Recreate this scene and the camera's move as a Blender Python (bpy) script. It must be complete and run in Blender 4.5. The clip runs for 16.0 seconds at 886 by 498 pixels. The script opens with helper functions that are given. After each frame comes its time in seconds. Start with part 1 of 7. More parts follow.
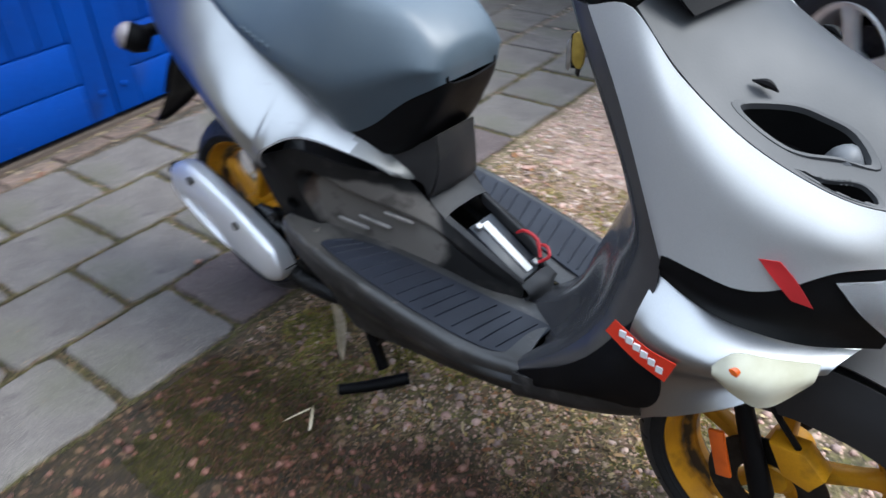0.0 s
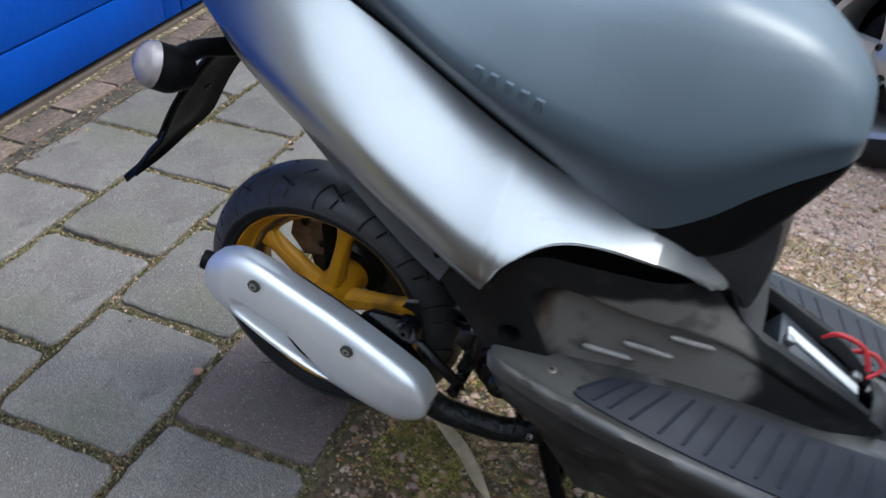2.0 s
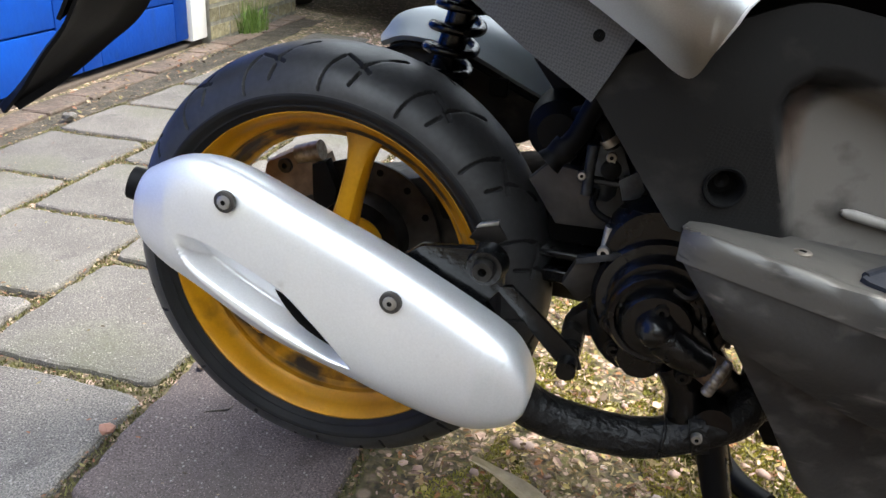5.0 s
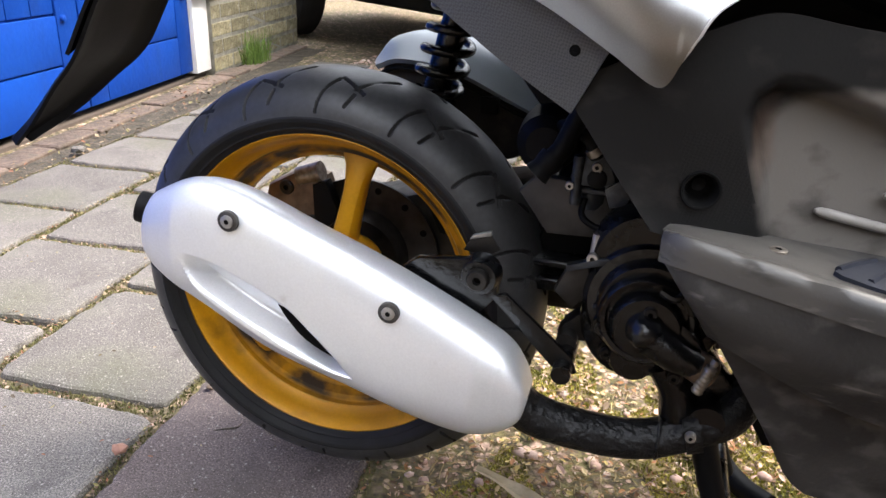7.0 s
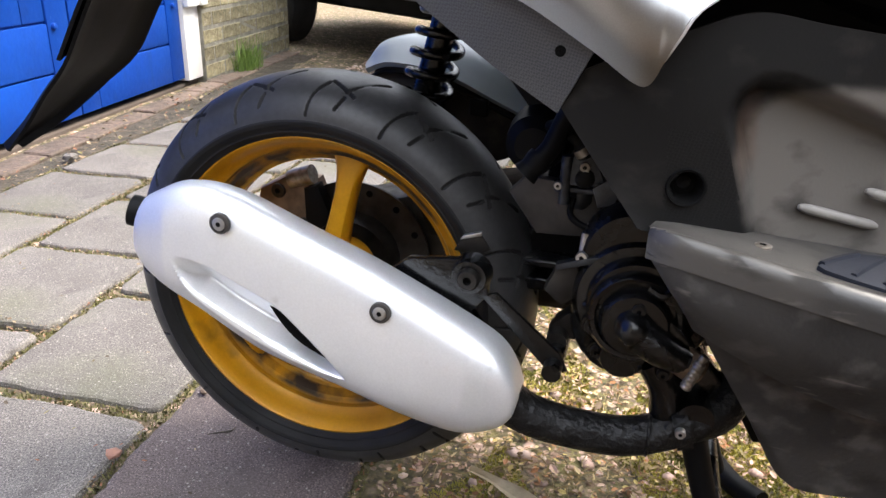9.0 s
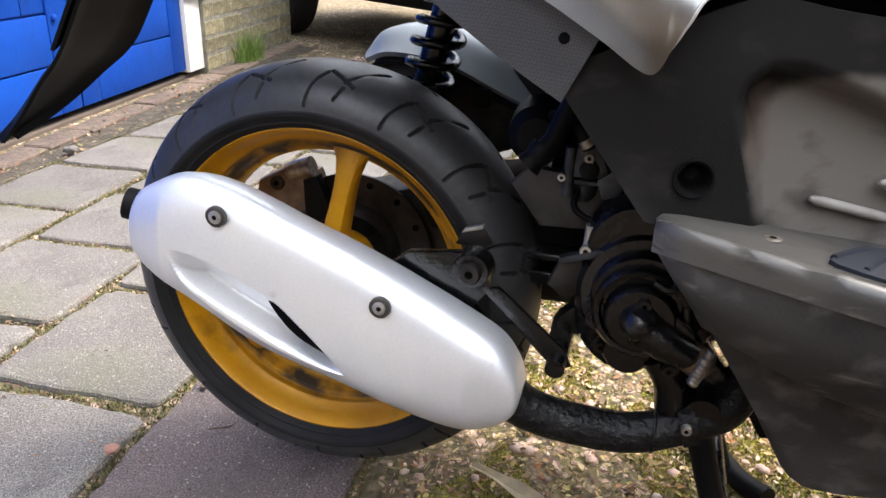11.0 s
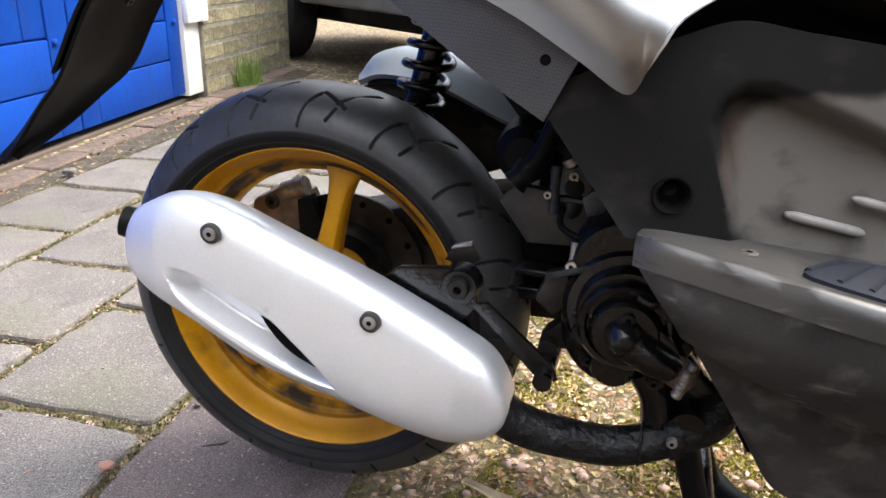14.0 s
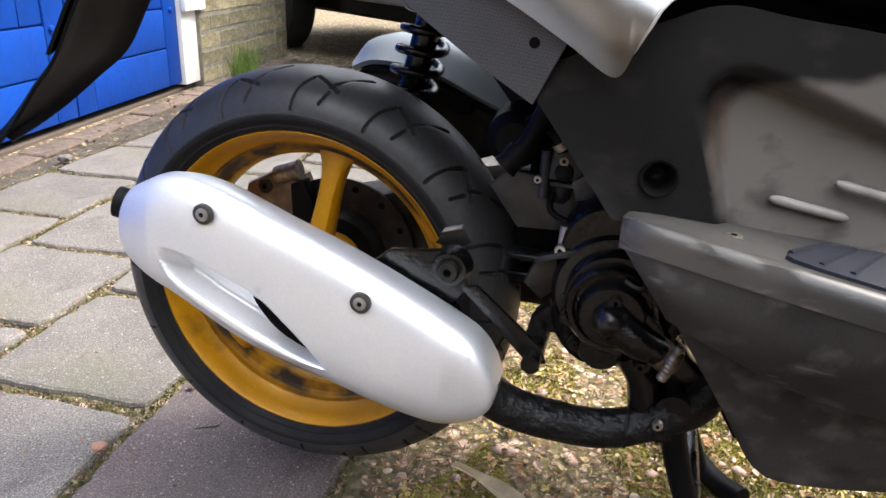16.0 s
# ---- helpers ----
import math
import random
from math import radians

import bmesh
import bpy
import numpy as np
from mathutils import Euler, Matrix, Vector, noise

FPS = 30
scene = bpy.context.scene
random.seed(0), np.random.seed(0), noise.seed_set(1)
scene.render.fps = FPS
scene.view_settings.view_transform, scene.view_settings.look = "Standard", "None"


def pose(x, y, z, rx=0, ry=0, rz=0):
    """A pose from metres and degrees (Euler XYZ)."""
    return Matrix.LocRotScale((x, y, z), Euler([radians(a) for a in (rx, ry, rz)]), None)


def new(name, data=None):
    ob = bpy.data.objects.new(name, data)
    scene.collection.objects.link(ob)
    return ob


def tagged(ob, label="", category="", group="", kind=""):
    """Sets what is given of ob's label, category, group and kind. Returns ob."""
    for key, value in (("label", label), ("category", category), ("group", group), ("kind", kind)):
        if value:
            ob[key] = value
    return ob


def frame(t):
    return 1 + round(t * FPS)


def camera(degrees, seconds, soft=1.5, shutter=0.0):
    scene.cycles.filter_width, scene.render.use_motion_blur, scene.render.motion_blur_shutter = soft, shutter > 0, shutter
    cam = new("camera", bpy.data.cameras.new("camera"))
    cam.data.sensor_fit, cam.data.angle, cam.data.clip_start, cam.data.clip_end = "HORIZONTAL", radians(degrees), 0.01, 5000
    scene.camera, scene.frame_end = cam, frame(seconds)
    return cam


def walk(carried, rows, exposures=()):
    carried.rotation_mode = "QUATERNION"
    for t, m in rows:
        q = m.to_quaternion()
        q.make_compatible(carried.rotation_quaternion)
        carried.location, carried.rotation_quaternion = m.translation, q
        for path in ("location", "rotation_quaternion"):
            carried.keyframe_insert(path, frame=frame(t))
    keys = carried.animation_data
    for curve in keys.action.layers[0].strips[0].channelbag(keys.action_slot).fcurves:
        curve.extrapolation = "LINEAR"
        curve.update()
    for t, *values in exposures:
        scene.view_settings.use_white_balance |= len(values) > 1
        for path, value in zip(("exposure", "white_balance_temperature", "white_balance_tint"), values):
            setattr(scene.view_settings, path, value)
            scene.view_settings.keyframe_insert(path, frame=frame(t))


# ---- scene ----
cam = camera(61.18, 16.0, soft=1.5, shutter=0.5)
# seconds, eye (x, y, z), yaw, pitch, roll
PATH_ROWS = [
    (0.0, 1.4130, -0.9247, 1.1758, 40.55, -33.63, 2.32),
    (0.5, 1.1269, -0.9400, 1.2046, 27.88, -36.25, 1.68),
    (1.0, 0.9338, -0.9117, 1.1822, 30.47, -37.05, 1.63),
    (1.5, 0.7080, -0.8776, 1.1553, 30.37, -38.26, -1.98),
    (2.0, 0.5339, -0.8423, 1.0915, 24.14, -36.87, -2.59),
    (2.5, 0.4132, -0.7396, 0.9337, 22.42, -37.81, 0.68),
    (3.0, 0.3520, -0.6788, 0.7043, 14.22, -33.75, 1.16),
    (3.5, 0.2999, -0.6727, 0.5983, 17.04, -29.22, 2.09),
    (4.0, 0.2974, -0.6691, 0.6103, 16.93, -24.77, -0.90),
    (4.5, 0.2976, -0.6840, 0.6225, 16.35, -24.79, -3.99),
    (7.0, 0.3187, -0.7242, 0.6250, 16.21, -22.84, -1.94),
    (7.5, 0.3232, -0.7288, 0.6223, 15.76, -22.54, -2.43),
    (8.0, 0.3286, -0.7277, 0.6237, 15.29, -22.57, -2.41),
    (8.5, 0.3266, -0.7261, 0.6216, 15.35, -22.70, -2.46),
    (9.0, 0.3241, -0.7307, 0.6231, 15.58, -22.40, -1.60),
    (11.5, 0.3223, -0.7151, 0.6174, 15.95, -23.22, -1.38),
    (12.0, 0.3225, -0.7157, 0.6168, 16.86, -23.28, -0.99),
    (12.5, 0.3245, -0.7222, 0.6176, 16.02, -22.27, -1.68),
    (13.0, 0.3263, -0.7211, 0.6154, 15.55, -22.21, -1.91),
    (13.5, 0.3335, -0.7225, 0.6186, 14.64, -21.57, -1.30),
    (14.0, 0.3355, -0.7310, 0.6194, 15.66, -21.27, -1.40),
    (14.5, 0.3452, -0.7477, 0.6234, 16.78, -21.46, -0.83),
    (15.0, 0.3443, -0.7403, 0.6182, 16.47, -21.82, -1.08),
    (15.5, 0.3404, -0.7391, 0.6152, 16.54, -21.92, -1.62),
    (16.0, 0.3440, -0.7391, 0.6129, 15.62, -21.76, -1.99),
]
# seconds, stops, kelvin, tint
EXPOSURES = [(0.0, 0.70, 5850, 7), (0.5, 0.78, 5900, 8), (1.0, 0.88, 5880, 7), (2.0, 0.72, 5900, 5), (2.5, 0.74, 6050, 2), (3.0, 1.20, 6400, 2), (3.5, 1.52, 6600, 2), (4.0, 1.64, 6600, 4), (4.5, 1.70, 6600, 4), (7.0, 1.84, 6800, 11), (16.0, 1.84, 6800, 11)]
walk(cam, [(t, pose(x, y, z, 90 + pitch, roll, yaw)) for t, x, y, z, yaw, pitch, roll in PATH_ROWS], EXPOSURES)

# World and light: an overcast day with soft light from above
world = bpy.data.worlds.new("world")
scene.world = world
world.use_nodes = True
wn, wl = world.node_tree.nodes, world.node_tree.links
sky = wn.new("ShaderNodeTexSky")
sky.sky_type, sky.sun_disc = "NISHITA", False
SUN_ELEV, SUN_ROT = 52.0, 62.0
sky.sun_elevation, sky.sun_rotation = radians(SUN_ELEV), radians(SUN_ROT)
sky.air_density, sky.dust_density, sky.ozone_density = 1.0, 4.0, 1.0
haze = wn.new("ShaderNodeMixRGB")
haze.inputs[0].default_value = 0.72
haze.inputs[2].default_value = (8.6, 9.2, 10.2, 1)
wl.new(sky.outputs[0], haze.inputs[1])
way, rise, level, cloud = wn.new("ShaderNodeTexCoord"), wn.new("ShaderNodeSeparateXYZ"), wn.new("ShaderNodeMapRange"), wn.new("ShaderNodeVectorMath")
level.inputs["To Min"].default_value, level.inputs["To Max"].default_value = 0.42, 1.55
cloud.operation = "SCALE"
wl.new(way.outputs["Generated"], rise.inputs[0])
wl.new(rise.outputs["Z"], level.inputs["Value"])
wl.new(haze.outputs[0], cloud.inputs[0])
wl.new(level.outputs["Result"], cloud.inputs["Scale"])
wl.new(cloud.outputs[0], wn["Background"].inputs[0])
wn["Background"].inputs[1].default_value = 0.15
sun = new("sun", bpy.data.lights.new("sun", "SUN"))
sun.data.energy, sun.data.angle, sun.data.color = 2.1, radians(28), (1.0, 0.96, 0.9)
sun.matrix_world = pose(0, 0, 5, 90 - SUN_ELEV, 0, 180 - SUN_ROT)


# ---- materials ----
def material(name, col, col2=None, scale=6.0, rough=0.5, rough2=None, metal=0.0, bump=0.0, bscale=60.0, coat=0.0, fine=None,
             random_tint=0.0, spec=0.5, detail=6.0, contrast=(0.35, 0.65), sheen=0.0):
    """A surface with two colours mixed by coarse noise, fine grain, uneven gloss and small relief."""
    m = bpy.data.materials.new(name)
    m.use_nodes = True
    n, l = m.node_tree.nodes, m.node_tree.links
    b = n["Principled BSDF"]
    b.inputs["Metallic"].default_value = metal
    b.inputs["Coat Weight"].default_value = coat
    b.inputs["Coat Roughness"].default_value = 0.12
    b.inputs["Specular IOR Level"].default_value = spec
    b.inputs["Sheen Weight"].default_value = sheen
    tc = n.new("ShaderNodeTexCoord")
    no = n.new("ShaderNodeTexNoise")
    no.inputs["Scale"].default_value, no.inputs["Detail"].default_value = scale, detail
    l.new(tc.outputs["Object"], no.inputs["Vector"])
    ramp = n.new("ShaderNodeValToRGB")
    ramp.color_ramp.elements[0].position, ramp.color_ramp.elements[1].position = contrast
    c2 = col2 if col2 else tuple(c * 0.8 for c in col)
    ramp.color_ramp.elements[0].color, ramp.color_ramp.elements[1].color = (*c2, 1), (*col, 1)
    l.new(no.outputs["Fac"], ramp.inputs["Fac"])
    out = ramp.outputs["Color"]
    if fine:
        fscale, amount = fine
        f = n.new("ShaderNodeTexNoise")
        f.inputs["Scale"].default_value, f.inputs["Detail"].default_value = fscale, 3
        l.new(tc.outputs["Object"], f.inputs["Vector"])
        mr = n.new("ShaderNodeMapRange")
        mr.inputs["From Min"].default_value, mr.inputs["From Max"].default_value = 0.3, 0.7
        mr.inputs["To Min"].default_value, mr.inputs["To Max"].default_value = 1 - amount, 1 + amount
        l.new(f.outputs["Fac"], mr.inputs["Value"])
        mul = n.new("ShaderNodeVectorMath")
        mul.operation = "SCALE"
        l.new(out, mul.inputs[0])
        l.new(mr.outputs["Result"], mul.inputs["Scale"])
        out = mul.outputs["Vector"]
    if random_tint:
        oi = n.new("ShaderNodeObjectInfo")
        hs = n.new("ShaderNodeHueSaturation")
        mr2 = n.new("ShaderNodeMapRange")
        mr2.inputs["To Min"].default_value, mr2.inputs["To Max"].default_value = 1 - random_tint, 1 + random_tint
        l.new(oi.outputs["Random"], mr2.inputs["Value"])
        l.new(mr2.outputs["Result"], hs.inputs["Value"])
        l.new(out, hs.inputs["Color"])
        out = hs.outputs["Color"]
    l.new(out, b.inputs["Base Color"])
    r2 = rough2 if rough2 is not None else min(1, rough * 1.35)
    rr = n.new("ShaderNodeMapRange")
    rr.inputs["From Min"].default_value, rr.inputs["From Max"].default_value = 0.3, 0.7
    rr.inputs["To Min"].default_value, rr.inputs["To Max"].default_value = r2, rough
    l.new(no.outputs["Fac"], rr.inputs["Value"])
    l.new(rr.outputs["Result"], b.inputs["Roughness"])
    if bump:
        bn = n.new("ShaderNodeTexNoise")
        bn.inputs["Scale"].default_value, bn.inputs["Detail"].default_value = bscale, 4
        l.new(tc.outputs["Object"], bn.inputs["Vector"])
        bu = n.new("ShaderNodeBump")
        bu.inputs["Strength"].default_value, bu.inputs["Distance"].default_value = bump, 0.6 / bscale
        l.new(bn.outputs["Fac"], bu.inputs["Height"])
        l.new(bu.outputs["Normal"], b.inputs["Normal"])
    return m


def weave(m, size, strength):
    """Adds a fine woven relief of that thread size to a material."""
    n, l = m.node_tree.nodes, m.node_tree.links
    tc = n.new("ShaderNodeTexCoord")
    ch = n.new("ShaderNodeTexChecker")
    ch.inputs["Scale"].default_value = 1 / size
    rot = n.new("ShaderNodeMapping")
    rot.inputs["Rotation"].default_value = (0.03, 0.55, 0.04)
    l.new(tc.outputs["Object"], rot.inputs["Vector"])
    l.new(rot.outputs["Vector"], ch.inputs["Vector"])
    bu = n.new("ShaderNodeBump")
    bu.inputs["Strength"].default_value, bu.inputs["Distance"].default_value = strength, 0.001
    l.new(ch.outputs["Fac"], bu.inputs["Height"])
    b = n["Principled BSDF"]
    l.new(bu.outputs["Normal"], b.inputs["Normal"])
    shade, tone = n.new("ShaderNodeVectorMath"), n.new("ShaderNodeMapRange")
    shade.operation = "SCALE"
    tone.inputs["To Min"].default_value, tone.inputs["To Max"].default_value = 0.74, 1.26
    l.new(ch.outputs["Fac"], tone.inputs["Value"])
    l.new(b.inputs["Base Color"].links[0].from_socket, shade.inputs[0])
    l.new(tone.outputs["Result"], shade.inputs["Scale"])
    l.new(shade.outputs["Vector"], b.inputs["Base Color"])
    return m


def streaks(m, col, amount, scale, stretch, level=0.6):
    """Lays scuffs and streaks of another colour over a material's base colour; stretch squeezes them along x, y and z."""
    n, l = m.node_tree.nodes, m.node_tree.links
    b = n["Principled BSDF"]
    old = b.inputs["Base Color"].links[0].from_socket
    tc = n.new("ShaderNodeTexCoord")
    mp = n.new("ShaderNodeMapping")
    mp.inputs["Scale"].default_value = stretch
    no = n.new("ShaderNodeTexNoise")
    no.inputs["Scale"].default_value, no.inputs["Detail"].default_value = scale, 8
    ra = n.new("ShaderNodeMapRange")
    ra.inputs["From Min"].default_value, ra.inputs["From Max"].default_value, ra.inputs["To Max"].default_value = level, level + 0.14, amount
    mx = n.new("ShaderNodeMixRGB")
    mx.inputs[2].default_value = (*col, 1)
    l.new(tc.outputs["Object"], mp.inputs["Vector"])
    l.new(mp.outputs["Vector"], no.inputs["Vector"])
    l.new(no.outputs["Fac"], ra.inputs["Value"])
    l.new(ra.outputs["Result"], mx.inputs[0])
    l.new(old, mx.inputs[1])
    l.new(mx.outputs[0], b.inputs["Base Color"])
    return m


def stain(m, col, centre, radii, amount, wobble=0.5, scale=18.0, inner=0.55, slope=0.0):
    """A soft-edged patch of dust or dirt of that colour, centre and size, with a ragged border."""
    n, l = m.node_tree.nodes, m.node_tree.links
    b = n["Principled BSDF"]
    old = b.inputs["Base Color"].links[0].from_socket
    tc, mp, ln = n.new("ShaderNodeTexCoord"), n.new("ShaderNodeMapping"), n.new("ShaderNodeVectorMath")
    mp.vector_type = "TEXTURE"
    mp.inputs["Location"].default_value, mp.inputs["Scale"].default_value, mp.inputs["Rotation"].default_value = centre, radii, (0, slope, 0)
    ln.operation = "LENGTH"
    no = n.new("ShaderNodeTexNoise")
    no.inputs["Scale"].default_value, no.inputs["Detail"].default_value = scale, 7
    l.new(tc.outputs["Object"], mp.inputs["Vector"])
    l.new(tc.outputs["Object"], no.inputs["Vector"])
    l.new(mp.outputs["Vector"], ln.inputs[0])
    add = n.new("ShaderNodeMath")
    add.operation = "MULTIPLY_ADD"
    add.inputs[1].default_value = wobble
    l.new(no.outputs["Fac"], add.inputs[0])
    l.new(ln.outputs["Value"], add.inputs[2])
    mr = n.new("ShaderNodeMapRange")
    mr.interpolation_type = "SMOOTHSTEP"
    mr.inputs["From Min"].default_value, mr.inputs["From Max"].default_value = inner + wobble / 2, 1.05 + wobble / 2
    mr.inputs["To Min"].default_value, mr.inputs["To Max"].default_value = amount, 0
    l.new(add.outputs[0], mr.inputs["Value"])
    mx = n.new("ShaderNodeMixRGB")
    mx.inputs[2].default_value = (*col, 1)
    l.new(mr.outputs["Result"], mx.inputs[0])
    l.new(old, mx.inputs[1])
    l.new(mx.outputs[0], b.inputs["Base Color"])
    return m


def dust_ring(m, col, r0, r1, amount, scale=30.0):
    """A ring of brake dust between two radii round the wheel's axle, patchy along its length."""
    n, l = m.node_tree.nodes, m.node_tree.links
    b = n["Principled BSDF"]
    old = b.inputs["Base Color"].links[0].from_socket
    tc, flat, ln = n.new("ShaderNodeTexCoord"), n.new("ShaderNodeVectorMath"), n.new("ShaderNodeVectorMath")
    flat.operation, ln.operation = "MULTIPLY", "LENGTH"
    flat.inputs[1].default_value = (1, 0, 1)
    l.new(tc.outputs["Object"], flat.inputs[0])
    l.new(flat.outputs["Vector"], ln.inputs[0])
    no = n.new("ShaderNodeTexNoise")
    no.inputs["Scale"].default_value, no.inputs["Detail"].default_value = scale, 7
    l.new(tc.outputs["Object"], no.inputs["Vector"])
    add = n.new("ShaderNodeMath")
    add.operation, add.inputs[1].default_value = "MULTIPLY_ADD", 0.010
    l.new(no.outputs["Fac"], add.inputs[0])
    l.new(ln.outputs["Value"], add.inputs[2])
    ra = n.new("ShaderNodeValToRGB")
    mid, half = (r0 + r1) / 2 + 0.005, (r1 - r0) / 2
    mr = n.new("ShaderNodeMapRange")
    mr.inputs["From Min"].default_value, mr.inputs["From Max"].default_value = mid - 2 * half, mid + 2 * half
    el = ra.color_ramp.elements
    el[0].position, el[0].color = 0.18, (0, 0, 0, 1)
    el[1].position, el[1].color = 0.82, (0, 0, 0, 1)
    for p in (0.38, 0.62):
        e = el.new(p)
        e.color = (amount, amount, amount, 1)
    l.new(add.outputs[0], mr.inputs["Value"])
    l.new(mr.outputs["Result"], ra.inputs["Fac"])
    mul = n.new("ShaderNodeMath")
    mul.operation, mul.use_clamp = "MULTIPLY", True
    gain = n.new("ShaderNodeMapRange")
    gain.inputs["From Min"].default_value, gain.inputs["From Max"].default_value = 0.34, 0.52
    n2 = n.new("ShaderNodeTexNoise")
    n2.inputs["Scale"].default_value, n2.inputs["Detail"].default_value = scale * 0.6, 6
    l.new(tc.outputs["Object"], n2.inputs["Vector"])
    l.new(n2.outputs["Fac"], gain.inputs["Value"])
    l.new(gain.outputs["Result"], mul.inputs[0])
    l.new(ra.outputs["Color"], mul.inputs[1])
    mx = n.new("ShaderNodeMixRGB")
    mx.inputs[2].default_value = (*col, 1)
    l.new(mul.outputs[0], mx.inputs[0])
    l.new(old, mx.inputs[1])
    l.new(mx.outputs[0], b.inputs["Base Color"])
    return m


def glass(name, col, rough=0.05):
    m = bpy.data.materials.new(name)
    m.use_nodes = True
    b = m.node_tree.nodes["Principled BSDF"]
    b.inputs["Base Color"].default_value = (*col, 1)
    b.inputs["Roughness"].default_value = rough
    b.inputs["Transmission Weight"].default_value = 0.75
    b.inputs["IOR"].default_value = 1.45
    return m


SILVER = material("silver_paint", (0.40, 0.405, 0.405), (0.37, 0.375, 0.375), 5, 0.27, 0.34, metal=0.95, coat=0.15, fine=(900, 0.05))
SILVER = streaks(SILVER, (0.22, 0.22, 0.215), 0.4, 26, (0.4, 1, 1.6), 0.66)
FRONT_SILVER = material("grey_silver_paint", (0.50, 0.505, 0.50), (0.46, 0.465, 0.46), 5, 0.50, 0.56, metal=0.35, coat=0.12, fine=(900, 0.05))
DULLSILVER = material("dull_silver_paint", (0.24, 0.244, 0.24), (0.20, 0.204, 0.20), 9, 0.42, 0.50, metal=0.6, coat=0.1, fine=(900, 0.05))
SHIELD = material("silver_heat_shield", (0.86, 0.87, 0.885), (0.80, 0.81, 0.825), 8, 0.32, 0.42, metal=0.62, coat=0.15, fine=(500, 0.03))
SHIELD = streaks(SHIELD, (0.40, 0.37, 0.34), 0.55, 30, (1, 1, 1), 0.68)
SEAT = material("slate_vinyl", (0.078, 0.106, 0.130), (0.062, 0.086, 0.108), 4, 0.36, 0.48, spec=0.7, bump=0.12, bscale=420)
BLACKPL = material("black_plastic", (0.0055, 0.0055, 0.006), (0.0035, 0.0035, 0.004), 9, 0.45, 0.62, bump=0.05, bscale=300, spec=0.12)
FLOORPL = material("dusty_dark_plastic", (0.050, 0.049, 0.048), (0.032, 0.032, 0.033), 5, 0.34, 0.50, bump=0.06, bscale=300)
FLOORPL = streaks(FLOORPL, (0.15, 0.14, 0.125), 0.5, 7, (0.8, 1, 1.5), 0.58)
LEGPL = material("satin_dark_plastic", (0.050, 0.050, 0.053), (0.036, 0.036, 0.039), 5, 0.17, 0.28, bump=0.03, bscale=300, spec=0.8)
LEGPL = streaks(LEGPL, (0.10, 0.095, 0.085), 0.4, 9, (1, 1, 0.6), 0.60)
# Near-black for holes, gaps and seams, their deep shade put into the colour.
VOIDBLK = material("void_shade_black", (0.004, 0.004, 0.004), (0.003, 0.003, 0.003), 20, 0.8, 0.9, spec=0.1)
BOXPL = streaks(material("dusty_brown_black_plastic", (0.040, 0.036, 0.031), (0.018, 0.016, 0.014), 12, 0.5, 0.66, bump=0.1, bscale=200, spec=0.3), (0.10, 0.085, 0.068), 0.6, 18, (1, 1, 1.3), 0.56)
DARKPL = material("charcoal_plastic", (0.022, 0.022, 0.023), (0.015, 0.015, 0.016), 7, 0.46, 0.62, bump=0.10, bscale=500, spec=0.45)
DARKPL = streaks(DARKPL, (0.05, 0.047, 0.043), 0.5, 9, (1, 1, 1.5), 0.56)
DAMPSOIL = material("dark_damp_dirt", (0.075, 0.060, 0.042), (0.035, 0.029, 0.020), 17, 0.85, 0.95, bump=0.9, bscale=110, fine=(120, 0.5))
DAMPSOIL = streaks(DAMPSOIL, (0.26, 0.21, 0.13), 0.7, 60, (1, 1, 1), 0.60)
CARBON = weave(material("carbon_patterned_plastic", (0.076, 0.080, 0.084), (0.052, 0.054, 0.057), 7, 0.36, 0.48, spec=0.6), 0.0016, 0.5)
NOSEPL = material("matt_grey_nose_plastic", (0.042, 0.044, 0.047), (0.032, 0.034, 0.036), 6, 0.46, 0.56, bump=0.05, bscale=300)
PANELPL = material("charcoal_plastic_panel", (0.0100, 0.0098, 0.0098), (0.0070, 0.0068, 0.0068), 7, 0.46, 0.62, spec=0.20, bump=0.10, bscale=420)
GRIPPL = weave(material("woven_charcoal_plastic", (0.0100, 0.0098, 0.0098), (0.0070, 0.0068, 0.0068), 7, 0.46, 0.62, spec=0.20), 0.0018, 0.35)
DUSTY = material("dusty_scuffed_plastic", (0.21, 0.195, 0.175), (0.12, 0.112, 0.102), 6, 0.45, 0.6, bump=0.08, bscale=300, contrast=(0.3, 0.7))
WORN = material("rubbed_grey_plastic", (0.24, 0.225, 0.205), (0.14, 0.13, 0.12), 40, 0.38, 0.5)
SKIRT = material("scuffed_black_plastic", (0.030, 0.0292, 0.028), (0.015, 0.0148, 0.0145), 9, 0.42, 0.62, bump=0.14, bscale=260, spec=0.5, contrast=(0.42, 0.58))
SKIRT = streaks(SKIRT, (0.080, 0.076, 0.070), 0.6, 34, (0.9, 1, 1.1), 0.54)
SKIRT = streaks(SKIRT, (0.008, 0.008, 0.008), 0.85, 22, (0.9, 1, 1.1), 0.55)
SKIRT = streaks(SKIRT, (0.22, 0.20, 0.18), 0.7, 60, (0.12, 1, 1.6), 0.66)
MAT = material("blue_grey_rubber_mat", (0.012, 0.015, 0.024), (0.008, 0.010, 0.017), 10, 0.44, 0.58, spec=0.36, bump=0.2, bscale=700)
GOLD = material("gold_paint", (0.66, 0.315, 0.010), (0.52, 0.235, 0.007), 12, 0.36, 0.5, metal=0.1, coat=0.12, fine=(300, 0.05), spec=0.35)
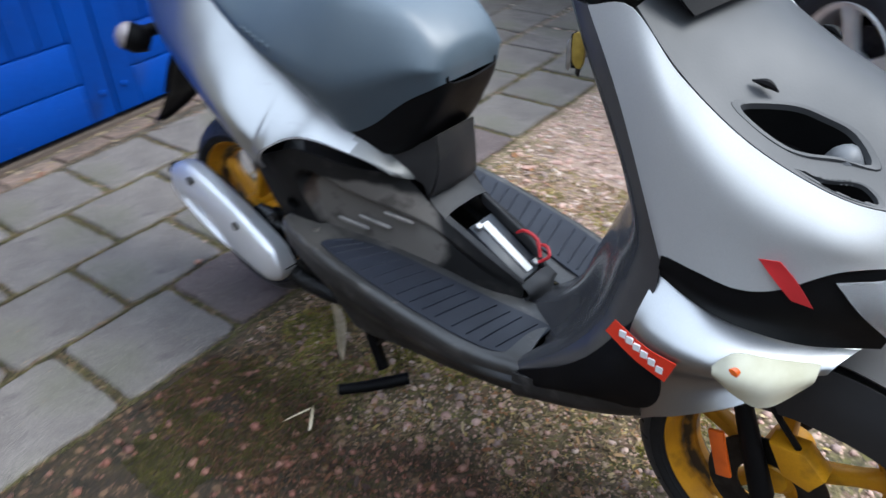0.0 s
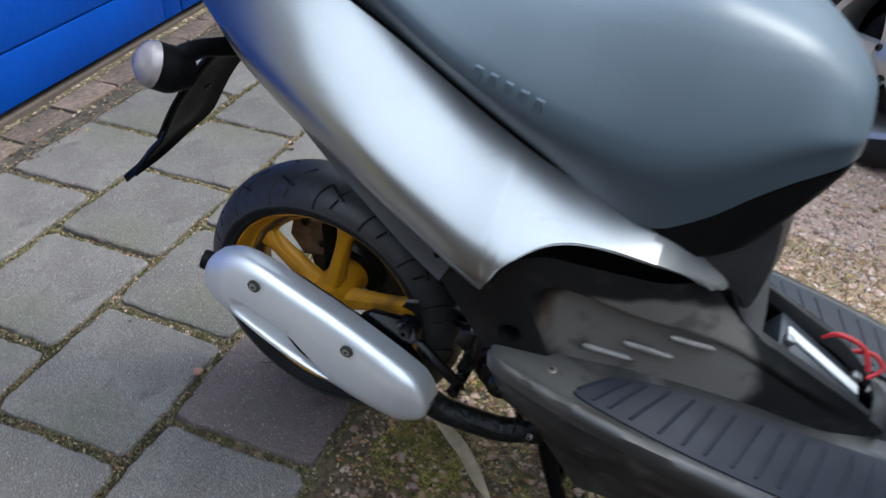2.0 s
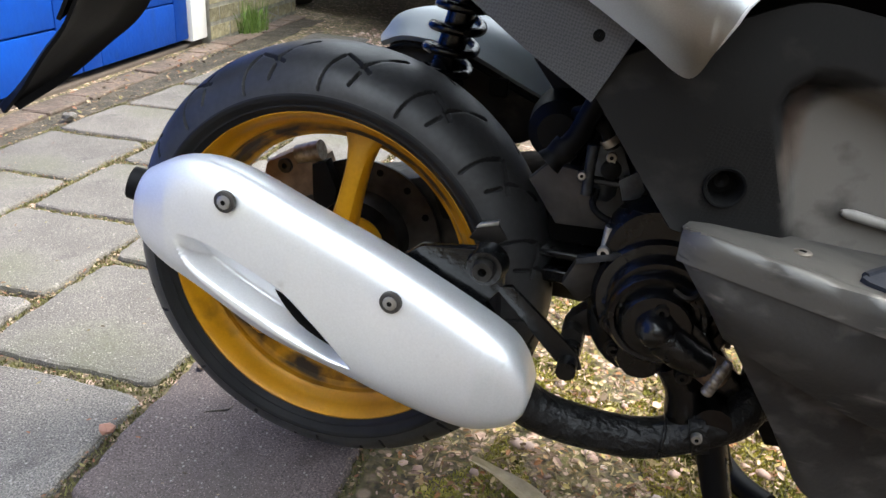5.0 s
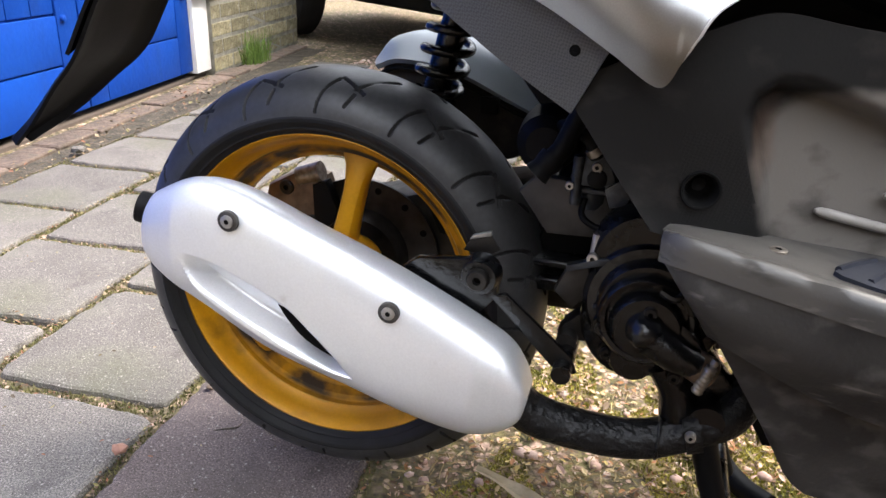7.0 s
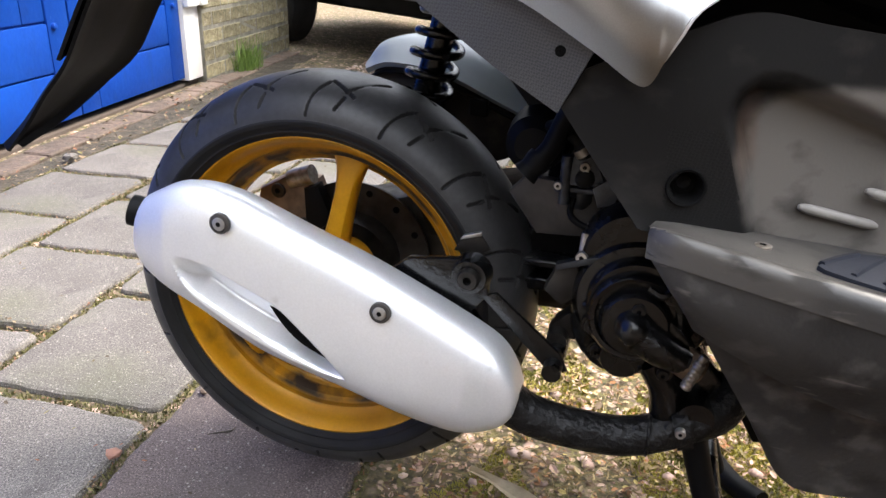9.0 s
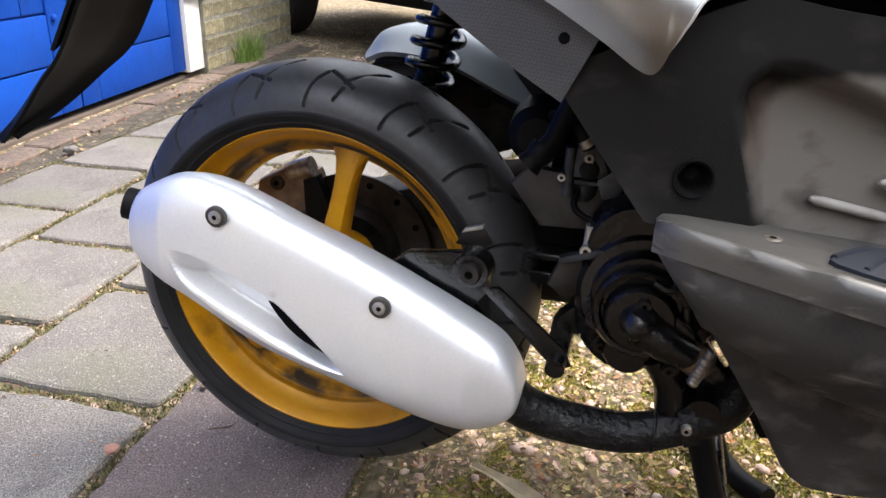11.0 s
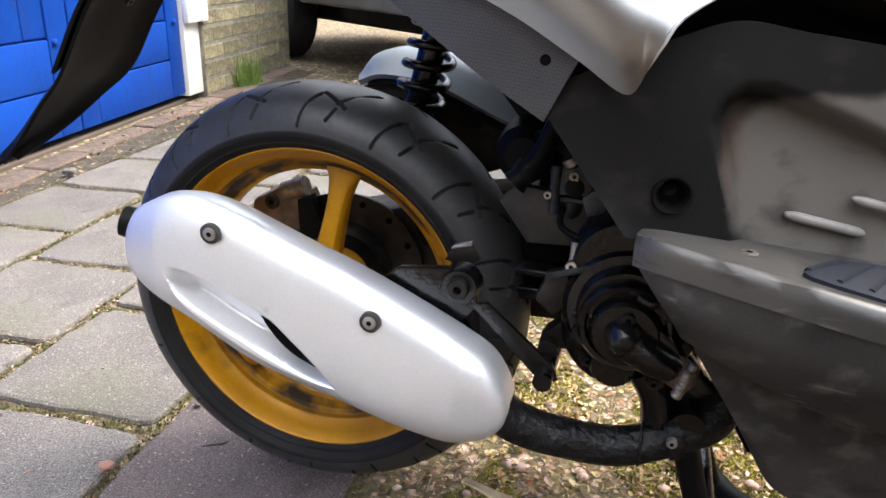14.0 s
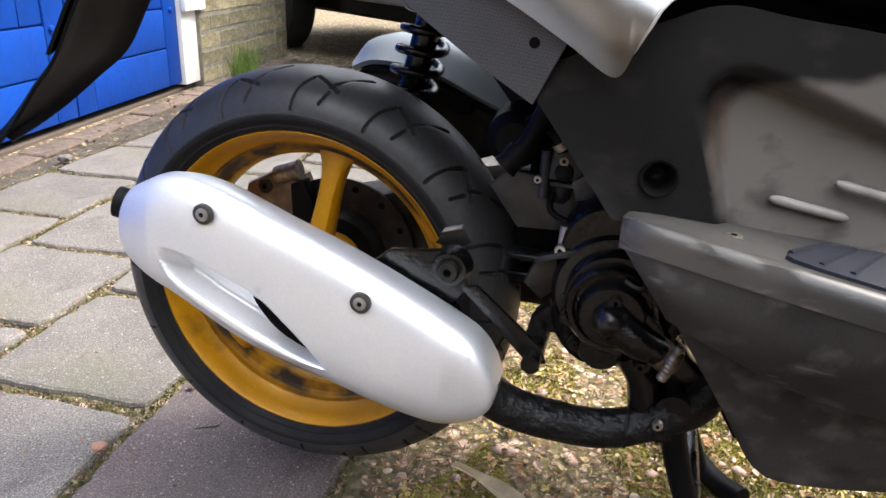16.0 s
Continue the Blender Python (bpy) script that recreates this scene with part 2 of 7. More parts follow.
GOLD = streaks(GOLD, (0.10, 0.055, 0.015), 0.7, 14, (1, 1.0, 1.0), 0.58)
RUBBER = material("tyre_rubber", (0.0125, 0.0125, 0.013), (0.008, 0.008, 0.0085), 14, 0.55, 0.75, bump=0.2, bscale=420, spec=0.3)
TREAD = material("scuffed_tread_rubber", (0.036, 0.0365, 0.038), (0.024, 0.0245, 0.0255), 16, 0.38, 0.56, bump=0.10, bscale=420, spec=0.55, fine=(160, 0.2))
TREAD = streaks(TREAD, (0.075, 0.072, 0.068), 0.5, 12, (1, 1, 1), 0.60)
GLOSSBLK = material("black_engine_paint", (0.0046, 0.0048, 0.0054), (0.0026, 0.0028, 0.0032), 20, 0.20, 0.32, bump=0.22, bscale=120, spec=0.5)
GLOSSBLK = streaks(GLOSSBLK, (0.035, 0.027, 0.021), 0.25, 42, (1, 1, 1), 0.72)
PIPEBLK = material("rough_black_pipe_paint", (0.010, 0.010, 0.0105), (0.005, 0.005, 0.0055), 34, 0.34, 0.5, bump=0.8, bscale=80, spec=0.28)
STEEL = material("zinc_steel", (0.55, 0.55, 0.54), (0.38, 0.37, 0.36), 60, 0.3, 0.5, metal=0.9)
DARKSTEEL = material("dark_steel", (0.036, 0.033, 0.031), (0.016, 0.014, 0.012), 50, 0.36, 0.55, metal=0.6)
BOLTSTEEL = material("dull_bolt_steel", (0.36, 0.34, 0.31), (0.20, 0.17, 0.14), 140, 0.36, 0.55, metal=0.85)
BROWNSTEEL = material("brown_tarnished_metal", (0.22, 0.15, 0.10), (0.10, 0.07, 0.05), 40, 0.42, 0.6, metal=0.6, bump=0.2, bscale=150)
ALU = material("cast_aluminium", (0.30, 0.30, 0.29), (0.14, 0.135, 0.13), 45, 0.42, 0.6, metal=0.8, bump=0.25, bscale=180)
GREYBOX = material("dull_grey_metal", (0.066, 0.060, 0.054), (0.030, 0.027, 0.024), 22, 0.5, 0.7, metal=0.2, bump=0.15, bscale=160)
AIRLID = material("grey_blue_painted_lid", (0.23, 0.27, 0.305), (0.18, 0.215, 0.245), 9, 0.30, 0.40, spec=0.4)
CARBMETAL = material("dark_cast_metal", (0.055, 0.062, 0.072), (0.022, 0.025, 0.030), 60, 0.30, 0.45, metal=0.5, bump=0.2, bscale=200)
RED = material("red_sticker", (0.62, 0.035, 0.012), (0.52, 0.028, 0.010), 12, 0.35)
REDSTRIPE = material("red_decal", (0.60, 0.03, 0.035), (0.5, 0.025, 0.03), 12, 0.3, coat=0.3)
WHITE = material("white_print", (0.78, 0.78, 0.76), (0.72, 0.72, 0.7), 12, 0.4)
ORANGE = material("orange_reflector", (0.75, 0.13, 0.01), (0.6, 0.1, 0.01), 30, 0.2, coat=0.6)
LENS = material("cream_lens", (0.70, 0.69, 0.55), (0.56, 0.54, 0.38), 18, 0.16, 0.22, coat=0.7)
CLOUDY = material("cloudy_pinkish_lens", (0.36, 0.31, 0.30), (0.20, 0.18, 0.18), 30, 0.16, 0.25, coat=0.6)
CLEAR = glass("clear_lens", (0.92, 0.94, 0.95), 0.04)
REDLENS = material("red_lens", (0.5, 0.012, 0.02), (0.4, 0.01, 0.012), 12, 0.15, coat=0.6)
YELLOWFOB = material("yellow_leather_fob", (0.45, 0.31, 0.05), (0.33, 0.22, 0.03), 60, 0.5)
WIRERED = material("red_cable_sleeve", (0.5, 0.02, 0.03), (0.42, 0.016, 0.02), 30, 0.4)
BATTERY = material("battery_case", (0.030, 0.036, 0.045), (0.022, 0.026, 0.034), 20, 0.35, 0.5)
SMOKED = glass("smoked_screen", (0.05, 0.06, 0.07), 0.06)

def speckle(m, light, dark, scale, share):
    """Grains of aggregate: small pale and dark dots of about 1 / scale metres."""
    n, l = m.node_tree.nodes, m.node_tree.links
    b = n["Principled BSDF"]
    tc, vo, sep = n.new("ShaderNodeTexCoord"), n.new("ShaderNodeTexVoronoi"), n.new("ShaderNodeSeparateColor")
    vo.inputs["Scale"].default_value = scale
    l.new(tc.outputs["Object"], vo.inputs["Vector"])
    l.new(vo.outputs["Color"], sep.inputs[0])
    core = n.new("ShaderNodeMapRange")
    core.inputs["From Min"].default_value, core.inputs["From Max"].default_value = 0.30, 0.52
    core.inputs["To Min"].default_value, core.inputs["To Max"].default_value = 1, 0
    l.new(vo.outputs["Distance"], core.inputs["Value"])
    for channel, col, amount in (("Red", light, share), ("Green", dark, share * 1.2)):
        pick, fac, mx = n.new("ShaderNodeMapRange"), n.new("ShaderNodeMath"), n.new("ShaderNodeMixRGB")
        pick.inputs["From Min"].default_value, pick.inputs["From Max"].default_value = 1 - amount, 1 - amount * 0.45
        pick.inputs["To Max"].default_value = 0.85
        fac.operation = "MULTIPLY"
        l.new(sep.outputs[channel], pick.inputs["Value"])
        l.new(pick.outputs["Result"], fac.inputs[0])
        l.new(core.outputs["Result"], fac.inputs[1])
        mx.inputs[2].default_value = (*col, 1)
        l.new(fac.outputs[0], mx.inputs[0])
        l.new(b.inputs["Base Color"].links[0].from_socket, mx.inputs[1])
        l.new(mx.outputs[0], b.inputs["Base Color"])
    return m


def slab_material(name, a, b, green):
    m = material(name, a, b, 6, 0.74, 0.9, bump=0.5, bscale=340, fine=(420, 0.7), random_tint=0.14, contrast=(0.3, 0.7))
    m = streaks(m, green, 0.75, 3.5, (1, 1, 1), 0.52)
    m = streaks(m, tuple(c * 0.62 for c in b), 0.55, 16, (1, 1, 1), 0.57)
    m = streaks(m, tuple(c * 0.45 for c in b), 0.7, 120, (1, 1, 1), 0.60)
    m = speckle(m, tuple(min(0.6, c * 2.2) for c in a), tuple(c * 0.5 for c in b), 620, 0.26)
    return speckle(m, (0.30, 0.275, 0.25), tuple(c * 0.5 for c in b), 260, 0.05)


SLABMAT = slab_material("weathered_concrete", (0.156, 0.140, 0.125), (0.094, 0.084, 0.075), (0.094, 0.092, 0.060))
DARKSLAB = slab_material("dark_reddish_concrete", (0.138, 0.106, 0.098), (0.090, 0.070, 0.065), (0.075, 0.064, 0.055))
SOIL = material("mossy_soil", (0.135, 0.102, 0.056), (0.062, 0.058, 0.022), 13, 0.85, 0.95, bump=0.9, bscale=110, fine=(90, 0.45), contrast=(0.40, 0.60))
SOIL = streaks(SOIL, (0.46, 0.35, 0.26), 0.55, 30, (1, 1, 1), 0.57)
SOIL = streaks(SOIL, (0.16, 0.145, 0.04), 0.7, 19, (1, 1, 1), 0.50)
SOIL = streaks(SOIL, (0.040, 0.032, 0.018), 0.9, 85, (1, 1, 1), 0.51)


# dust on the bodywork and brake dust on the rims
PANELPL = stain(PANELPL, (0.150, 0.136, 0.122), (0.525, -0.15, 0.452), (0.138, 0.3, 0.084), 0.82, 0.34, 14, 0.92, radians(20))
PANELPL = stain(PANELPL, (0.11, 0.060, 0.034), (0.398, -0.165, 0.497), (0.012, 0.3, 0.040), 0.28, 1.2, 40, 0.3)
PANELPL = streaks(PANELPL, (0.030, 0.027, 0.025), 0.6, 26, (0.8, 1, 1.2), 0.56)
FOOTPL = streaks(material("dusty_footboard_plastic", (0.040, 0.039, 0.038), (0.024, 0.024, 0.024), 5, 0.32, 0.46, bump=0.08, bscale=300), (0.115, 0.105, 0.093), 0.55, 12, (0.8, 1, 1.5), 0.56)
FOOTPL = stain(FOOTPL, (0.088, 0.081, 0.072), (0.390, 0.0, 0.425), (0.11, 0.6, 0.2), 0.6, 0.9, 16)
FOOTPL = streaks(streaks(FOOTPL, (0.028, 0.026, 0.024), 0.85, 38, (0.6, 1, 1.5), 0.52), (0.16, 0.145, 0.128), 0.6, 90, (0.4, 1, 1.5), 0.64)
RIMGOLD = dust_ring(dust_ring(GOLD.copy(), (0.035, 0.022, 0.012), 0.143, 0.159, 1.0), (0.05, 0.03, 0.015), 0.128, 0.141, 1.0, 24)


def near_shade(m, near_col, y0, y1):
    """Paints the shade of the near ground into its colour, fading out further off, with a ragged border."""
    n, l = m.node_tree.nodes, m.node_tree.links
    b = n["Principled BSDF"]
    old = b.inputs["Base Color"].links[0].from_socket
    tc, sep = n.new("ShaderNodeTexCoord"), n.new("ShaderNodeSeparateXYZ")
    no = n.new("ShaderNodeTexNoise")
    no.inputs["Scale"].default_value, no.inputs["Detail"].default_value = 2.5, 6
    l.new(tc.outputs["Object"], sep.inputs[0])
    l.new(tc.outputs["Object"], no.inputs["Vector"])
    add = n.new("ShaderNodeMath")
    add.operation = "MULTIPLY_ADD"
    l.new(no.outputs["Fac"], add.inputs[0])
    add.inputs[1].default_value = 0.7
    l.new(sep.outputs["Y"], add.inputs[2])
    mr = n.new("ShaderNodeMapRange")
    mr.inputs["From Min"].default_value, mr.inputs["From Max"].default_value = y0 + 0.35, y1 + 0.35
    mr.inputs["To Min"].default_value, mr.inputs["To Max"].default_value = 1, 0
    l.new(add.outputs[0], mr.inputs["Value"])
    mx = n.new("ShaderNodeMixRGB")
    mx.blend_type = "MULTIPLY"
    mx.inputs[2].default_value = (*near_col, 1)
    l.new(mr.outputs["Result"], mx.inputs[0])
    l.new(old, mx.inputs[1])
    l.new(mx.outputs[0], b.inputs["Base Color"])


PEBBLE = material("pinkish_gravel", (0.34, 0.235, 0.19), (0.21, 0.165, 0.14), 16, 0.6, 0.8, bump=0.3, bscale=300)
LITTER = material("dry_leaf_litter", (0.40, 0.27, 0.14), (0.22, 0.12, 0.06), 25, 0.7)
DRYLEAF = material("pale_dry_leaf", (0.66, 0.57, 0.41), (0.50, 0.42, 0.28), 40, 0.65, bump=0.3, bscale=160)
MOSS = material("green_moss", (0.42, 0.37, 0.07), (0.15, 0.15, 0.025), 22, 0.9)
JOINTMOSS = material("dark_joint_moss", (0.15, 0.14, 0.05), (0.07, 0.07, 0.025), 24, 0.9)
GRASS = material("grass_blades", (0.17, 0.27, 0.045), (0.10, 0.17, 0.03), 30, 0.6)
BLUE = material("blue_gloss_paint", (0.0014, 0.046, 0.285), (0.0011, 0.037, 0.24), 3, 0.46, 0.58, bump=0.12, bscale=60, fine=(40, 0.06), spec=0.22)
BLUE = streaks(BLUE, (0.22, 0.32, 0.50), 0.38, 60, (1, 1, 0.45), 0.70)
BLUE = streaks(BLUE, (0.012, 0.030, 0.12), 0.5, 7, (1, 1, 0.5), 0.60)
FRAMEWHITE = material("white_frame_paint", (0.90, 0.89, 0.86), (0.80, 0.79, 0.75), 9, 0.45, 0.6, bump=0.15, bscale=70)
FRAMEWHITE = streaks(FRAMEWHITE, (0.35, 0.32, 0.27), 0.7, 30, (1, 1, 0.5), 0.66)
BRICKMAT = material("yellow_brown_brick", (0.30, 0.262, 0.150), (0.165, 0.142, 0.085), 13, 0.8, 0.92, bump=0.8, bscale=70, random_tint=0.28, fine=(60, 0.3))
BRICKMAT = streaks(BRICKMAT, (0.40, 0.375, 0.31), 0.75, 26, (0.7, 1, 1.4), 0.60)
BRICKMAT = streaks(BRICKMAT, (0.075, 0.068, 0.045), 0.7, 34, (1, 1, 1), 0.62)
DARKBRICK = material("plain_dark_brick", (0.10, 0.075, 0.06), (0.07, 0.055, 0.045), 3, 0.85, bump=0.4, bscale=60)
MORTAR = material("lime_mortar", (0.27, 0.255, 0.21), (0.16, 0.15, 0.12), 20, 0.85, bump=0.6, bscale=120)
EDGEBRICK = material("worn_red_brown_paver", (0.17, 0.118, 0.090), (0.095, 0.074, 0.058), 13, 0.8, 0.92, bump=0.7, bscale=80, random_tint=0.28, fine=(70, 0.3))
EDGEBRICK = streaks(EDGEBRICK, (0.07, 0.06, 0.045), 0.8, 18, (1, 1, 1), 0.56)
CARPAINT = material("dark_grey_car_paint", (0.075, 0.085, 0.10), (0.06, 0.07, 0.085), 3, 0.28, 0.4, metal=0.4, coat=0.5)
CARPLASTIC = material("grey_sill_plastic", (0.15, 0.155, 0.16), (0.11, 0.115, 0.12), 6, 0.4, 0.55, bump=0.05, bscale=200)
ALLOY = material("silver_alloy", (0.60, 0.61, 0.62), (0.50, 0.51, 0.52), 12, 0.3, 0.4, metal=0.7, coat=0.2)
CARGLASS = material("dark_car_glass", (0.012, 0.014, 0.016), (0.010, 0.012, 0.013), 3, 0.08, coat=0.5)
ROOFTILE = material("dark_roof_felt", (0.06, 0.06, 0.06), (0.04, 0.04, 0.04), 8, 0.85)


# ---- shaping helpers ----
def part(name, bm, mat, parent=None, label="", angle=38):
    """Links a bmesh as one mesh object, smooth but for its sharp edges."""
    bm.normal_update()
    lim = radians(angle)
    for fc in bm.faces:
        fc.smooth = True
    for ed in bm.edges:
        ed.smooth = not (len(ed.link_faces) == 2 and ed.calc_face_angle(0) > lim)
    me = bpy.data.meshes.new(name)
    bm.to_mesh(me)
    bm.free()
    me.materials.append(mat)
    ob = new(name, me)
    if parent is not None:
        ob.parent = parent
        ob.matrix_parent_inverse = parent.matrix_world.inverted()
    if label:
        ob["label"] = label
    return ob


def thing(name, at, label, category, group="", kind=""):
    ob = new(name)
    ob.empty_display_size = 0.05
    ob.location = at
    bpy.context.view_layer.update()
    return tagged(ob, label, category, group, kind)


def spline(pts, n, closed=False):
    """n points evenly spaced in parameter along a smooth curve through pts."""
    p = np.array(pts, float)
    if closed:
        q = np.vstack([p[-1], p, p[0], p[1]])
        segs = len(p)
    else:
        q = np.vstack([2 * p[0] - p[1], p, 2 * p[-1] - p[-2]])
        segs = len(p) - 1
    if closed:
        chord = np.linalg.norm(np.diff(np.vstack([p, p[:1]]), axis=0), axis=1)
    else:
        chord = np.linalg.norm(np.diff(p, axis=0), axis=1)
    acc = np.concatenate([[0], np.cumsum(chord)])
    want = np.linspace(0, acc[-1], n, endpoint=not closed)
    out = []
    for w in want:
        i = min(segs - 1, int(np.searchsorted(acc, w, side="right") - 1))
        t = 0 if chord[i] == 0 else (w - acc[i]) / chord[i]
        a, b, c, d = q[i], q[i + 1], q[i + 2], q[i + 3]
        out.append(0.5 * (2 * b + (c - a) * t + (2 * a - 5 * b + 4 * c - d) * t * t + (3 * b - a - 3 * c + d) * t ** 3))
    return np.array(out)


def grid(g, wrap_u=False, wrap_v=False, flip=False):
    """A bmesh from a grid of points g[u][v]."""
    bm = bmesh.new()
    g = np.asarray(g)
    nu, nv = g.shape[:2]
    vs = [[bm.verts.new(g[i, j]) for j in range(nv)] for i in range(nu)]
    for i in range(nu if wrap_u else nu - 1):
        for j in range(nv if wrap_v else nv - 1):
            a, b, c, d = vs[i][j], vs[(i + 1) % nu][j], vs[(i + 1) % nu][(j + 1) % nv], vs[i][(j + 1) % nv]
            bm.faces.new((a, d, c, b) if flip else (a, b, c, d))
    return bm


def even(pts, n):
    """n points of a smooth curve through pts, evenly spaced by point number."""
    p = np.array(pts, float)
    q = np.vstack([2 * p[0] - p[1], p, 2 * p[-1] - p[-2]])
    out = []
    for w in np.linspace(0, len(p) - 1, n):
        i = min(len(p) - 2, int(w))
        t = w - i
        a, b, c, d = q[i], q[i + 1], q[i + 2], q[i + 3]
        out.append(0.5 * (2 * b + (c - a) * t + (2 * a - 5 * b + 4 * c - d) * t * t + (3 * b - a - 3 * c + d) * t ** 3))
    return np.array(out)


def patch(rails, nu=28, nv=10, side=1, thick=0.003, dent=None, matched=False):
    """A smooth panel through rails (lines of points from one edge to the other). side -1 mirrors it to the other flank."""
    cols = np.array([(even if matched else spline)(r, nu) for r in rails])
    g = np.array([spline(cols[:, i], nv) for i in range(nu)])
    if dent:
        for i in range(nu):
            for j in range(nv):
                g[i, j] += dent(i / (nu - 1), j / (nv - 1), g[i, j])
    g[..., 1] *= side
    bm = grid(g, flip=side < 0)
    bm.normal_update()
    if thick:
        bmesh.ops.solidify(bm, geom=bm.faces[:], thickness=thick)
    bmesh.ops.recalc_face_normals(bm, faces=bm.faces[:])
    return bm


def tube(pts, r, n=14, steps=24, caps=True, bm=None, squash=1.0):
    """A pipe along a smooth line; r is one radius or one for each given point."""
    line = spline(pts, steps) if len(pts) > 2 else np.array([np.array(pts[0]) + (np.array(pts[-1]) - np.array(pts[0])) * k / (steps - 1) for k in range(steps)])
    rad = np.interp(np.linspace(0, 1, steps), np.linspace(0, 1, len(r)), r) if hasattr(r, "__len__") else np.full(steps, r)
    bm = bm or bmesh.new()
    rings = []
    up = Vector((0, 0, 1))
    for k in range(steps):
        d = Vector(line[min(k + 1, steps - 1)] - line[max(k - 1, 0)]).normalized()
        s = d.cross(up)
        if s.length < 1e-3:
            s = d.cross(Vector((1, 0, 0)))
        s.normalize()
        u = s.cross(d)
        rings.append([bm.verts.new(Vector(line[k]) + (s * math.cos(2 * math.pi * j / n) + u * math.sin(2 * math.pi * j / n) * squash) * rad[k]) for j in range(n)])
    for a, b in zip(rings, rings[1:]):
        for j in range(n):
            bm.faces.new((a[j], a[(j + 1) % n], b[(j + 1) % n], b[j]))
    if caps:
        bm.faces.new(rings[0][::-1])
        bm.faces.new(rings[-1])
    bmesh.ops.recalc_face_normals(bm, faces=bm.faces[:])
    return bm


def turned(profile, n=32, centre=(0, 0, 0), axis="y", bm=None, a0=0.0, a1=2 * math.pi):
    """A turned body: profile of (offset along the axis, radius)."""
    bm = bm or bmesh.new()
    full = abs(a1 - a0 - 2 * math.pi) < 1e-6
    rings = []
    for k in range(n if full else n + 1):
        a = a0 + (a1 - a0) * k / n
        ca, sa = math.cos(a), math.sin(a)
        ring = []
        for o, r in profile:
            p = {"y": (r * ca, o, r * sa), "x": (o, r * ca, r * sa), "z": (r * ca, r * sa, o)}[axis]
            ring.append(bm.verts.new(Vector(centre) + Vector(p)))
        rings.append(ring)
    m = len(rings)
    for k in range(m if full else m - 1):
        a, b = rings[k], rings[(k + 1) % m]
        for j in range(len(profile) - 1):
            bm.faces.new((a[j], a[j + 1], b[j + 1], b[j]))
    bmesh.ops.remove_doubles(bm, verts=bm.verts[:], dist=1e-6)
    bmesh.ops.recalc_face_normals(bm, faces=bm.faces[:])
    return bm


def block(lo, hi, bevel=0.003, seg=2, m=None, bm=None):
    """A box between two corners with rounded edges."""
    bm = bm or bmesh.new()
    lo, hi = Vector(lo), Vector(hi)
    r = bmesh.ops.create_cube(bm, size=1)
    vs = r["verts"]
    for v in vs:
        v.co = Vector(((lo[i] + hi[i]) / 2 + v.co[i] * (hi[i] - lo[i]) for i in range(3)))
    if bevel:
        es = list({e for v in vs for e in v.link_edges})
        rb = bmesh.ops.bevel(bm, geom=es, offset=bevel, segments=seg, affect="EDGES", profile=0.5)
        vs = rb["verts"]
    if m is not None:
        bmesh.ops.transform(bm, matrix=m, verts=[v for v in vs if v.is_valid])
    return bm


def plate(outline, y0, y1, bevel=0.002, smooth=0, bm=None):
    """A plate with an outline of (x, z) points between two values of y."""
    pts = spline([(x, 0, z) for x, z in outline], smooth, closed=True)[:, (0, 2)] if smooth else outline
    bm = bm or bmesh.new()
    a = [bm.verts.new((x, y0, z)) for x, z in pts]
    fa = bm.faces.new(a)
    ex = bmesh.ops.extrude_face_region(bm, geom=[fa])
    vs = [v for v in ex["geom"] if isinstance(v, bmesh.types.BMVert)]
    bmesh.ops.translate(bm, verts=vs, vec=(0, y1 - y0, 0))
    bmesh.ops.recalc_face_normals(bm, faces=bm.faces[:])
    if bevel:
        es = [e for e in bm.edges if len(e.link_faces) == 2 and e.calc_face_angle(0) > 0.8 and abs(e.verts[0].co.y - e.verts[1].co.y) < 1e-6]
        bmesh.ops.bevel(bm, geom=es, offset=bevel, segments=2, affect="EDGES", profile=0.5)
    return bm


def bolt(at, r, depth, mat, parent, name="bolt", direction=(0, -1, 0), label="", socket=True):
    """A round bolt head with a hollow hexagon in it."""
    prof = [(0, 0.0001), (0, r), (depth * 0.75, r), (depth, r * 0.86)]
    prof += [(depth, r * 0.38), (depth * 0.35, r * 0.35), (depth * 0.35, 0.0001)] if socket else [(depth * 1.1, r * 0.5), (depth * 1.15, 0.0001)]
    bm = turned(prof, 18, axis="z")
    if socket:
        for fc in bm.faces:
            if all(math.hypot(v.co.x, v.co.y) < r * 0.40 for v in fc.verts) and min(v.co.z for v in fc.verts) > 0:
                fc.material_index = 1
    q = Vector(direction).to_track_quat("Z", "Y").to_matrix().to_4x4()
    bmesh.ops.transform(bm, matrix=Matrix.Translation(at) @ q, verts=bm.verts[:])
    ob = part(name, bm, mat, parent, label)
    ob.data.materials.append(VOIDBLK)
    return ob


# ---- large structure ----
def ground_height(x, y):
    return -0.010 + 0.005 * noise.noise((x * 1.7, y * 1.7, 3.1)) + 0.004 * noise.noise((x * 9, y * 9, 0.4))


def make_ground():
    near = list(np.arange(-2.4, 2.6, 0.035))
    far = [3, 3.6, 4.4, 5.5, 7, 9, 12, 17, 25, 40, 70, 130, 300, 800, 2500]
    xs = [-2.5 - f for f in far[::-1]] + near + [2.6 + f for f in far]
    ys = [-2.5 - f for f in far[::-1]] + list(np.arange(-2.4, 3.6, 0.035)) + [3.6 + f for f in far]
    g = [[(x, y, ground_height(x, y) if abs(x) < 9 and abs(y) < 9 else -0.01) for y in ys] for x in xs]
    ob = part("ground", grid(g), SOIL, angle=180)
    return tagged(ob, "mossy brown soil strewn with pinkish gravel and leaves", "ground", kind="structure")


ground = make_ground()

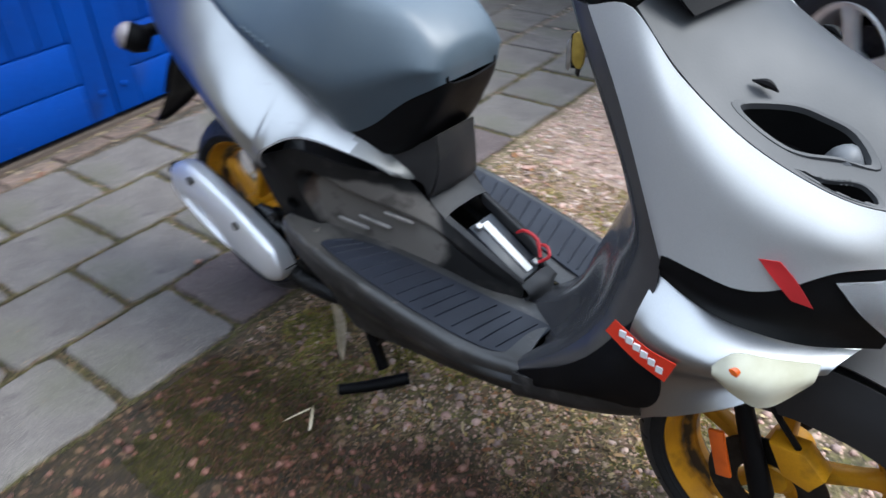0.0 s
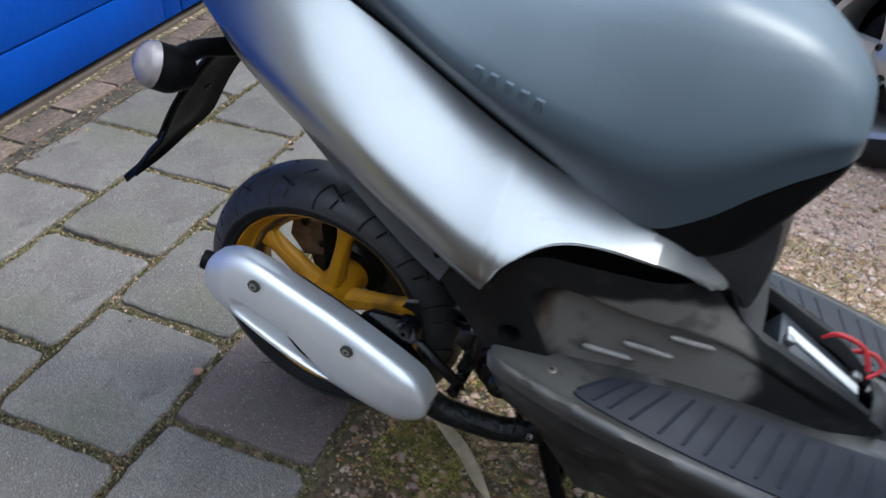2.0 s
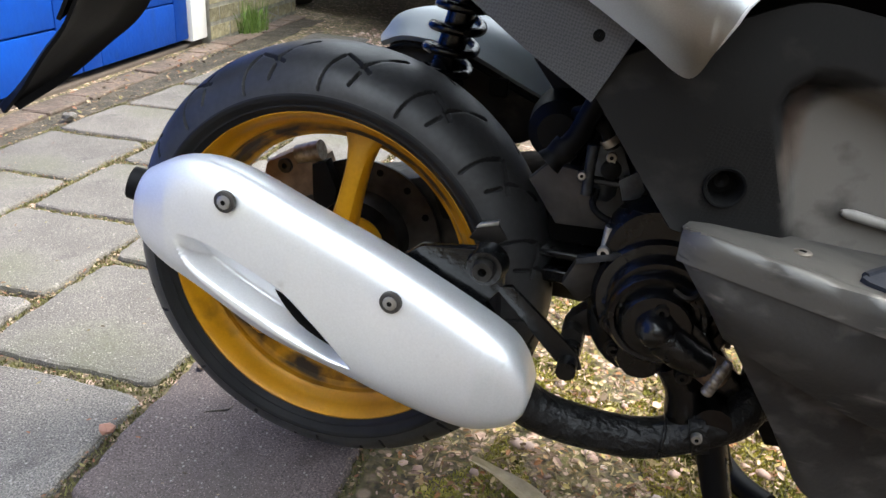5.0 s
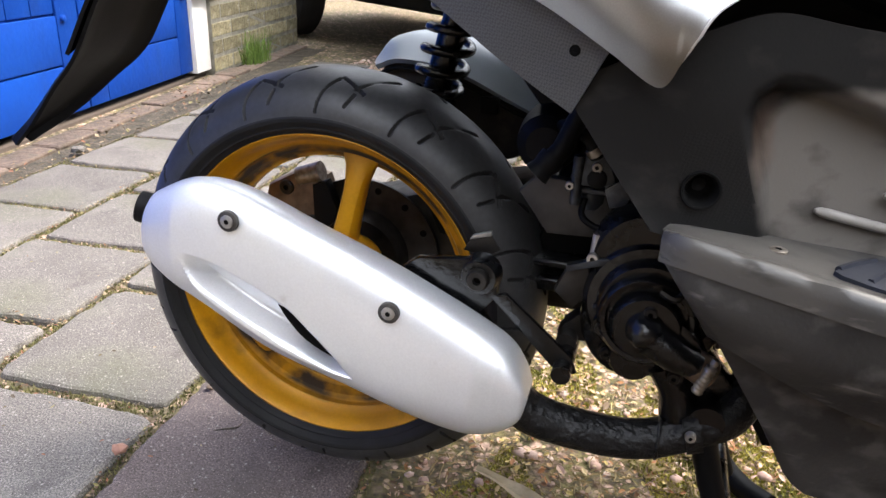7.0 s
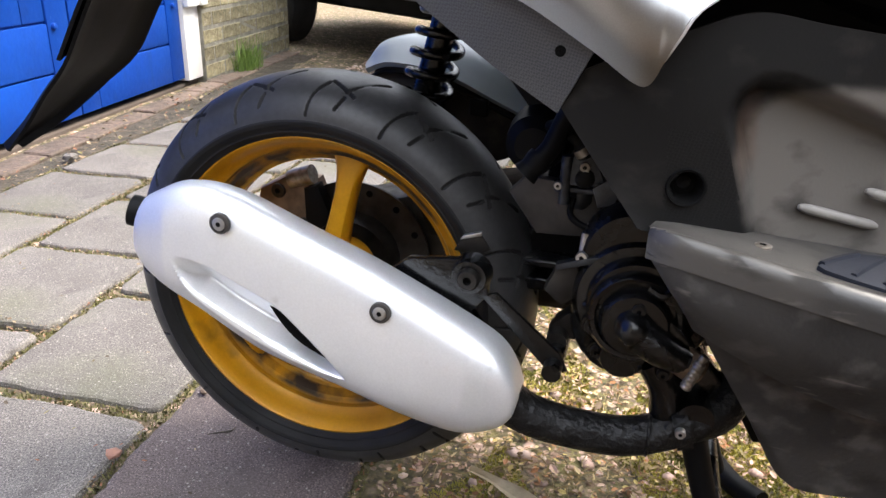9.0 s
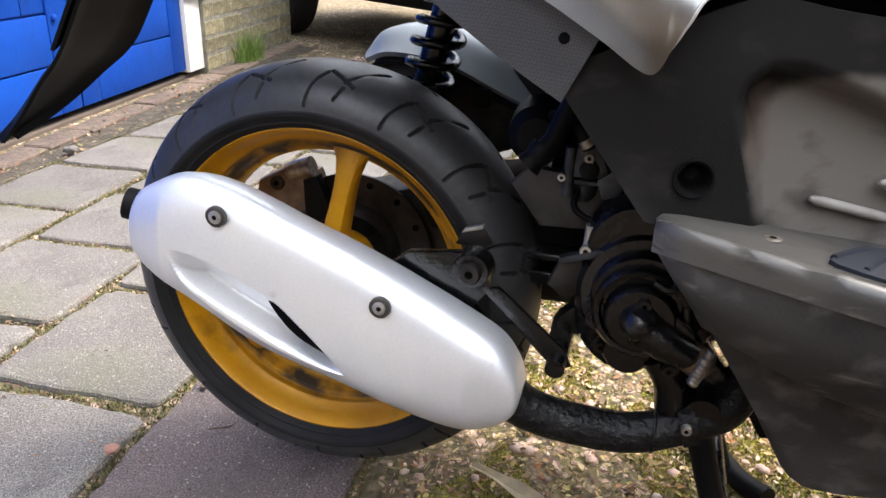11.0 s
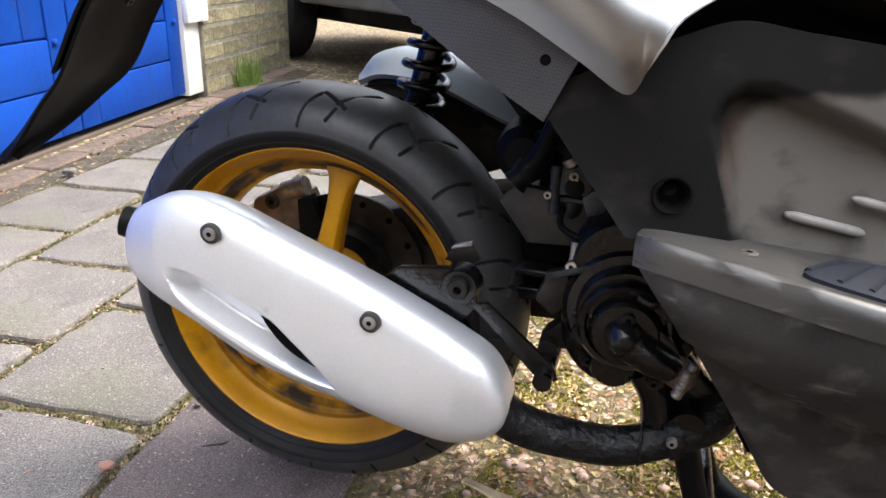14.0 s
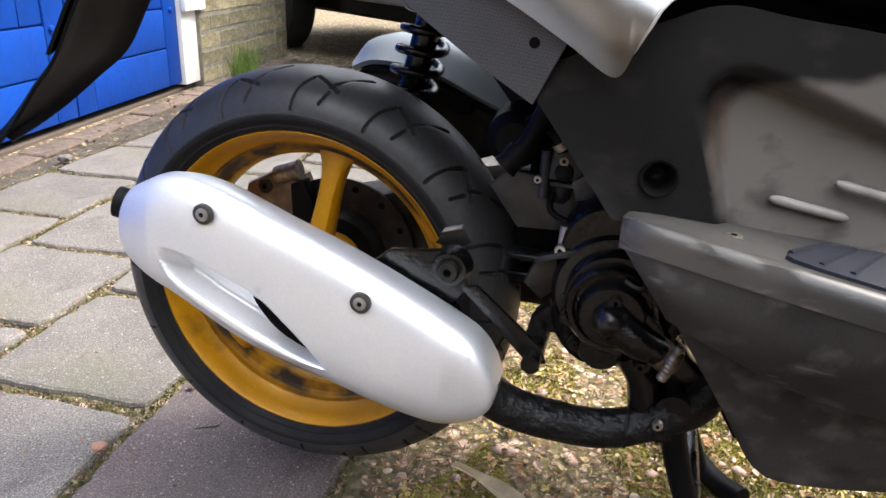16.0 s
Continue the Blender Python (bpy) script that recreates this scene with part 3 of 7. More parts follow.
# The garage front runs along DOOR, turned a little from the scooter's line
DOOR_AT, DOOR_TURN = Vector((-1.36, 0, 0)), 7.4
DOOR = Matrix.Translation(DOOR_AT) @ Matrix.Rotation(radians(90 + DOOR_TURN), 4, "Z")   # local x along the door, local y into the garage, z up


def placed(ob, m):
    ob.matrix_world = m
    return ob


def garage_wall(name, x0, x1, y0, y1, z0, z1, label, mat=None):
    bm = block((x0, y0, z0), (x1, y1, z1), 0.004, 1)
    ob = part(name, bm, mat or MORTAR)
    tagged(ob, label, "wall", kind="structure")
    return placed(ob, DOOR)


pier_wall = garage_wall("wall_east", 2.335, 3.48, -0.032, 0.25, -0.05, 2.6, "yellow-brown brick garage wall with lime mortar joints")
garage_wall("wall_south", 3.23, 3.465, 0.25, 5.2, -0.05, 2.6, "plain brick side wall of the garage", BRICKMAT)
garage_wall("wall_north", -3.2, -1.73, -0.032, 0.25, -0.05, 2.6, "plain brick garage wall beside the blue doors", BRICKMAT)
garage_wall("wall_lintel", -1.73, 2.335, -0.06, 0.25, 2.16, 2.6, "white timber lintel over the garage doors", FRAMEWHITE)
garage_wall("wall_west", -3.2, -2.97, 0.25, 5.2, -0.05, 2.6, "plain brick side wall of the garage", BRICKMAT)
garage_wall("wall_back", -2.97, 3.23, 4.97, 5.2, -0.05, 2.6, "plain brick back wall of the garage", BRICKMAT)
roof = part("roof", block((-3.3, -0.3, 2.602), (3.58, 5.3, 2.72), 0.01, 1), ROOFTILE)
placed(tagged(roof, "flat dark felt roof of the garage", "roof", kind="structure"), DOOR)


def garage_leaf(name, x0, x1, planks, bolts):
    """One blue leaf: stiles, rails, a lower panel and upright boards above it."""
    leaf = part(name, block((x0, 0.012, 0.035), (x1, 0.05, 2.14), 0.003, 1), BLUE)
    tagged(leaf, "blue-painted boarded wooden garage door, closed", "door", kind="structure")
    w = 0.11
    pieces = [("stile", (x0, -0.004, 0.033), (x0 + w, 0.0125, 2.14)), ("stile", (x1 - w, -0.004, 0.033), (x1, 0.0125, 2.14)),
              ("rail", (x0 + w + 0.001, -0.004, 0.033), (x1 - w - 0.001, 0.0125, 0.187)),
              ("rail", (x0 + w + 0.001, -0.002, 0.193), (x1 - w - 0.001, 0.0125, 0.345)),
              ("rail", (x0 + w + 0.001, -0.004, 2.0), (x1 - w - 0.001, 0.0125, 2.14))]
    for nm, lo, hi in pieces:
        part(nm, block(lo, hi, 0.004, 2), BLUE, leaf)
    step = (x1 - x0 - 2 * w) / planks
    for k in range(planks):
        a = x0 + w + step * k
        part("board", block((a + 0.0015, 0.002, 0.352), (a + step - 0.0015, 0.0125, 1.998), 0.004, 2), BLUE, leaf)
    for bx, bz in bolts:
        bolt((bx, -0.004, bz), 0.011, 0.011, BLUE, leaf, "coach_bolt", socket=False)
    placed(leaf, DOOR)
    return leaf


garage_leaf("door_1", -1.64, -0.66, 7, [(-0.72, 0.13), (-1.58, 0.13)])
garage_leaf("door_2", -0.654, 0.315, 7, [(0.275, 0.135), (-0.60, 0.135)])
garage_leaf("door_3", 0.323, 1.415, 8, [(0.375, 0.14), (1.33, 0.335)])
garage_leaf("door_4", 1.423, 2.185, 5, [(1.48, 0.14), (2.13, 0.34)])

frame_post = part("trim", block((2.192, -0.02, 0.02), (2.332, 0.08, 2.16), 0.005, 2), FRAMEWHITE)
part("plinth_block", block((2.185, -0.05, 0.33), (2.30, -0.021, 0.46), 0.008, 2), FRAMEWHITE, frame_post)
part("plinth_block", block((2.301, -0.060, 0.33), (2.36, -0.0335, 0.44), 0.008, 2), FRAMEWHITE, frame_post)
placed(tagged(frame_post, "white-painted wooden garage door frame post", "frame", kind="structure"), DOOR)
frame_post2 = part("trim", block((-1.73, -0.02, 0.02), (-1.645, 0.08, 2.16), 0.005, 2), FRAMEWHITE)
placed(tagged(frame_post2, "white-painted wooden garage door frame post", "frame", kind="structure"), DOOR)
sill = part("threshold", block((-1.73, 0.005, -0.03), (2.33, 0.10, 0.008), 0.006, 1), DARKBRICK)
placed(tagged(sill, "dark concrete threshold under the garage doors", "threshold", kind="structure"), DOOR)

# Unseen walls added all round to cut low sky light and darken reflections.
for nm, lo, hi in (("wall_front", (-8.0, -5.3, -0.05), (7.0, -5.0, 3.0)), ("wall_side", (6.7, -5.0, -0.05), (7.0, 9.0, 2.9)), ("wall_far", (-8.0, 9.0, -0.05), (7.0, 9.3, 3.6))):
    light_blocker = part(nm, block(lo, hi, 0.01, 1), DARKBRICK)
    tagged(light_blocker, "unseen dark wall added to block low sky light", "wall", kind="structure")

# ---- the scooter ----
scooter = thing("scooter", (0.6, 0, 0), "silver and charcoal motor scooter with gold wheels on a stand", "scooter")
WHEEL_Z = 0.259


def scooter_tyre(R, half, bead, grooves, nu):
    """A tyre with real grooves: profile from bead to bead, sunk where the slashes run."""
    s = np.linspace(-1, 1, 151)
    phi = s * radians(112)
    core = R - 0.046
    prof_y = half * np.sin(phi)
    prof_r = core + 0.046 * np.cos(phi)
    low = np.abs(phi) > radians(90)
    prof_r = np.where(low, core - (core - bead) * (np.abs(phi) - radians(90)) / radians(22), prof_r)
    prof_y = np.where(low, np.sign(phi) * (half - 0.010 * (np.abs(phi) - radians(90)) / radians(22)), prof_y)
    th = np.linspace(0, 2 * math.pi, nu, endpoint=False)
    S, TH = np.meshgrid(s, th)
    depth = np.zeros((nu, len(s)))
    pitch = 2 * math.pi / grooves
    arc = np.abs(S) * radians(112) * 0.055                 # metres from the crown, along the tread
    # each slash: from (pitches, metres from crown) to (pitches, metres), half width, bow
    slashes = ((0.98, 0.073, 0.82, 0.030, 0.0013, 0.05), (0.78, 0.027, 0.47, 0.043, 0.0011, 0.0), (0.58, 0.039, 0.22, 0.008, 0.0013, 0.03), (0.63, 0.062, 0.57, 0.047, 0.0012, 0.0))
    for flank in (-1, 1):
        base = (TH + (0.5 * pitch if flank > 0 else 0)) / pitch
        for a0, w0, a1, w1, wd, bow in slashes:
            du, dw = (a1 - a0) * pitch * R, w1 - w0
            for turn in (-1, 0, 1):
                pu, pw = ((base % 1) + turn - a0) * pitch * R, arc - w0
                k = np.clip((pu * du + pw * dw) / (du * du + dw * dw), 0, 1)
                bend = bow * 4 * k * (1 - k) * pitch * R
                dist = np.hypot(pu - k * du - bend, pw - k * dw)
                depth = np.maximum(depth, np.where(S * flank > 0, np.clip(1.75 - dist / wd, 0, 1), 0))
    wall = np.abs(S) * 112
    ridge = np.exp(-((wall - 86) / 1.4) ** 2) * 0.0010 + np.exp(-((wall - 103) / 1.4) ** 2) * 0.0012
    rad = prof_r[None, :] - 0.0045 * depth
    across = prof_y[None, :] + np.sign(S) * ridge
    g = np.stack([rad * np.cos(th)[:, None], across, rad * np.sin(th)[:, None]], -1)
    bm = grid(g, wrap_u=True, flip=True)
    nv = len(s)
    for k, fc in enumerate(bm.faces):
        a, b = divmod(k, nv - 1)
        # Scuffed tread is paler; grooves keep darker rubber, which paints in their shade.
        worn = abs(s[b]) < 0.76 and max(depth[a, b], depth[a, min(b + 1, nv - 1)], depth[(a + 1) % nu, b]) < 0.25
        fc.material_index = 1 if worn else 0
    return bm


def wheel(name, at, R, half, rim_r, spin, n_spokes, curve, grooves, label):
    hub = part(name, turned([(-0.055, 0.0001), (-0.055, 0.024), (-0.045, 0.034), (0.0, 0.038), (0.045, 0.034), (0.05, 0.024), (0.05, 0.0001)], 28), GOLD, scooter, label)
    part("tyre", scooter_tyre(R, half, rim_r - 0.004, grooves, 1500 if grooves > 15 else 700), RUBBER, hub, "worn black road tyre with slash grooves", angle=50).data.materials.append(TREAD)
    w = half * 0.80
    rim = [(-w, rim_r), (-w - 0.002, rim_r - 0.005), (-w + 0.002, rim_r - 0.009), (-w + 0.012, rim_r - 0.0125), (-w + 0.022, rim_r - 0.0165), (-w + 0.025, rim_r - 0.0215), (-w + 0.031, rim_r - 0.0225),
           (-w + 0.034, rim_r - 0.029), (-0.006, rim_r - 0.034), (-0.004, rim_r - 0.0385), (0.010, rim_r - 0.0385),
           (0.016, rim_r - 0.034), (w - 0.02, rim_r - 0.026), (w - 0.006, rim_r - 0.012), (w, rim_r - 0.003), (w, rim_r), (0.02, rim_r - 0.018), (-0.02, rim_r - 0.018), (-w, rim_r)]
    part("rim", turned(rim, 96), RIMGOLD, hub, "gold-painted cast rim with brake dust")
    for k in range(n_spokes):
        a = radians(spin) + 2 * math.pi * k / n_spokes
        bm = bmesh.new()
        secs = []
        for i in range(9):
            q = i / 8
            r = 0.030 + (rim_r - 0.030 - 0.030) * q
            ang = a + curve * math.sin(q * math.pi * 0.9)
            hw = 0.0100 + 0.004 * (1 - q) ** 2 + 0.012 * q ** 7
            hy = 0.019 - 0.007 * q
            yc = -0.018 + 0.016 * q
            ring = []
            for cx, cy in ((-1, 0.7), (-0.75, 1), (0.75, 1), (1, 0.7), (1, -0.5), (0.74, -0.86), (0.28, -1.0), (-0.28, -1.0), (-0.74, -0.86), (-1, -0.5)):
                t = Vector((-math.sin(ang), 0, math.cos(ang)))
                ring.append(bm.verts.new(Vector((math.cos(ang) * r, yc - hy * -cy, math.sin(ang) * r)) + t * hw * cx))
            secs.append(ring)
        for A, B in zip(secs, secs[1:]):
            for j in range(10):
                bm.faces.new((A[j], A[(j + 1) % 10], B[(j + 1) % 10], B[j]))
        bm.faces.new(secs[0])
        bm.faces.new(secs[-1][::-1])
        bmesh.ops.recalc_face_normals(bm, faces=bm.faces[:])
        part("spoke", bm, GOLD, hub)
    for k in range(46):   # unreadable raised letters on the sidewall, as bars
        a = radians(22 + 3.1 * k + (0, 62, 122, 138)[k // 12])
        rr = rim_r + 0.0105
        m = Matrix.Rotation(-a, 4, "Y") @ Matrix.Translation((rr, -half + 0.0028, 0))
        part("raised_mark", block((-0.0035, -0.0004, -0.0024), (0.0035, 0.003, 0.0024), 0.0005, 1, m), RUBBER, hub)
    bpy.context.view_layer.update()
    hub.matrix_world = Matrix.Translation(at)
    return hub


rear_wheel = wheel("rear_wheel", (0, 0, WHEEL_Z), 0.2370, 0.0625, 0.181, 79, 5, 0.0, 16, "gold five-spoke rear wheel")
front_wheel = wheel("front_wheel", (1.272, 0, 0.236), 0.236, 0.062, 0.178, 20, 5, 0.0, 15, "gold five-spoke front wheel")
axle = part("axle_nut", turned([(-0.075, 0.0001), (-0.075, 0.011), (-0.066, 0.013), (-0.056, 0.013)], 6, (0, 0, WHEEL_Z)), STEEL, scooter)

# rear disc and caliper on the far side of the wheel
part("brake_disc", turned([(0.068, 0.055), (0.068, 0.095), (0.072, 0.095), (0.072, 0.055), (0.068, 0.055)], 48, (0, 0, WHEEL_Z)), DARKSTEEL, scooter)
cal = part("brake_caliper", plate([(-0.128, 0.300), (-0.118, 0.338), (-0.085, 0.356), (-0.052, 0.350), (-0.040, 0.318), (-0.062, 0.272), (-0.100, 0.262)], 0.052, 0.098, 0.005), BROWNSTEEL, scooter, "brown tarnished rear brake caliper")
for k in range(14):
    a = 2 * math.pi * k / 14
    part("disc_hole", turned([(0.0672, 0.0001), (0.0672, 0.0042), (0.0685, 0.0042)], 12, (0.084 * math.cos(a), 0, WHEEL_Z + 0.084 * math.sin(a))), VOIDBLK, scooter)
part("caliper_bridge", tube([(-0.078, 0.056, 0.352), (-0.048, 0.056, 0.362)], [0.011, 0.012], 14, 5), BOLTSTEEL, cal, "grey steel caliper pin")
part("caliper_pad", plate([(-0.058, 0.345), (-0.040, 0.352), (-0.026, 0.318), (-0.034, 0.272), (-0.056, 0.268)], 0.048, 0.066, 0.003), BLACKPL, cal)
bolt((-0.092, 0.052, 0.338), 0.009, 0.004, DARKSTEEL, cal)
bolt((-0.060, 0.052, 0.300), 0.007, 0.004, DARKSTEEL, cal)
part("caliper_nipple", tube([(-0.066, 0.070, 0.350), (-0.063, 0.068, 0.362)], 0.0045, 10, 4), DARKSTEEL, cal)
swing = part("drive_case", plate([(-0.065, 0.225), (-0.055, 0.305), (0.02, 0.330), (0.14, 0.360), (0.30, 0.385), (0.40, 0.375), (0.42, 0.300), (0.36, 0.225), (0.20, 0.215), (0.03, 0.195)], 0.078, 0.165, 0.012, 48), DARKSTEEL, scooter, "dirty black transmission case")
part("hub_carrier", turned([(0.045, 0.052), (0.078, 0.06)], 32, (0, 0, WHEEL_Z)), DARKSTEEL, scooter)
part("inner_guard", plate([(0.075, 0.360), (0.115, 0.372), (0.165, 0.340), (0.15, 0.300), (0.10, 0.305)], 0.050, 0.0775, 0.004), BLACKPL, scooter)

# ---- exhaust ----
upper = np.array([(-0.139, 0.353), (-0.127, 0.384), (-0.113, 0.396), (-0.077, 0.409), (-0.030, 0.403), (0.037, 0.377), (0.103, 0.351), (0.178, 0.315), (0.220, 0.290), (0.237, 0.266), (0.245, 0.242)])
lower = np.array([(-0.139, 0.350), (-0.135, 0.326), (-0.115, 0.305), (-0.072, 0.281), (-0.007, 0.245), (0.072, 0.221), (0.136, 0.202), (0.188, 0.194), (0.221, 0.202), (0.239, 0.217), (0.245, 0.238)])
SCOOP_TOP = np.array([(-0.086, 0.346), (-0.053, 0.340), (-0.018, 0.326), (0.017, 0.309), (0.040, 0.289), (0.063, 0.266), (0.083, 0.242)])
SCOOP_LOW = np.array([(-0.086, 0.340), (-0.073, 0.315), (-0.050, 0.297), (-0.018, 0.279), (0.022, 0.260), (0.054, 0.248), (0.083, 0.240)])


def shield_surface():
    """A domed shell with a long scoop along its lower half and a rim that turns back to the silencer."""
    nu, nv = 240, 170
    st, sl = spline(np.c_[SCOOP_TOP, np.zeros(7)], 90), spline(np.c_[SCOOP_LOW, np.zeros(7)], 90)
    up, lo = spline(np.c_[upper[:, 0], np.zeros(len(upper)), upper[:, 1]], nu), spline(np.c_[lower[:, 0], np.zeros(len(lower)), lower[:, 1]], nu)
    g = np.zeros((nu, nv + 4, 3))
    for i in range(nu):
        q = i / (nu - 1)
        end = min(1.0, math.sin(math.pi * q) / 0.5) ** 0.5 if 0 < q < 1 else 0
        mid_p = (up[i] + lo[i]) / 2
        for j in range(nv):
            v = math.sin((-1 + 2 * j / (nv - 1)) * math.pi / 2)
            p = lo[i] * (0.5 - v / 2) + up[i] * (0.5 + v / 2)
            dome = max(0.0, 1 - abs(v) ** 3.0) ** 0.5
            y = -0.150 - 0.0275 * dome * end
            if -0.086 < p[0] < 0.083:
                zt, zl = np.interp(p[0], st[:, 0], st[:, 1]), np.interp(p[0], sl[:, 0], sl[:, 1])
                f = (p[2] - zl) / max(1e-4, zt - zl)
                if 0 < f < 1:
                    wide = min(1.0, (zt - zl) / 0.024) * min(1.0, (p[0] + 0.086) / 0.022) ** 1.5
                    lowp = min(1.0, f / 0.22)
                    fall = lowp * lowp * (3 - 2 * lowp) * min(1.0, (1 - f) / 0.72)
                    step = min(1.0, (1 - f) * (zt - zl) / 0.0025) * min(1.0, max(0.0, (p[0] - 0.0) / 0.03)) * min(1.0, max(0.0, (0.080 - p[0]) / 0.02))
                    y += wide * (0.027 * fall + 0.004 * step)
                elif -0.25 < f <= 0:
                    y -= 0.0022 * math.sin(math.pi * -f / 0.25) * min(1.0, (zt - zl) / 0.02)
            g[i, j + 2] = (p[0], y, p[2])
        for j, (inset, y) in ((1, (0.0, -0.142)), (0, (0.10, -0.122))):
            for k, ed in ((j, lo[i]), (nv + 3 - j, up[i])):
                p = ed * (1 - inset) + mid_p * inset
                g[i, k] = (p[0], y, p[2])
    bm = grid(g)
    bmesh.ops.remove_doubles(bm, verts=bm.verts[:], dist=1e-5)
    bmesh.ops.recalc_face_normals(bm, faces=bm.faces[:])
    return bm


exhaust = part("silencer", tube([(-0.098, -0.128, 0.372), (-0.04, -0.128, 0.352), (0.10, -0.128, 0.298), (0.215, -0.126, 0.256)], [0.029, 0.036, 0.036, 0.020], 24, 20), PIPEBLK, scooter, "matt black exhaust silencer")
part("heat_shield", shield_surface(), SHIELD, exhaust, "silver-painted domed heat shield", angle=70)
# Black sheet set in the scoop, standing in for the darkness of its slit.
part("scoop_slit_shade", plate([(0.006, 0.3170), (0.034, 0.2975), (0.056, 0.2770), (0.074, 0.2565), (0.060, 0.2590), (0.034, 0.2730), (0.014, 0.2960)], -0.1690, -0.140, 0.0, 34), VOIDBLK, exhaust)
for bx, bz in ((-0.031, 0.383), (0.121, 0.3185)):
    washer = part("washer", turned([(-0.1745, 0.0098), (-0.1785, 0.0096), (-0.1791, 0.0074), (-0.1783, 0.0070), (-0.1783, 0.0001)], 28, (bx, 0, bz)), GREYBOX, exhaust, "grey rubber-backed washer")
    bolt((bx, -0.1780, bz), 0.0062, 0.002, STEEL, exhaust, "shield_bolt")
bolt((0.158, -0.158, 0.2185), 0.006, 0.004, DARKSTEEL, exhaust, "shield_bolt", (0, -0.4, -1))
part("tailpipe", tube([(-0.100, -0.135, 0.360), (-0.146, -0.146, 0.372)], [0.0165, 0.0155], 20, 6), BLACKPL, exhaust)
pipe = part("header_pipe", tube([(0.205, -0.128, 0.243), (0.245, -0.118, 0.204), (0.300, -0.105, 0.186), (0.350, -0.097, 0.184), (0.400, -0.088, 0.200)], [0.022, 0.0205, 0.020, 0.0195, 0.0185], 22, 34), PIPEBLK, scooter, "rough black-painted exhaust header pipe")
part("weld_bead", tube([(0.365 + 0.0, -0.0945 + 0.0208 * math.cos(a), 0.188 + 0.0208 * math.sin(a)) for a in np.linspace(0, 2 * math.pi, 20)], [0.0012, 0.002] * 10, 7, 60), PIPEBLK, pipe)
part("pipe_flange", tube([(0.387, -0.090, 0.197), (0.401, -0.088, 0.201)], 0.0225, 18, 3), PIPEBLK, pipe)
bolt((0.392, -0.112, 0.208), 0.005, 0.006, STEEL, pipe, "flange_bolt")
part("pipe_bend", tube([(0.395, -0.089, 0.199), (0.430, -0.075, 0.215), (0.445, -0.045, 0.250), (0.43, -0.02, 0.285)], 0.0185, 18, 18), PIPEBLK, scooter)
mount = part("exhaust_bracket", plate([(0.108, 0.332), (0.126, 0.346), (0.180, 0.352), (0.203, 0.338), (0.204, 0.318), (0.190, 0.300), (0.212, 0.270), (0.232, 0.240), (0.200, 0.226), (0.150, 0.268)], -0.113, -0.101, 0.003), GLOSSBLK, scooter, "black steel exhaust bracket")
bolt((0.186, -0.117, 0.336), 0.0105, 0.008, DARKSTEEL, mount, "mounting_bolt")
part("bracket_boss", turned([(-0.117, 0.0001), (-0.1175, 0.0160), (-0.111, 0.0185), (-0.10, 0.0195)], 28, (0.186, 0, 0.336)), GLOSSBLK, mount)
part("stay_arm", plate([(0.196, 0.318), (0.212, 0.322), (0.276, 0.268), (0.283, 0.252), (0.270, 0.246), (0.258, 0.256)], -0.113, -0.107, 0.0015), GLOSSBLK, scooter)
part("stay_pin", turned([(-0.128, 0.0001), (-0.128, 0.009), (-0.06, 0.010), (-0.06, 0.0001)], 20, (0.270, 0, 0.256)), GLOSSBLK, scooter)
tag = part("bracket_tag", plate([(0.162, 0.347), (0.170, 0.360), (0.188, 0.366), (0.198, 0.352), (0.186, 0.343)], -0.082, -0.079, 0.0005), DARKSTEEL, scooter, "crumpled dark metal tag with a bright edge")
part("tag_edge", plate([(0.168, 0.3590), (0.171, 0.3635), (0.189, 0.3695), (0.189, 0.3650)], -0.0835, -0.0788, 0.0004), STEEL, tag)

# ---- engine ----
engine = part("crankcase", plate([(0.285, 0.265), (0.278, 0.315), (0.292, 0.365), (0.330, 0.392), (0.372, 0.392), (0.402, 0.355), (0.405, 0.292), (0.375, 0.252), (0.320, 0.238)], -0.085, 0.075, 0.012, 40), GLOSSBLK, scooter, "gloss black engine crankcase, oily and dirty")
part("cover_drum", turned([(-0.060, 0.060), (-0.090, 0.059), (-0.097, 0.054), (-0.098, 0.046), (-0.106, 0.045), (-0.110, 0.042), (-0.110, 0.0001)], 48, (0.338, 0, 0.325)), GLOSSBLK, engine)
part("upper_drum", turned([(-0.060, 0.050), (-0.084, 0.049), (-0.092, 0.043), (-0.092, 0.0001)], 40, (0.330, 0, 0.362)), GLOSSBLK, engine)
part("cover_ring", turned([(-0.104, 0.0435), (-0.115, 0.0425), (-0.1185, 0.0395), (-0.1175, 0.0360), (-0.112, 0.0345)], 48, (0.338, 0, 0.318)), GLOSSBLK, engine)
part("pump_dome", turned([(-0.108, 0.0325), (-0.119, 0.0315), (-0.1235, 0.0280), (-0.124, 0.0175), (-0.128, 0.0160), (-0.135, 0.0138), (-0.1405, 0.0090), (-0.1425, 0.0040), (-0.143, 0.0001)], 40, (0.338, 0, 0.314)), GLOSSBLK, engine)
part("pump_arm", plate([(0.340, 0.322), (0.356, 0.332), (0.378, 0.316), (0.392, 0.296), (0.380, 0.284), (0.352, 0.300)], -0.121, -0.100, 0.004), GLOSSBLK, engine)
part("hose_neck", tube([(0.356, -0.095, 0.268), (0.372, -0.090, 0.240), (0.378, -0.086, 0.212)], [0.013, 0.014, 0.016], 16, 12), GLOSSBLK, engine)
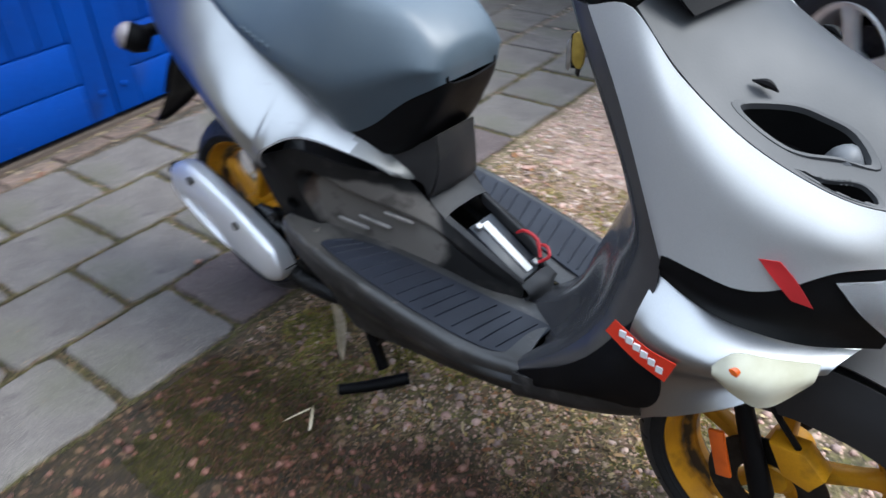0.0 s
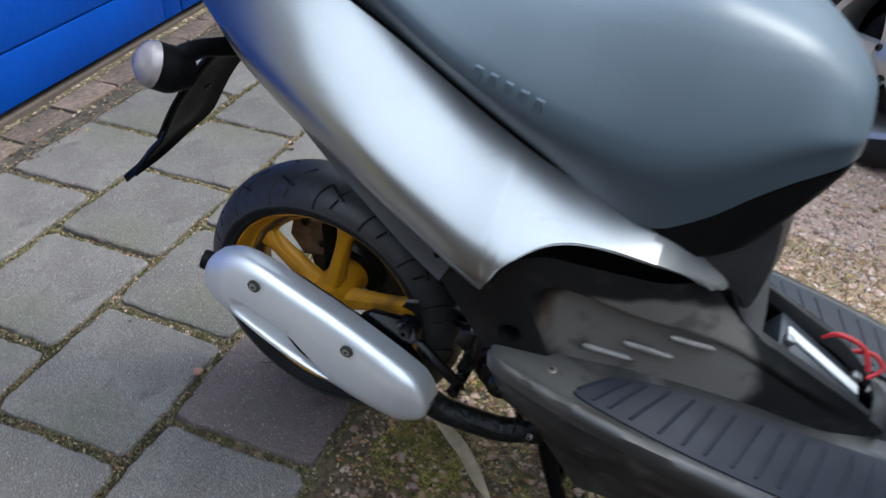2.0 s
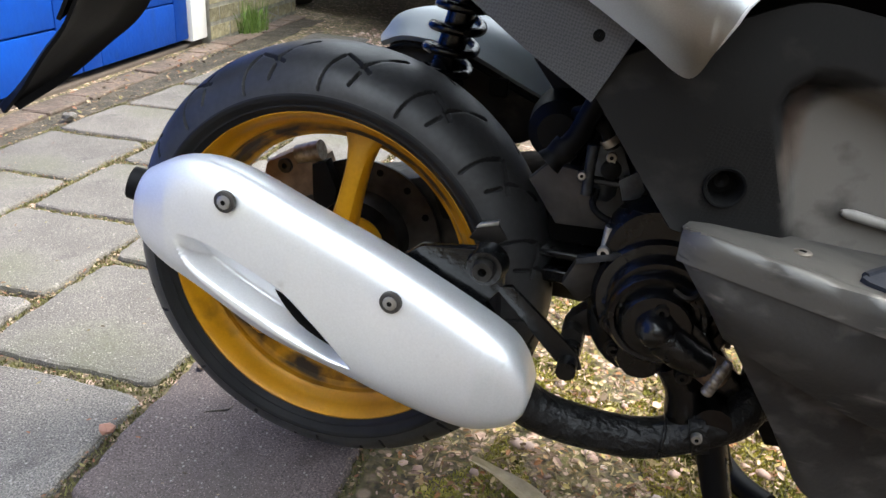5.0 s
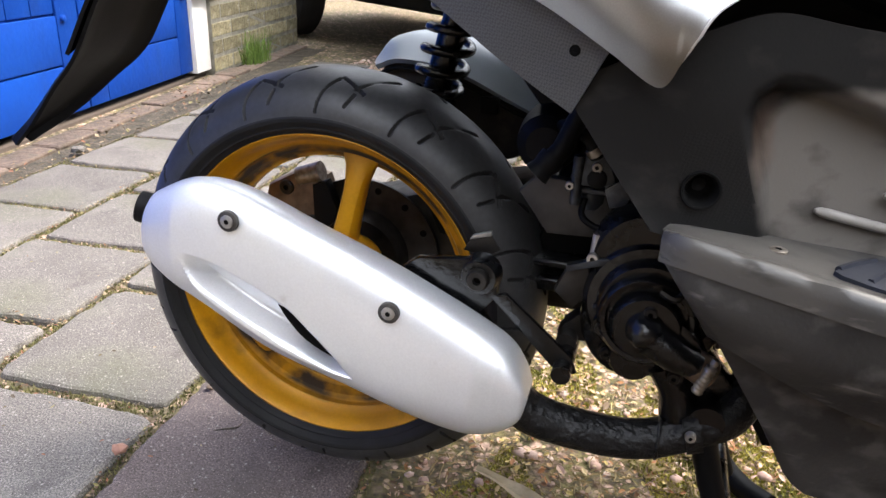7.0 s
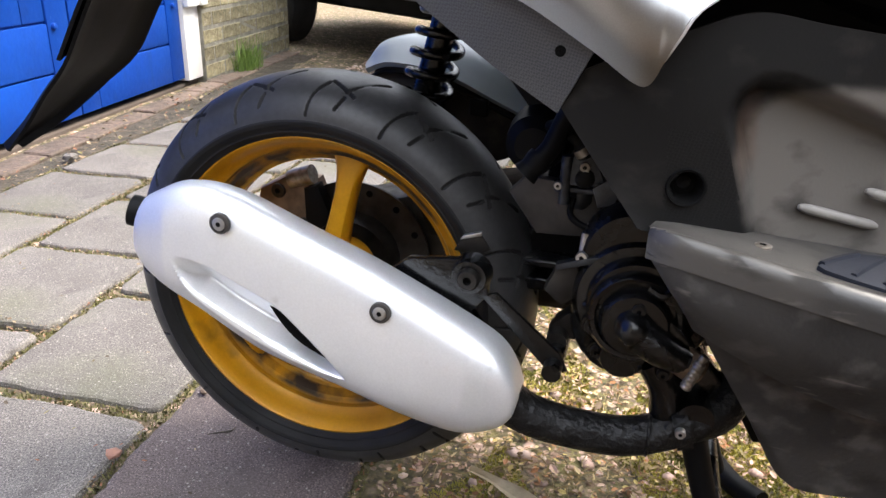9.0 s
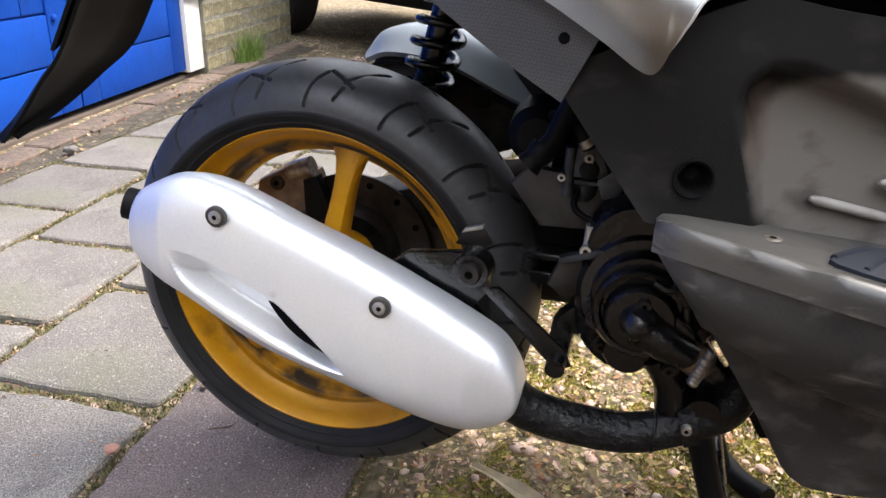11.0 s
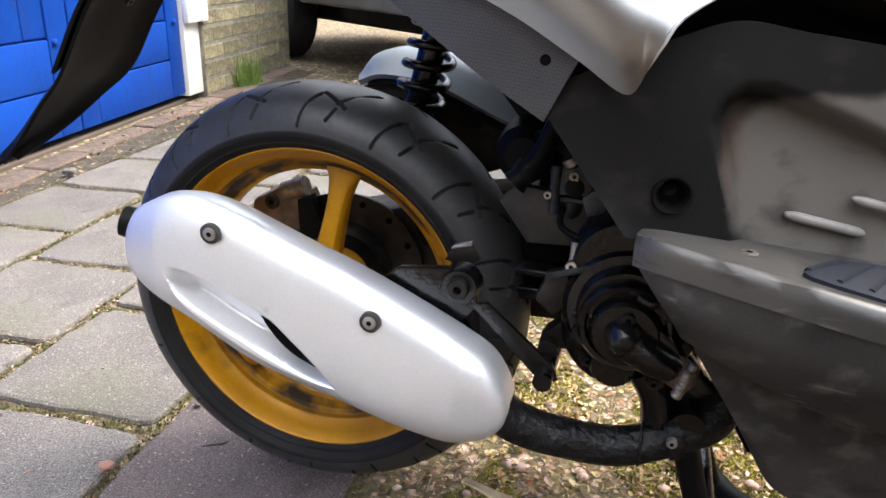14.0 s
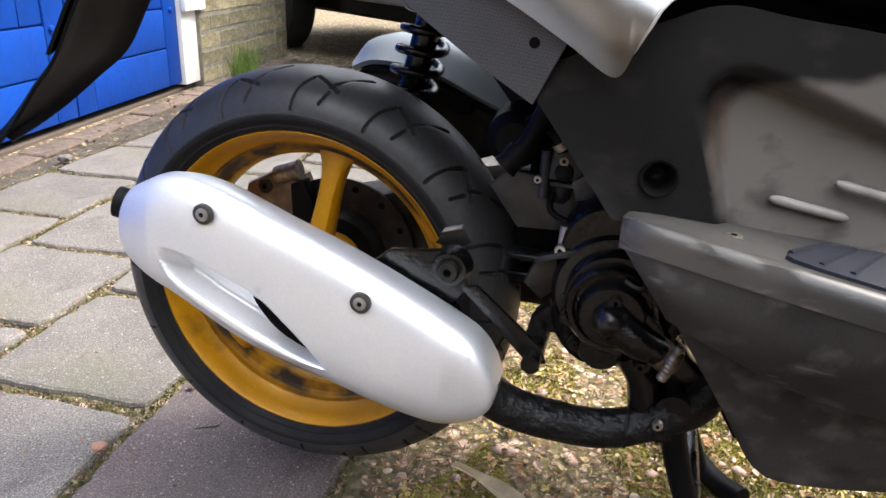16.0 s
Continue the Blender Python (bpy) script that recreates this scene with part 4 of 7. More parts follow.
part("water_outlet", tube([(0.344, -0.124, 0.308), (0.364, -0.126, 0.297), (0.384, -0.122, 0.288)], [0.017, 0.0155, 0.013], 18, 10), GLOSSBLK, engine)
part("hose_stub", tube([(0.379, -0.122, 0.290), (0.396, -0.118, 0.279)], [0.0140, 0.0150], 18, 5), BROWNSTEEL, engine)
part("hose_clamp", tube([(0.387, -0.134, 0.268), (0.3985, -0.134, 0.302)], [0.0046, 0.0054] * 7 + [0.0032, 0.0036, 0.0036, 0.0032], 10, 54), BOLTSTEEL, engine, "bright worm-drive hose clamp screw")
for bx, by, bz in ((0.300, -0.106, 0.301), (0.340, -0.122, 0.331), (0.366, -0.112, 0.342), (0.369, -0.106, 0.263), (0.307, -0.088, 0.266)):
    part("bolt_lug", turned([(by + 0.03, 0.0105), (by, 0.0090), (by, 0.0001)], 18, (bx, 0, bz)), GLOSSBLK, engine)
    bolt((bx, by, bz), 0.0058, 0.006, DARKSTEEL, engine, "case_bolt")
part("cable_guide", tube([(0.292, -0.100, 0.318), (0.306, -0.108, 0.322), (0.318, -0.106, 0.318)], 0.004, 8, 12), GLOSSBLK, engine)
part("cable_guide", tube([(0.346, -0.118, 0.350), (0.358, -0.121, 0.346), (0.366, -0.118, 0.352)], 0.004, 8, 12), GLOSSBLK, engine)
bolt((0.285, -0.088, 0.360), 0.0058, 0.008, STEEL, engine, "case_bolt", (-0.1, -1, 0.1))
part("case_stud", tube([(0.285, -0.084, 0.364), (0.286, -0.084, 0.382)], 0.0045, 10, 3), STEEL, engine)
part("drain_bowl", turned([(-0.10, 0.0001), (-0.10, 0.020), (-0.085, 0.026), (-0.05, 0.026)], 26, (0.331, 0, 0.268)), GLOSSBLK, engine)
part("lower_lug", plate([(0.262, 0.278), (0.285, 0.300), (0.300, 0.276), (0.290, 0.262), (0.258, 0.262)], -0.070, -0.045, 0.004), DARKSTEEL, engine)
part("lug_nose", turned([(-0.085, 0.0001), (-0.085, 0.010), (-0.05, 0.011)], 18, (0.268, 0, 0.266)), DARKSTEEL, engine)
cyl = part("cylinder", block((0.375, -0.055, 0.27), (0.475, 0.055, 0.40), 0.012, 2), GLOSSBLK, scooter, "black engine cylinder")
for k in range(5):
    part("cooling_fin", block((0.386 + 0.018 * k, -0.064, 0.275), (0.391 + 0.018 * k, 0.064, 0.395), 0.001, 1), DARKSTEEL, cyl)
part("engine_plate", plate([(0.205, 0.400), (0.222, 0.418), (0.285, 0.412), (0.300, 0.380), (0.290, 0.362), (0.235, 0.360)], -0.045, -0.030, 0.003), GREYBOX, scooter, "dull grey inner engine plate")
part("engine_mount_bar", block((0.215, -0.03, 0.292), (0.30, 0.0, 0.306), 0.002, 1), GLOSSBLK, scooter)
part("engine_mount_bar", block((0.215, -0.03, 0.318), (0.30, 0.0, 0.326), 0.002, 1), GLOSSBLK, scooter)
part("inner_fender", plate([(0.205, 0.300), (0.232, 0.360), (0.238, 0.430), (0.215, 0.470), (0.19, 0.50), (0.235, 0.50), (0.275, 0.45), (0.285, 0.36), (0.268, 0.30)], 0.0, 0.075, 0.004), BLACKPL, scooter)

# carburettor with its hose
carb = part("carburettor", block((0.252, -0.052, 0.394), (0.284, -0.008, 0.424), 0.006, 2), CARBMETAL, scooter, "small grey cast carburettor")
part("throttle_body", plate([(0.256, 0.402), (0.259, 0.430), (0.270, 0.442), (0.281, 0.430), (0.292, 0.404)], -0.060, -0.020, 0.004), CARBMETAL, carb, "cast grey throttle body")
bolt((0.271, -0.060, 0.422), 0.0048, 0.003, BOLTSTEEL, carb, "carb_screw")
part("float_bowl", turned([(0.376, 0.0001), (0.376, 0.012), (0.384, 0.016), (0.396, 0.016)], 20, (0.268, -0.034, 0), "z"), CARBMETAL, carb)
part("bowl_flange", block((0.244, -0.058, 0.395), (0.290, -0.012, 0.4005), 0.0015, 1), CARBMETAL, carb)
part("slide_tower", turned([(0.42, 0.013), (0.446, 0.013), (0.449, 0.010), (0.449, 0.0001)], 20, (0.270, -0.030, 0), "z"), GLOSSBLK, carb)
part("choke_tube", turned([(0.384, 0.0055), (0.43, 0.0055), (0.432, 0.0001)], 14, (0.254, -0.056, 0), "z"), CARBMETAL, carb)
for bx, bz in ((0.248, 0.402), (0.284, 0.402), (0.272, 0.416)):
    bolt((bx, -0.058, bz), 0.004, 0.005, STEEL, carb, "carb_screw")
part("cap_screw", turned([(0.447, 0.006), (0.456, 0.006), (0.457, 0.0001)], 12, (0.270, -0.030, 0), "z"), BOLTSTEEL, carb)
part("side_cap", turned([(-0.052, 0.009), (-0.062, 0.009), (-0.064, 0.006), (-0.064, 0.0001)], 18, (0.272, 0, 0.411)), BLACKPL, carb)
part("fuel_pipe", tube([(0.262, -0.05, 0.388), (0.262, -0.06, 0.374), (0.280, -0.066, 0.366), (0.30, -0.068, 0.372)], 0.0032, 8, 16), BLACKPL, carb)
part("idle_screw", tube([(0.284, -0.050, 0.404), (0.296, -0.060, 0.400)], 0.0032, 8, 4), BOLTSTEEL, carb)
part("manifold", tube([(0.284, -0.03, 0.41), (0.312, -0.025, 0.405), (0.335, -0.02, 0.385)], [0.015, 0.016, 0.018], 18, 12), BLACKPL, carb)
carb.location = (0.006, 0, 0.014)
part("intake_bellows", turned([(-0.075, 0.0001), (-0.075, 0.018), (-0.066, 0.028), (-0.05, 0.030), (-0.03, 0.032), (-0.01, 0.032)], 30, (0.226, 0.03, 0.446)), BLACKPL, scooter, "black rubber intake boot")
part("vent_hose", tube([(0.264, -0.072, 0.500), (0.254, -0.076, 0.474), (0.246, -0.083, 0.455), (0.234, -0.090, 0.441)], 0.0092, 16, 18), BLACKPL, scooter, "short capped black hose")
part("hose_cap", tube([(0.240, -0.087, 0.448), (0.2375, -0.0885, 0.445), (0.237, -0.089, 0.4445), (0.227, -0.092, 0.433)], [0.0120, 0.0120, 0.0105, 0.0125], 18, 16), BLACKPL, scooter)
part("cable", tube([(0.262, -0.06, 0.50), (0.285, -0.06, 0.46), (0.300, -0.055, 0.43), (0.315, -0.06, 0.40)], 0.004, 8, 16), BLACKPL, scooter)
part("cable", tube([(0.272, -0.05, 0.50), (0.300, -0.05, 0.455), (0.325, -0.05, 0.41), (0.335, -0.07, 0.385)], 0.0035, 8, 16), ALU, scooter)
part("cable", tube([(0.285, -0.07, 0.47), (0.315, -0.075, 0.44), (0.328, -0.078, 0.405)], 0.005, 8, 16), BLACKPL, scooter)

part("cable", tube([(0.300, -0.055, 0.425), (0.318, -0.070, 0.412), (0.330, -0.080, 0.392), (0.352, -0.084, 0.380)], 0.0045, 8, 16), BLACKPL, scooter)
part("wire_loom", tube([(0.248, -0.040, 0.50), (0.285, -0.048, 0.478), (0.315, -0.060, 0.452), (0.345, -0.070, 0.440)], 0.006, 10, 16), BLACKPL, scooter, "black taped wiring loom")
# Added black sheet that closes off the engine bay and stands for its shade.
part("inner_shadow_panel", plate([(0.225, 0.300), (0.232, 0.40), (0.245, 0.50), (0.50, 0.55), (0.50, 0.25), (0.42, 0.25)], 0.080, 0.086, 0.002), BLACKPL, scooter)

part("breather_hose", tube([(0.236, -0.030, 0.462), (0.250, -0.055, 0.470), (0.268, -0.066, 0.462), (0.276, -0.064, 0.446)], 0.0065, 12, 20), BLACKPL, scooter, "black rubber breather hose")
clip_ = part("hose_clip", tube([(0.2715, -0.0655, 0.455), (0.2755, -0.0645, 0.449)], 0.0082, 14, 3), BOLTSTEEL, scooter, "steel hose clip")
part("lever_plate", plate([(0.286, 0.418), (0.300, 0.428), (0.312, 0.420), (0.306, 0.404), (0.292, 0.400)], -0.066, -0.063, 0.001), CARBMETAL, scooter, "small dark throttle lever")
part("gasket_rim", plate([(0.262, 0.352), (0.290, 0.362), (0.338, 0.372), (0.372, 0.366), (0.372, 0.360), (0.336, 0.365), (0.290, 0.355), (0.262, 0.346)], -0.097, -0.086, 0.001), CARBMETAL, scooter, "bare metal gasket edge")
part("case_lug", plate([(0.252, 0.322), (0.262, 0.346), (0.282, 0.350), (0.286, 0.322), (0.270, 0.306)], -0.090, -0.070, 0.003), DARKSTEEL, scooter, "dirty cast engine lug")

# air box and rear shock behind the wheel
def airbox_lid():
    rails = [[(-0.010, 0.205, 0.455), (0.010, 0.21, 0.482), (0.070, 0.21, 0.490), (0.145, 0.20, 0.474), (0.205, 0.18, 0.440)],
             [(-0.014, 0.165, 0.464), (0.010, 0.160, 0.490), (0.068, 0.160, 0.498), (0.150, 0.155, 0.478), (0.208, 0.140, 0.448)],
             [(0.000, 0.116, 0.462), (0.030, 0.112, 0.472), (0.092, 0.110, 0.465), (0.158, 0.110, 0.438), (0.216, 0.110, 0.414)]]
    return patch(rails, 26, 10, 1, 0.006)


AIR_LIFT = 0.013
air = part("air_box", plate([(0.004, 0.462), (0.032, 0.474), (0.092, 0.472), (0.155, 0.450), (0.210, 0.430), (0.206, 0.395), (0.15, 0.366), (0.08, 0.380), (0.03, 0.42)], 0.118, 0.205, 0.006, 44), BOXPL, scooter, "dusty black air filter box under a grey lid")
part("lid", airbox_lid(), AIRLID, air, "grey-blue painted lid")
part("clip", block((0.128, 0.101, 0.424), (0.150, 0.113, 0.444), 0.002, 1, Matrix.Rotation(0.0, 4, "Y")), BLACKPL, air)
part("lid_seam", tube([(0.002, 0.113, 0.457), (0.032, 0.109, 0.467), (0.093, 0.107, 0.460), (0.158, 0.107, 0.433), (0.216, 0.107, 0.409)], 0.003, 8, 30), BLACKPL, air)


air.location = (0, 0, AIR_LIFT)


def coil(a, b, r, turns, wire, steps=150):
    a, b = Vector(a), Vector(b)
    d = b - a
    s = d.orthogonal().normalized()
    u = d.normalized().cross(s)
    return [tuple(a + d * (k / steps) + (s * math.cos(2 * math.pi * turns * k / steps) + u * math.sin(2 * math.pi * turns * k / steps)) * r) for k in range(steps + 1)]


shock = part("rear_shock", tube([(0.072, 0.082, 0.425), (0.128, 0.082, 0.640)], 0.0150, 18, 6), GLOSSBLK, scooter, "black rear shock absorber")
part("coil_spring", tube(coil((0.079, 0.082, 0.450), (0.125, 0.082, 0.630), 0.0255, 8, 0.005), 0.0050, 10, 260), GLOSSBLK, shock, "gloss black coil spring")

# ---- tail bodywork ----
TAIL_U = [(-0.16, -0.055, 0.865), (-0.06, -0.105, 0.862), (0.03, -0.124, 0.846), (0.114, -0.128, 0.811), (0.184, -0.130, 0.774), (0.257, -0.131, 0.732), (0.312, -0.127, 0.698), (0.382, -0.122, 0.661), (0.483, -0.118, 0.625), (0.545, -0.090, 0.585), (0.590, -0.052, 0.536)]
TAIL_L = [(-0.11, -0.065, 0.752), (-0.045, -0.105, 0.718), (0.005, -0.134, 0.690), (0.075, -0.160, 0.657), (0.149, -0.181, 0.628), (0.200, -0.193, 0.604), (0.245, -0.200, 0.583), (0.287, -0.204, 0.5585), (0.320, -0.203, 0.538), (0.331, -0.206, 0.556), (0.339, -0.210, 0.572), (0.351, -0.215, 0.590), (0.390, -0.218, 0.610), (0.437, -0.213, 0.611), (0.512, -0.176, 0.591), (0.565, -0.105, 0.560), (0.588, -0.054, 0.534)]


TAIL_S = [(x, y, z if x <= 0.3205 or x > 0.564 else 0.538 + (x - 0.32) * 0.09) for x, y, z in TAIL_L]   # lower edge without its arch
_u = spline(TAIL_U, 200)
TAIL_UM = [tuple(_u[int(np.argmin(np.abs(_u[:, 0] - max(-0.16, (x if x > 0.1 else 0.1 - (0.1 - x) * 1.24)))))]) for x, y, z in TAIL_L]


BULGE = ((0, 0.14, 0.30, 0.46, 0.62, 0.80, 1.0), (0, 0.015, 0.031, 0.044, 0.050, 0.038, 0.0))

_b = spline([(a, b, 0) for a, b in zip(*BULGE)], 200)
BULGE_FINE = np.interp(np.linspace(0, 1, 41), _b[:, 0], _b[:, 1])


def rail_at(f):
    """A rail between the two tail edges, on one smooth bulging surface that the wheel arch is cut from."""
    out = []
    count = len(TAIL_L)
    for k, (u, l, s) in enumerate(zip(TAIL_UM, TAIL_L, TAIL_S)):
        p = np.array(u) * (1 - f) + np.array(l) * f
        fs = min(1.0, max(0.0, (u[2] - p[2]) / (u[2] - s[2])))
        push = math.sin((0.18 + 0.82 * k / (count - 1)) ** 0.8 * math.pi) ** 0.7 if k < count - 1 else 0
        p[1] = u[1] * (1 - fs) + s[1] * fs - float(np.interp(fs, np.linspace(0, 1, 41), BULGE_FINE)) * push
        out.append(tuple(p))
    return out


for side in (1, -1):
    rails = [rail_at(f) for f in (0, 0.15, 0.30, 0.46, 0.60, 0.73, 0.84, 0.93, 1.0)]
    tail = part("tail_panel", patch(rails, 120, 30, side, 0.004, None, True), SILVER, scooter, "silver painted tail panel", angle=60)
    tail.data.materials.append(DULLSILVER)
    for face in tail.data.polygons:
        face.material_index = 0 if face.center.x + 0.25 * (face.center.z - 0.60) < 0.502 else 1
    seam = []
    for f in np.linspace(0.02, 0.99, 14):
        line_ = even(rail_at(f), 500)
        seam.append(tuple(line_[int(np.argmin(np.abs(line_[:, 0] + 0.25 * (line_[:, 2] - 0.60) - 0.502)))] * (1, side, 1)))
    part("panel_seam", tube(seam, 0.0013, 8, 40), VOIDBLK, tail, "dark seam across the tail panel")
    lip = [tuple(np.array(p) * (1, side, 1) + (0, 0.0005 * side, 0)) for p in rails[-1][8:15]]
    part("panel_lip", tube(lip, [0.0010, 0.0020, 0.0022, 0.0020, 0.0016, 0.0012, 0.0006], 8, 40), SHIELD, scooter, "rubbed bright panel lip")
    strip_lo = [(-0.09, -0.062, 0.735), (0.026, -0.128, 0.662), (0.087, -0.148, 0.620), (0.157, -0.163, 0.574), (0.214, -0.174, 0.537), (0.262, -0.180, 0.509)]
    strip_hi = [(-0.09, -0.060, 0.760), (0.030, -0.136, 0.690), (0.110, -0.160, 0.652), (0.180, -0.176, 0.616), (0.240, -0.187, 0.590), (0.288, -0.194, 0.562)]
    part("tail_trim", patch([strip_hi, [tuple((np.array(a) + np.array(b)) / 2 + np.array((0, -0.003, 0))) for a, b in zip(strip_hi, strip_lo)], strip_lo], 30, 7, side, 0.003), CARBON, scooter, "carbon-patterned dark trim under the tail")
    bolt((0.261, -0.1925 * side, 0.554), 0.0040, 0.0006, VOIDBLK, scooter, "trim_screw", (0, -side, 0))
# Black sheet added behind the arch in place of the shadow between the panels.
part("gap_shade_plate", plate([(0.252, 0.514), (0.270, 0.510), (0.310, 0.548), (0.345, 0.600), (0.310, 0.640), (0.266, 0.575)], -0.160, -0.150, 0.001), VOIDBLK, scooter)
part("tail_underside", patch([[(-0.15, -0.05, 0.73), (0.026, -0.125, 0.66), (0.157, -0.158, 0.573), (0.262, -0.175, 0.51)], [(-0.15, 0, 0.735), (0.03, 0, 0.69), (0.16, 0, 0.62), (0.27, 0, 0.57)], [(-0.15, 0.05, 0.73), (0.026, 0.125, 0.66), (0.157, 0.158, 0.573), (0.262, 0.175, 0.51)]], 20, 10, 1, 0.003), BLACKPL, scooter)
light = part("tail_light", patch([[(-0.175, -0.05, 0.845), (-0.19, 0, 0.85), (-0.175, 0.05, 0.845)], [(-0.135, -0.075, 0.79), (-0.18, 0, 0.785), (-0.135, 0.075, 0.79)], [(-0.085, -0.09, 0.722), (-0.15, 0, 0.72), (-0.085, 0.09, 0.722)]], 20, 10, 1, 0.006), REDLENS, scooter, "red tail light lens")
part("grab_rail", tube([(0.03, -0.10, 0.875), (-0.10, -0.095, 0.895), (-0.19, -0.05, 0.895), (-0.21, 0, 0.895), (-0.19, 0.05, 0.895), (-0.10, 0.095, 0.895), (0.03, 0.10, 0.875)], 0.013, 14, 40), BLACKPL, scooter)

for side in (1, -1):
    stem = part("rear_indicator", tube([(-0.10, -0.055 * side, 0.690), (-0.125, -0.11 * side, 0.700), (-0.135, -0.150 * side, 0.694)], [0.014, 0.012, 0.016], 14, 14), BLACKPL, scooter, "black rear indicator with a cloudy lens")
    bm = tube([(-0.122, -0.135 * side, 0.676), (-0.135, -0.158 * side, 0.688), (-0.144, -0.176 * side, 0.700)], [0.020, 0.031, 0.030], 18, 12)
    part("indicator_housing", bm, BLACKPL, stem)
    part("indicator_lens", tube([(-0.143, -0.175 * side, 0.699), (-0.149, -0.185 * side, 0.705), (-0.153, -0.192 * side, 0.709)], [0.0305, 0.027, 0.010], 20, 8), CLOUDY, stem, "cloudy grey indicator lens")

FLAP = [(-0.120, 0.705), (-0.185, 0.645), (-0.250, 0.570), (-0.300, 0.493), (-0.335, 0.455), (-0.370, 0.414), (-0.400, 0.385)]


def flap_mesh(line_, y0, y1, thick, curl, out=0.0, taper=0.0):
    """A bent sheet along a side profile, from y0 to y1, its two long edges curled towards the wheel."""
    g = []
    for i, (x, _, z) in enumerate(spline([(x, 0, z) for x, z in line_], 40)):
        row = []
        y2 = y0 + (y1 - y0) * (1 - taper * max(0.0, (i / 39 - 0.62) / 0.38) ** 1.7)
        for k in range(9):
            v = k / 8
            c = curl * max(0.0, abs(2 * v - 1) - 0.7) / 0.3
            row.append((x + (c - out) * 0.75, y0 + (y2 - y0) * v, z - (c - out) * 0.66))
        g.append(row)
    bm = grid(g)
    bm.normal_update()
    bmesh.ops.solidify(bm, geom=bm.faces[:], thickness=thick)
    bmesh.ops.recalc_face_normals(bm, faces=bm.faces[:])
    return bm


flap = part("mudguard", flap_mesh(FLAP, -0.036, 0.092, 0.004, 0.010, 0.0, 0.85), BLACKPL, scooter, "long black plastic rear mudguard flap")
part("plate_holder", flap_mesh(FLAP[:4], -0.042, 0.096, 0.004, 0.008, 0.003), BLACKPL, flap, "dark grey plastic plate holder behind the flap")
bolt((-0.245, 0.030, 0.566), 0.006, 0.004, DARKSTEEL, flap, "flap_screw", (0.75, 0, -0.66))

# ---- seat ----
def seat_section(x, zb, yb, zs, ys, zt, yt):
    return [(x, -yb, zb), (x, -ys, (zb + zs) / 2 + 0.01), (x, -ys * 1.04, zs), (x, -yt, zt - 0.012), (x, -yt * 0.45, zt), (x, 0, zt + 0.002), (x, yt * 0.45, zt), (x, yt, zt - 0.012), (x, ys * 1.04, zs), (x, ys, (zb + zs) / 2 + 0.01), (x, yb, zb)]


secs = [(-0.16, 0.868, 0.05, 0.895, 0.06, 0.912, 0.045), (-0.06, 0.864, 0.10, 0.905, 0.115, 0.935, 0.085), (0.05, 0.842, 0.118, 0.90, 0.140, 0.935, 0.10), (0.15, 0.795, 0.122, 0.855, 0.152, 0.905, 0.11),
        (0.25, 0.738, 0.125, 0.80, 0.163, 0.878, 0.115), (0.36, 0.674, 0.120, 0.765, 0.170, 0.868, 0.118), (0.47, 0.627, 0.128, 0.742, 0.160, 0.876, 0.112), (0.53, 0.645, 0.118, 0.748, 0.143, 0.866, 0.104), (0.58, 0.684, 0.106, 0.757, 0.124, 0.850, 0.094),
        (0.612, 0.707, 0.098, 0.762, 0.110, 0.832, 0.084), (0.636, 0.720, 0.090, 0.762, 0.100, 0.813, 0.078), (0.652, 0.729, 0.082, 0.758, 0.090, 0.797, 0.068), (0.661, 0.734, 0.068, 0.755, 0.074, 0.784, 0.055)]
g = np.array([spline(seat_section(*s), 34) for s in secs])
g = np.array([spline(g[:, j], 56) for j in range(g.shape[1])]).transpose(1, 0, 2)
bm = grid(g)
bm.faces.new([v for v in bm.verts if False] or [bm.verts.new(p) for p in g[0][::-1]])
bm.faces.new([bm.verts.new(p) for p in g[-1]])
bmesh.ops.remove_doubles(bm, verts=bm.verts[:], dist=1e-5)
bmesh.ops.recalc_face_normals(bm, faces=bm.faces[:])
seat = part("seat", bm, SEAT, scooter, "slate grey vinyl saddle", angle=70)
UNDER = ((0.10, 0.82, 0.12, 0.02), (0.25, 0.738, 0.124, 0.03), (0.36, 0.674, 0.119, 0.04), (0.47, 0.628, 0.120, 0.045), (0.53, 0.646, 0.113, 0.065), (0.58, 0.685, 0.100, 0.080), (0.612, 0.710, 0.090, 0.066), (0.636, 0.727, 0.081, 0.044), (0.652, 0.737, 0.073, 0.026), (0.660, 0.742, 0.060, 0.012))
under = [[(x, -y, z + 0.002) for x, z, y, d in UNDER], [(x, -y * 0.97, z - d * 0.45) for x, z, y, d in UNDER], [(x, -y * 0.80, z - d) for x, z, y, d in UNDER], [(x, 0, z - d - 0.004) for x, z, y, d in UNDER],
         [(x, y * 0.80, z - d) for x, z, y, d in UNDER], [(x, y * 0.97, z - d * 0.45) for x, z, y, d in UNDER], [(x, y, z + 0.002) for x, z, y, d in UNDER]]
part("seat_base", patch(under, 36, 22, 1, 0.004, None, True), BLACKPL, seat, "black plastic seat base")
for side in (1, -1):
    part("seat_piping", tube([(0.08, -0.135 * side, 0.905), (0.15, -0.150 * side, 0.862), (0.22, -0.148 * side, 0.835), (0.27, -0.12 * side, 0.868)], 0.003, 8, 24), SEAT, seat)
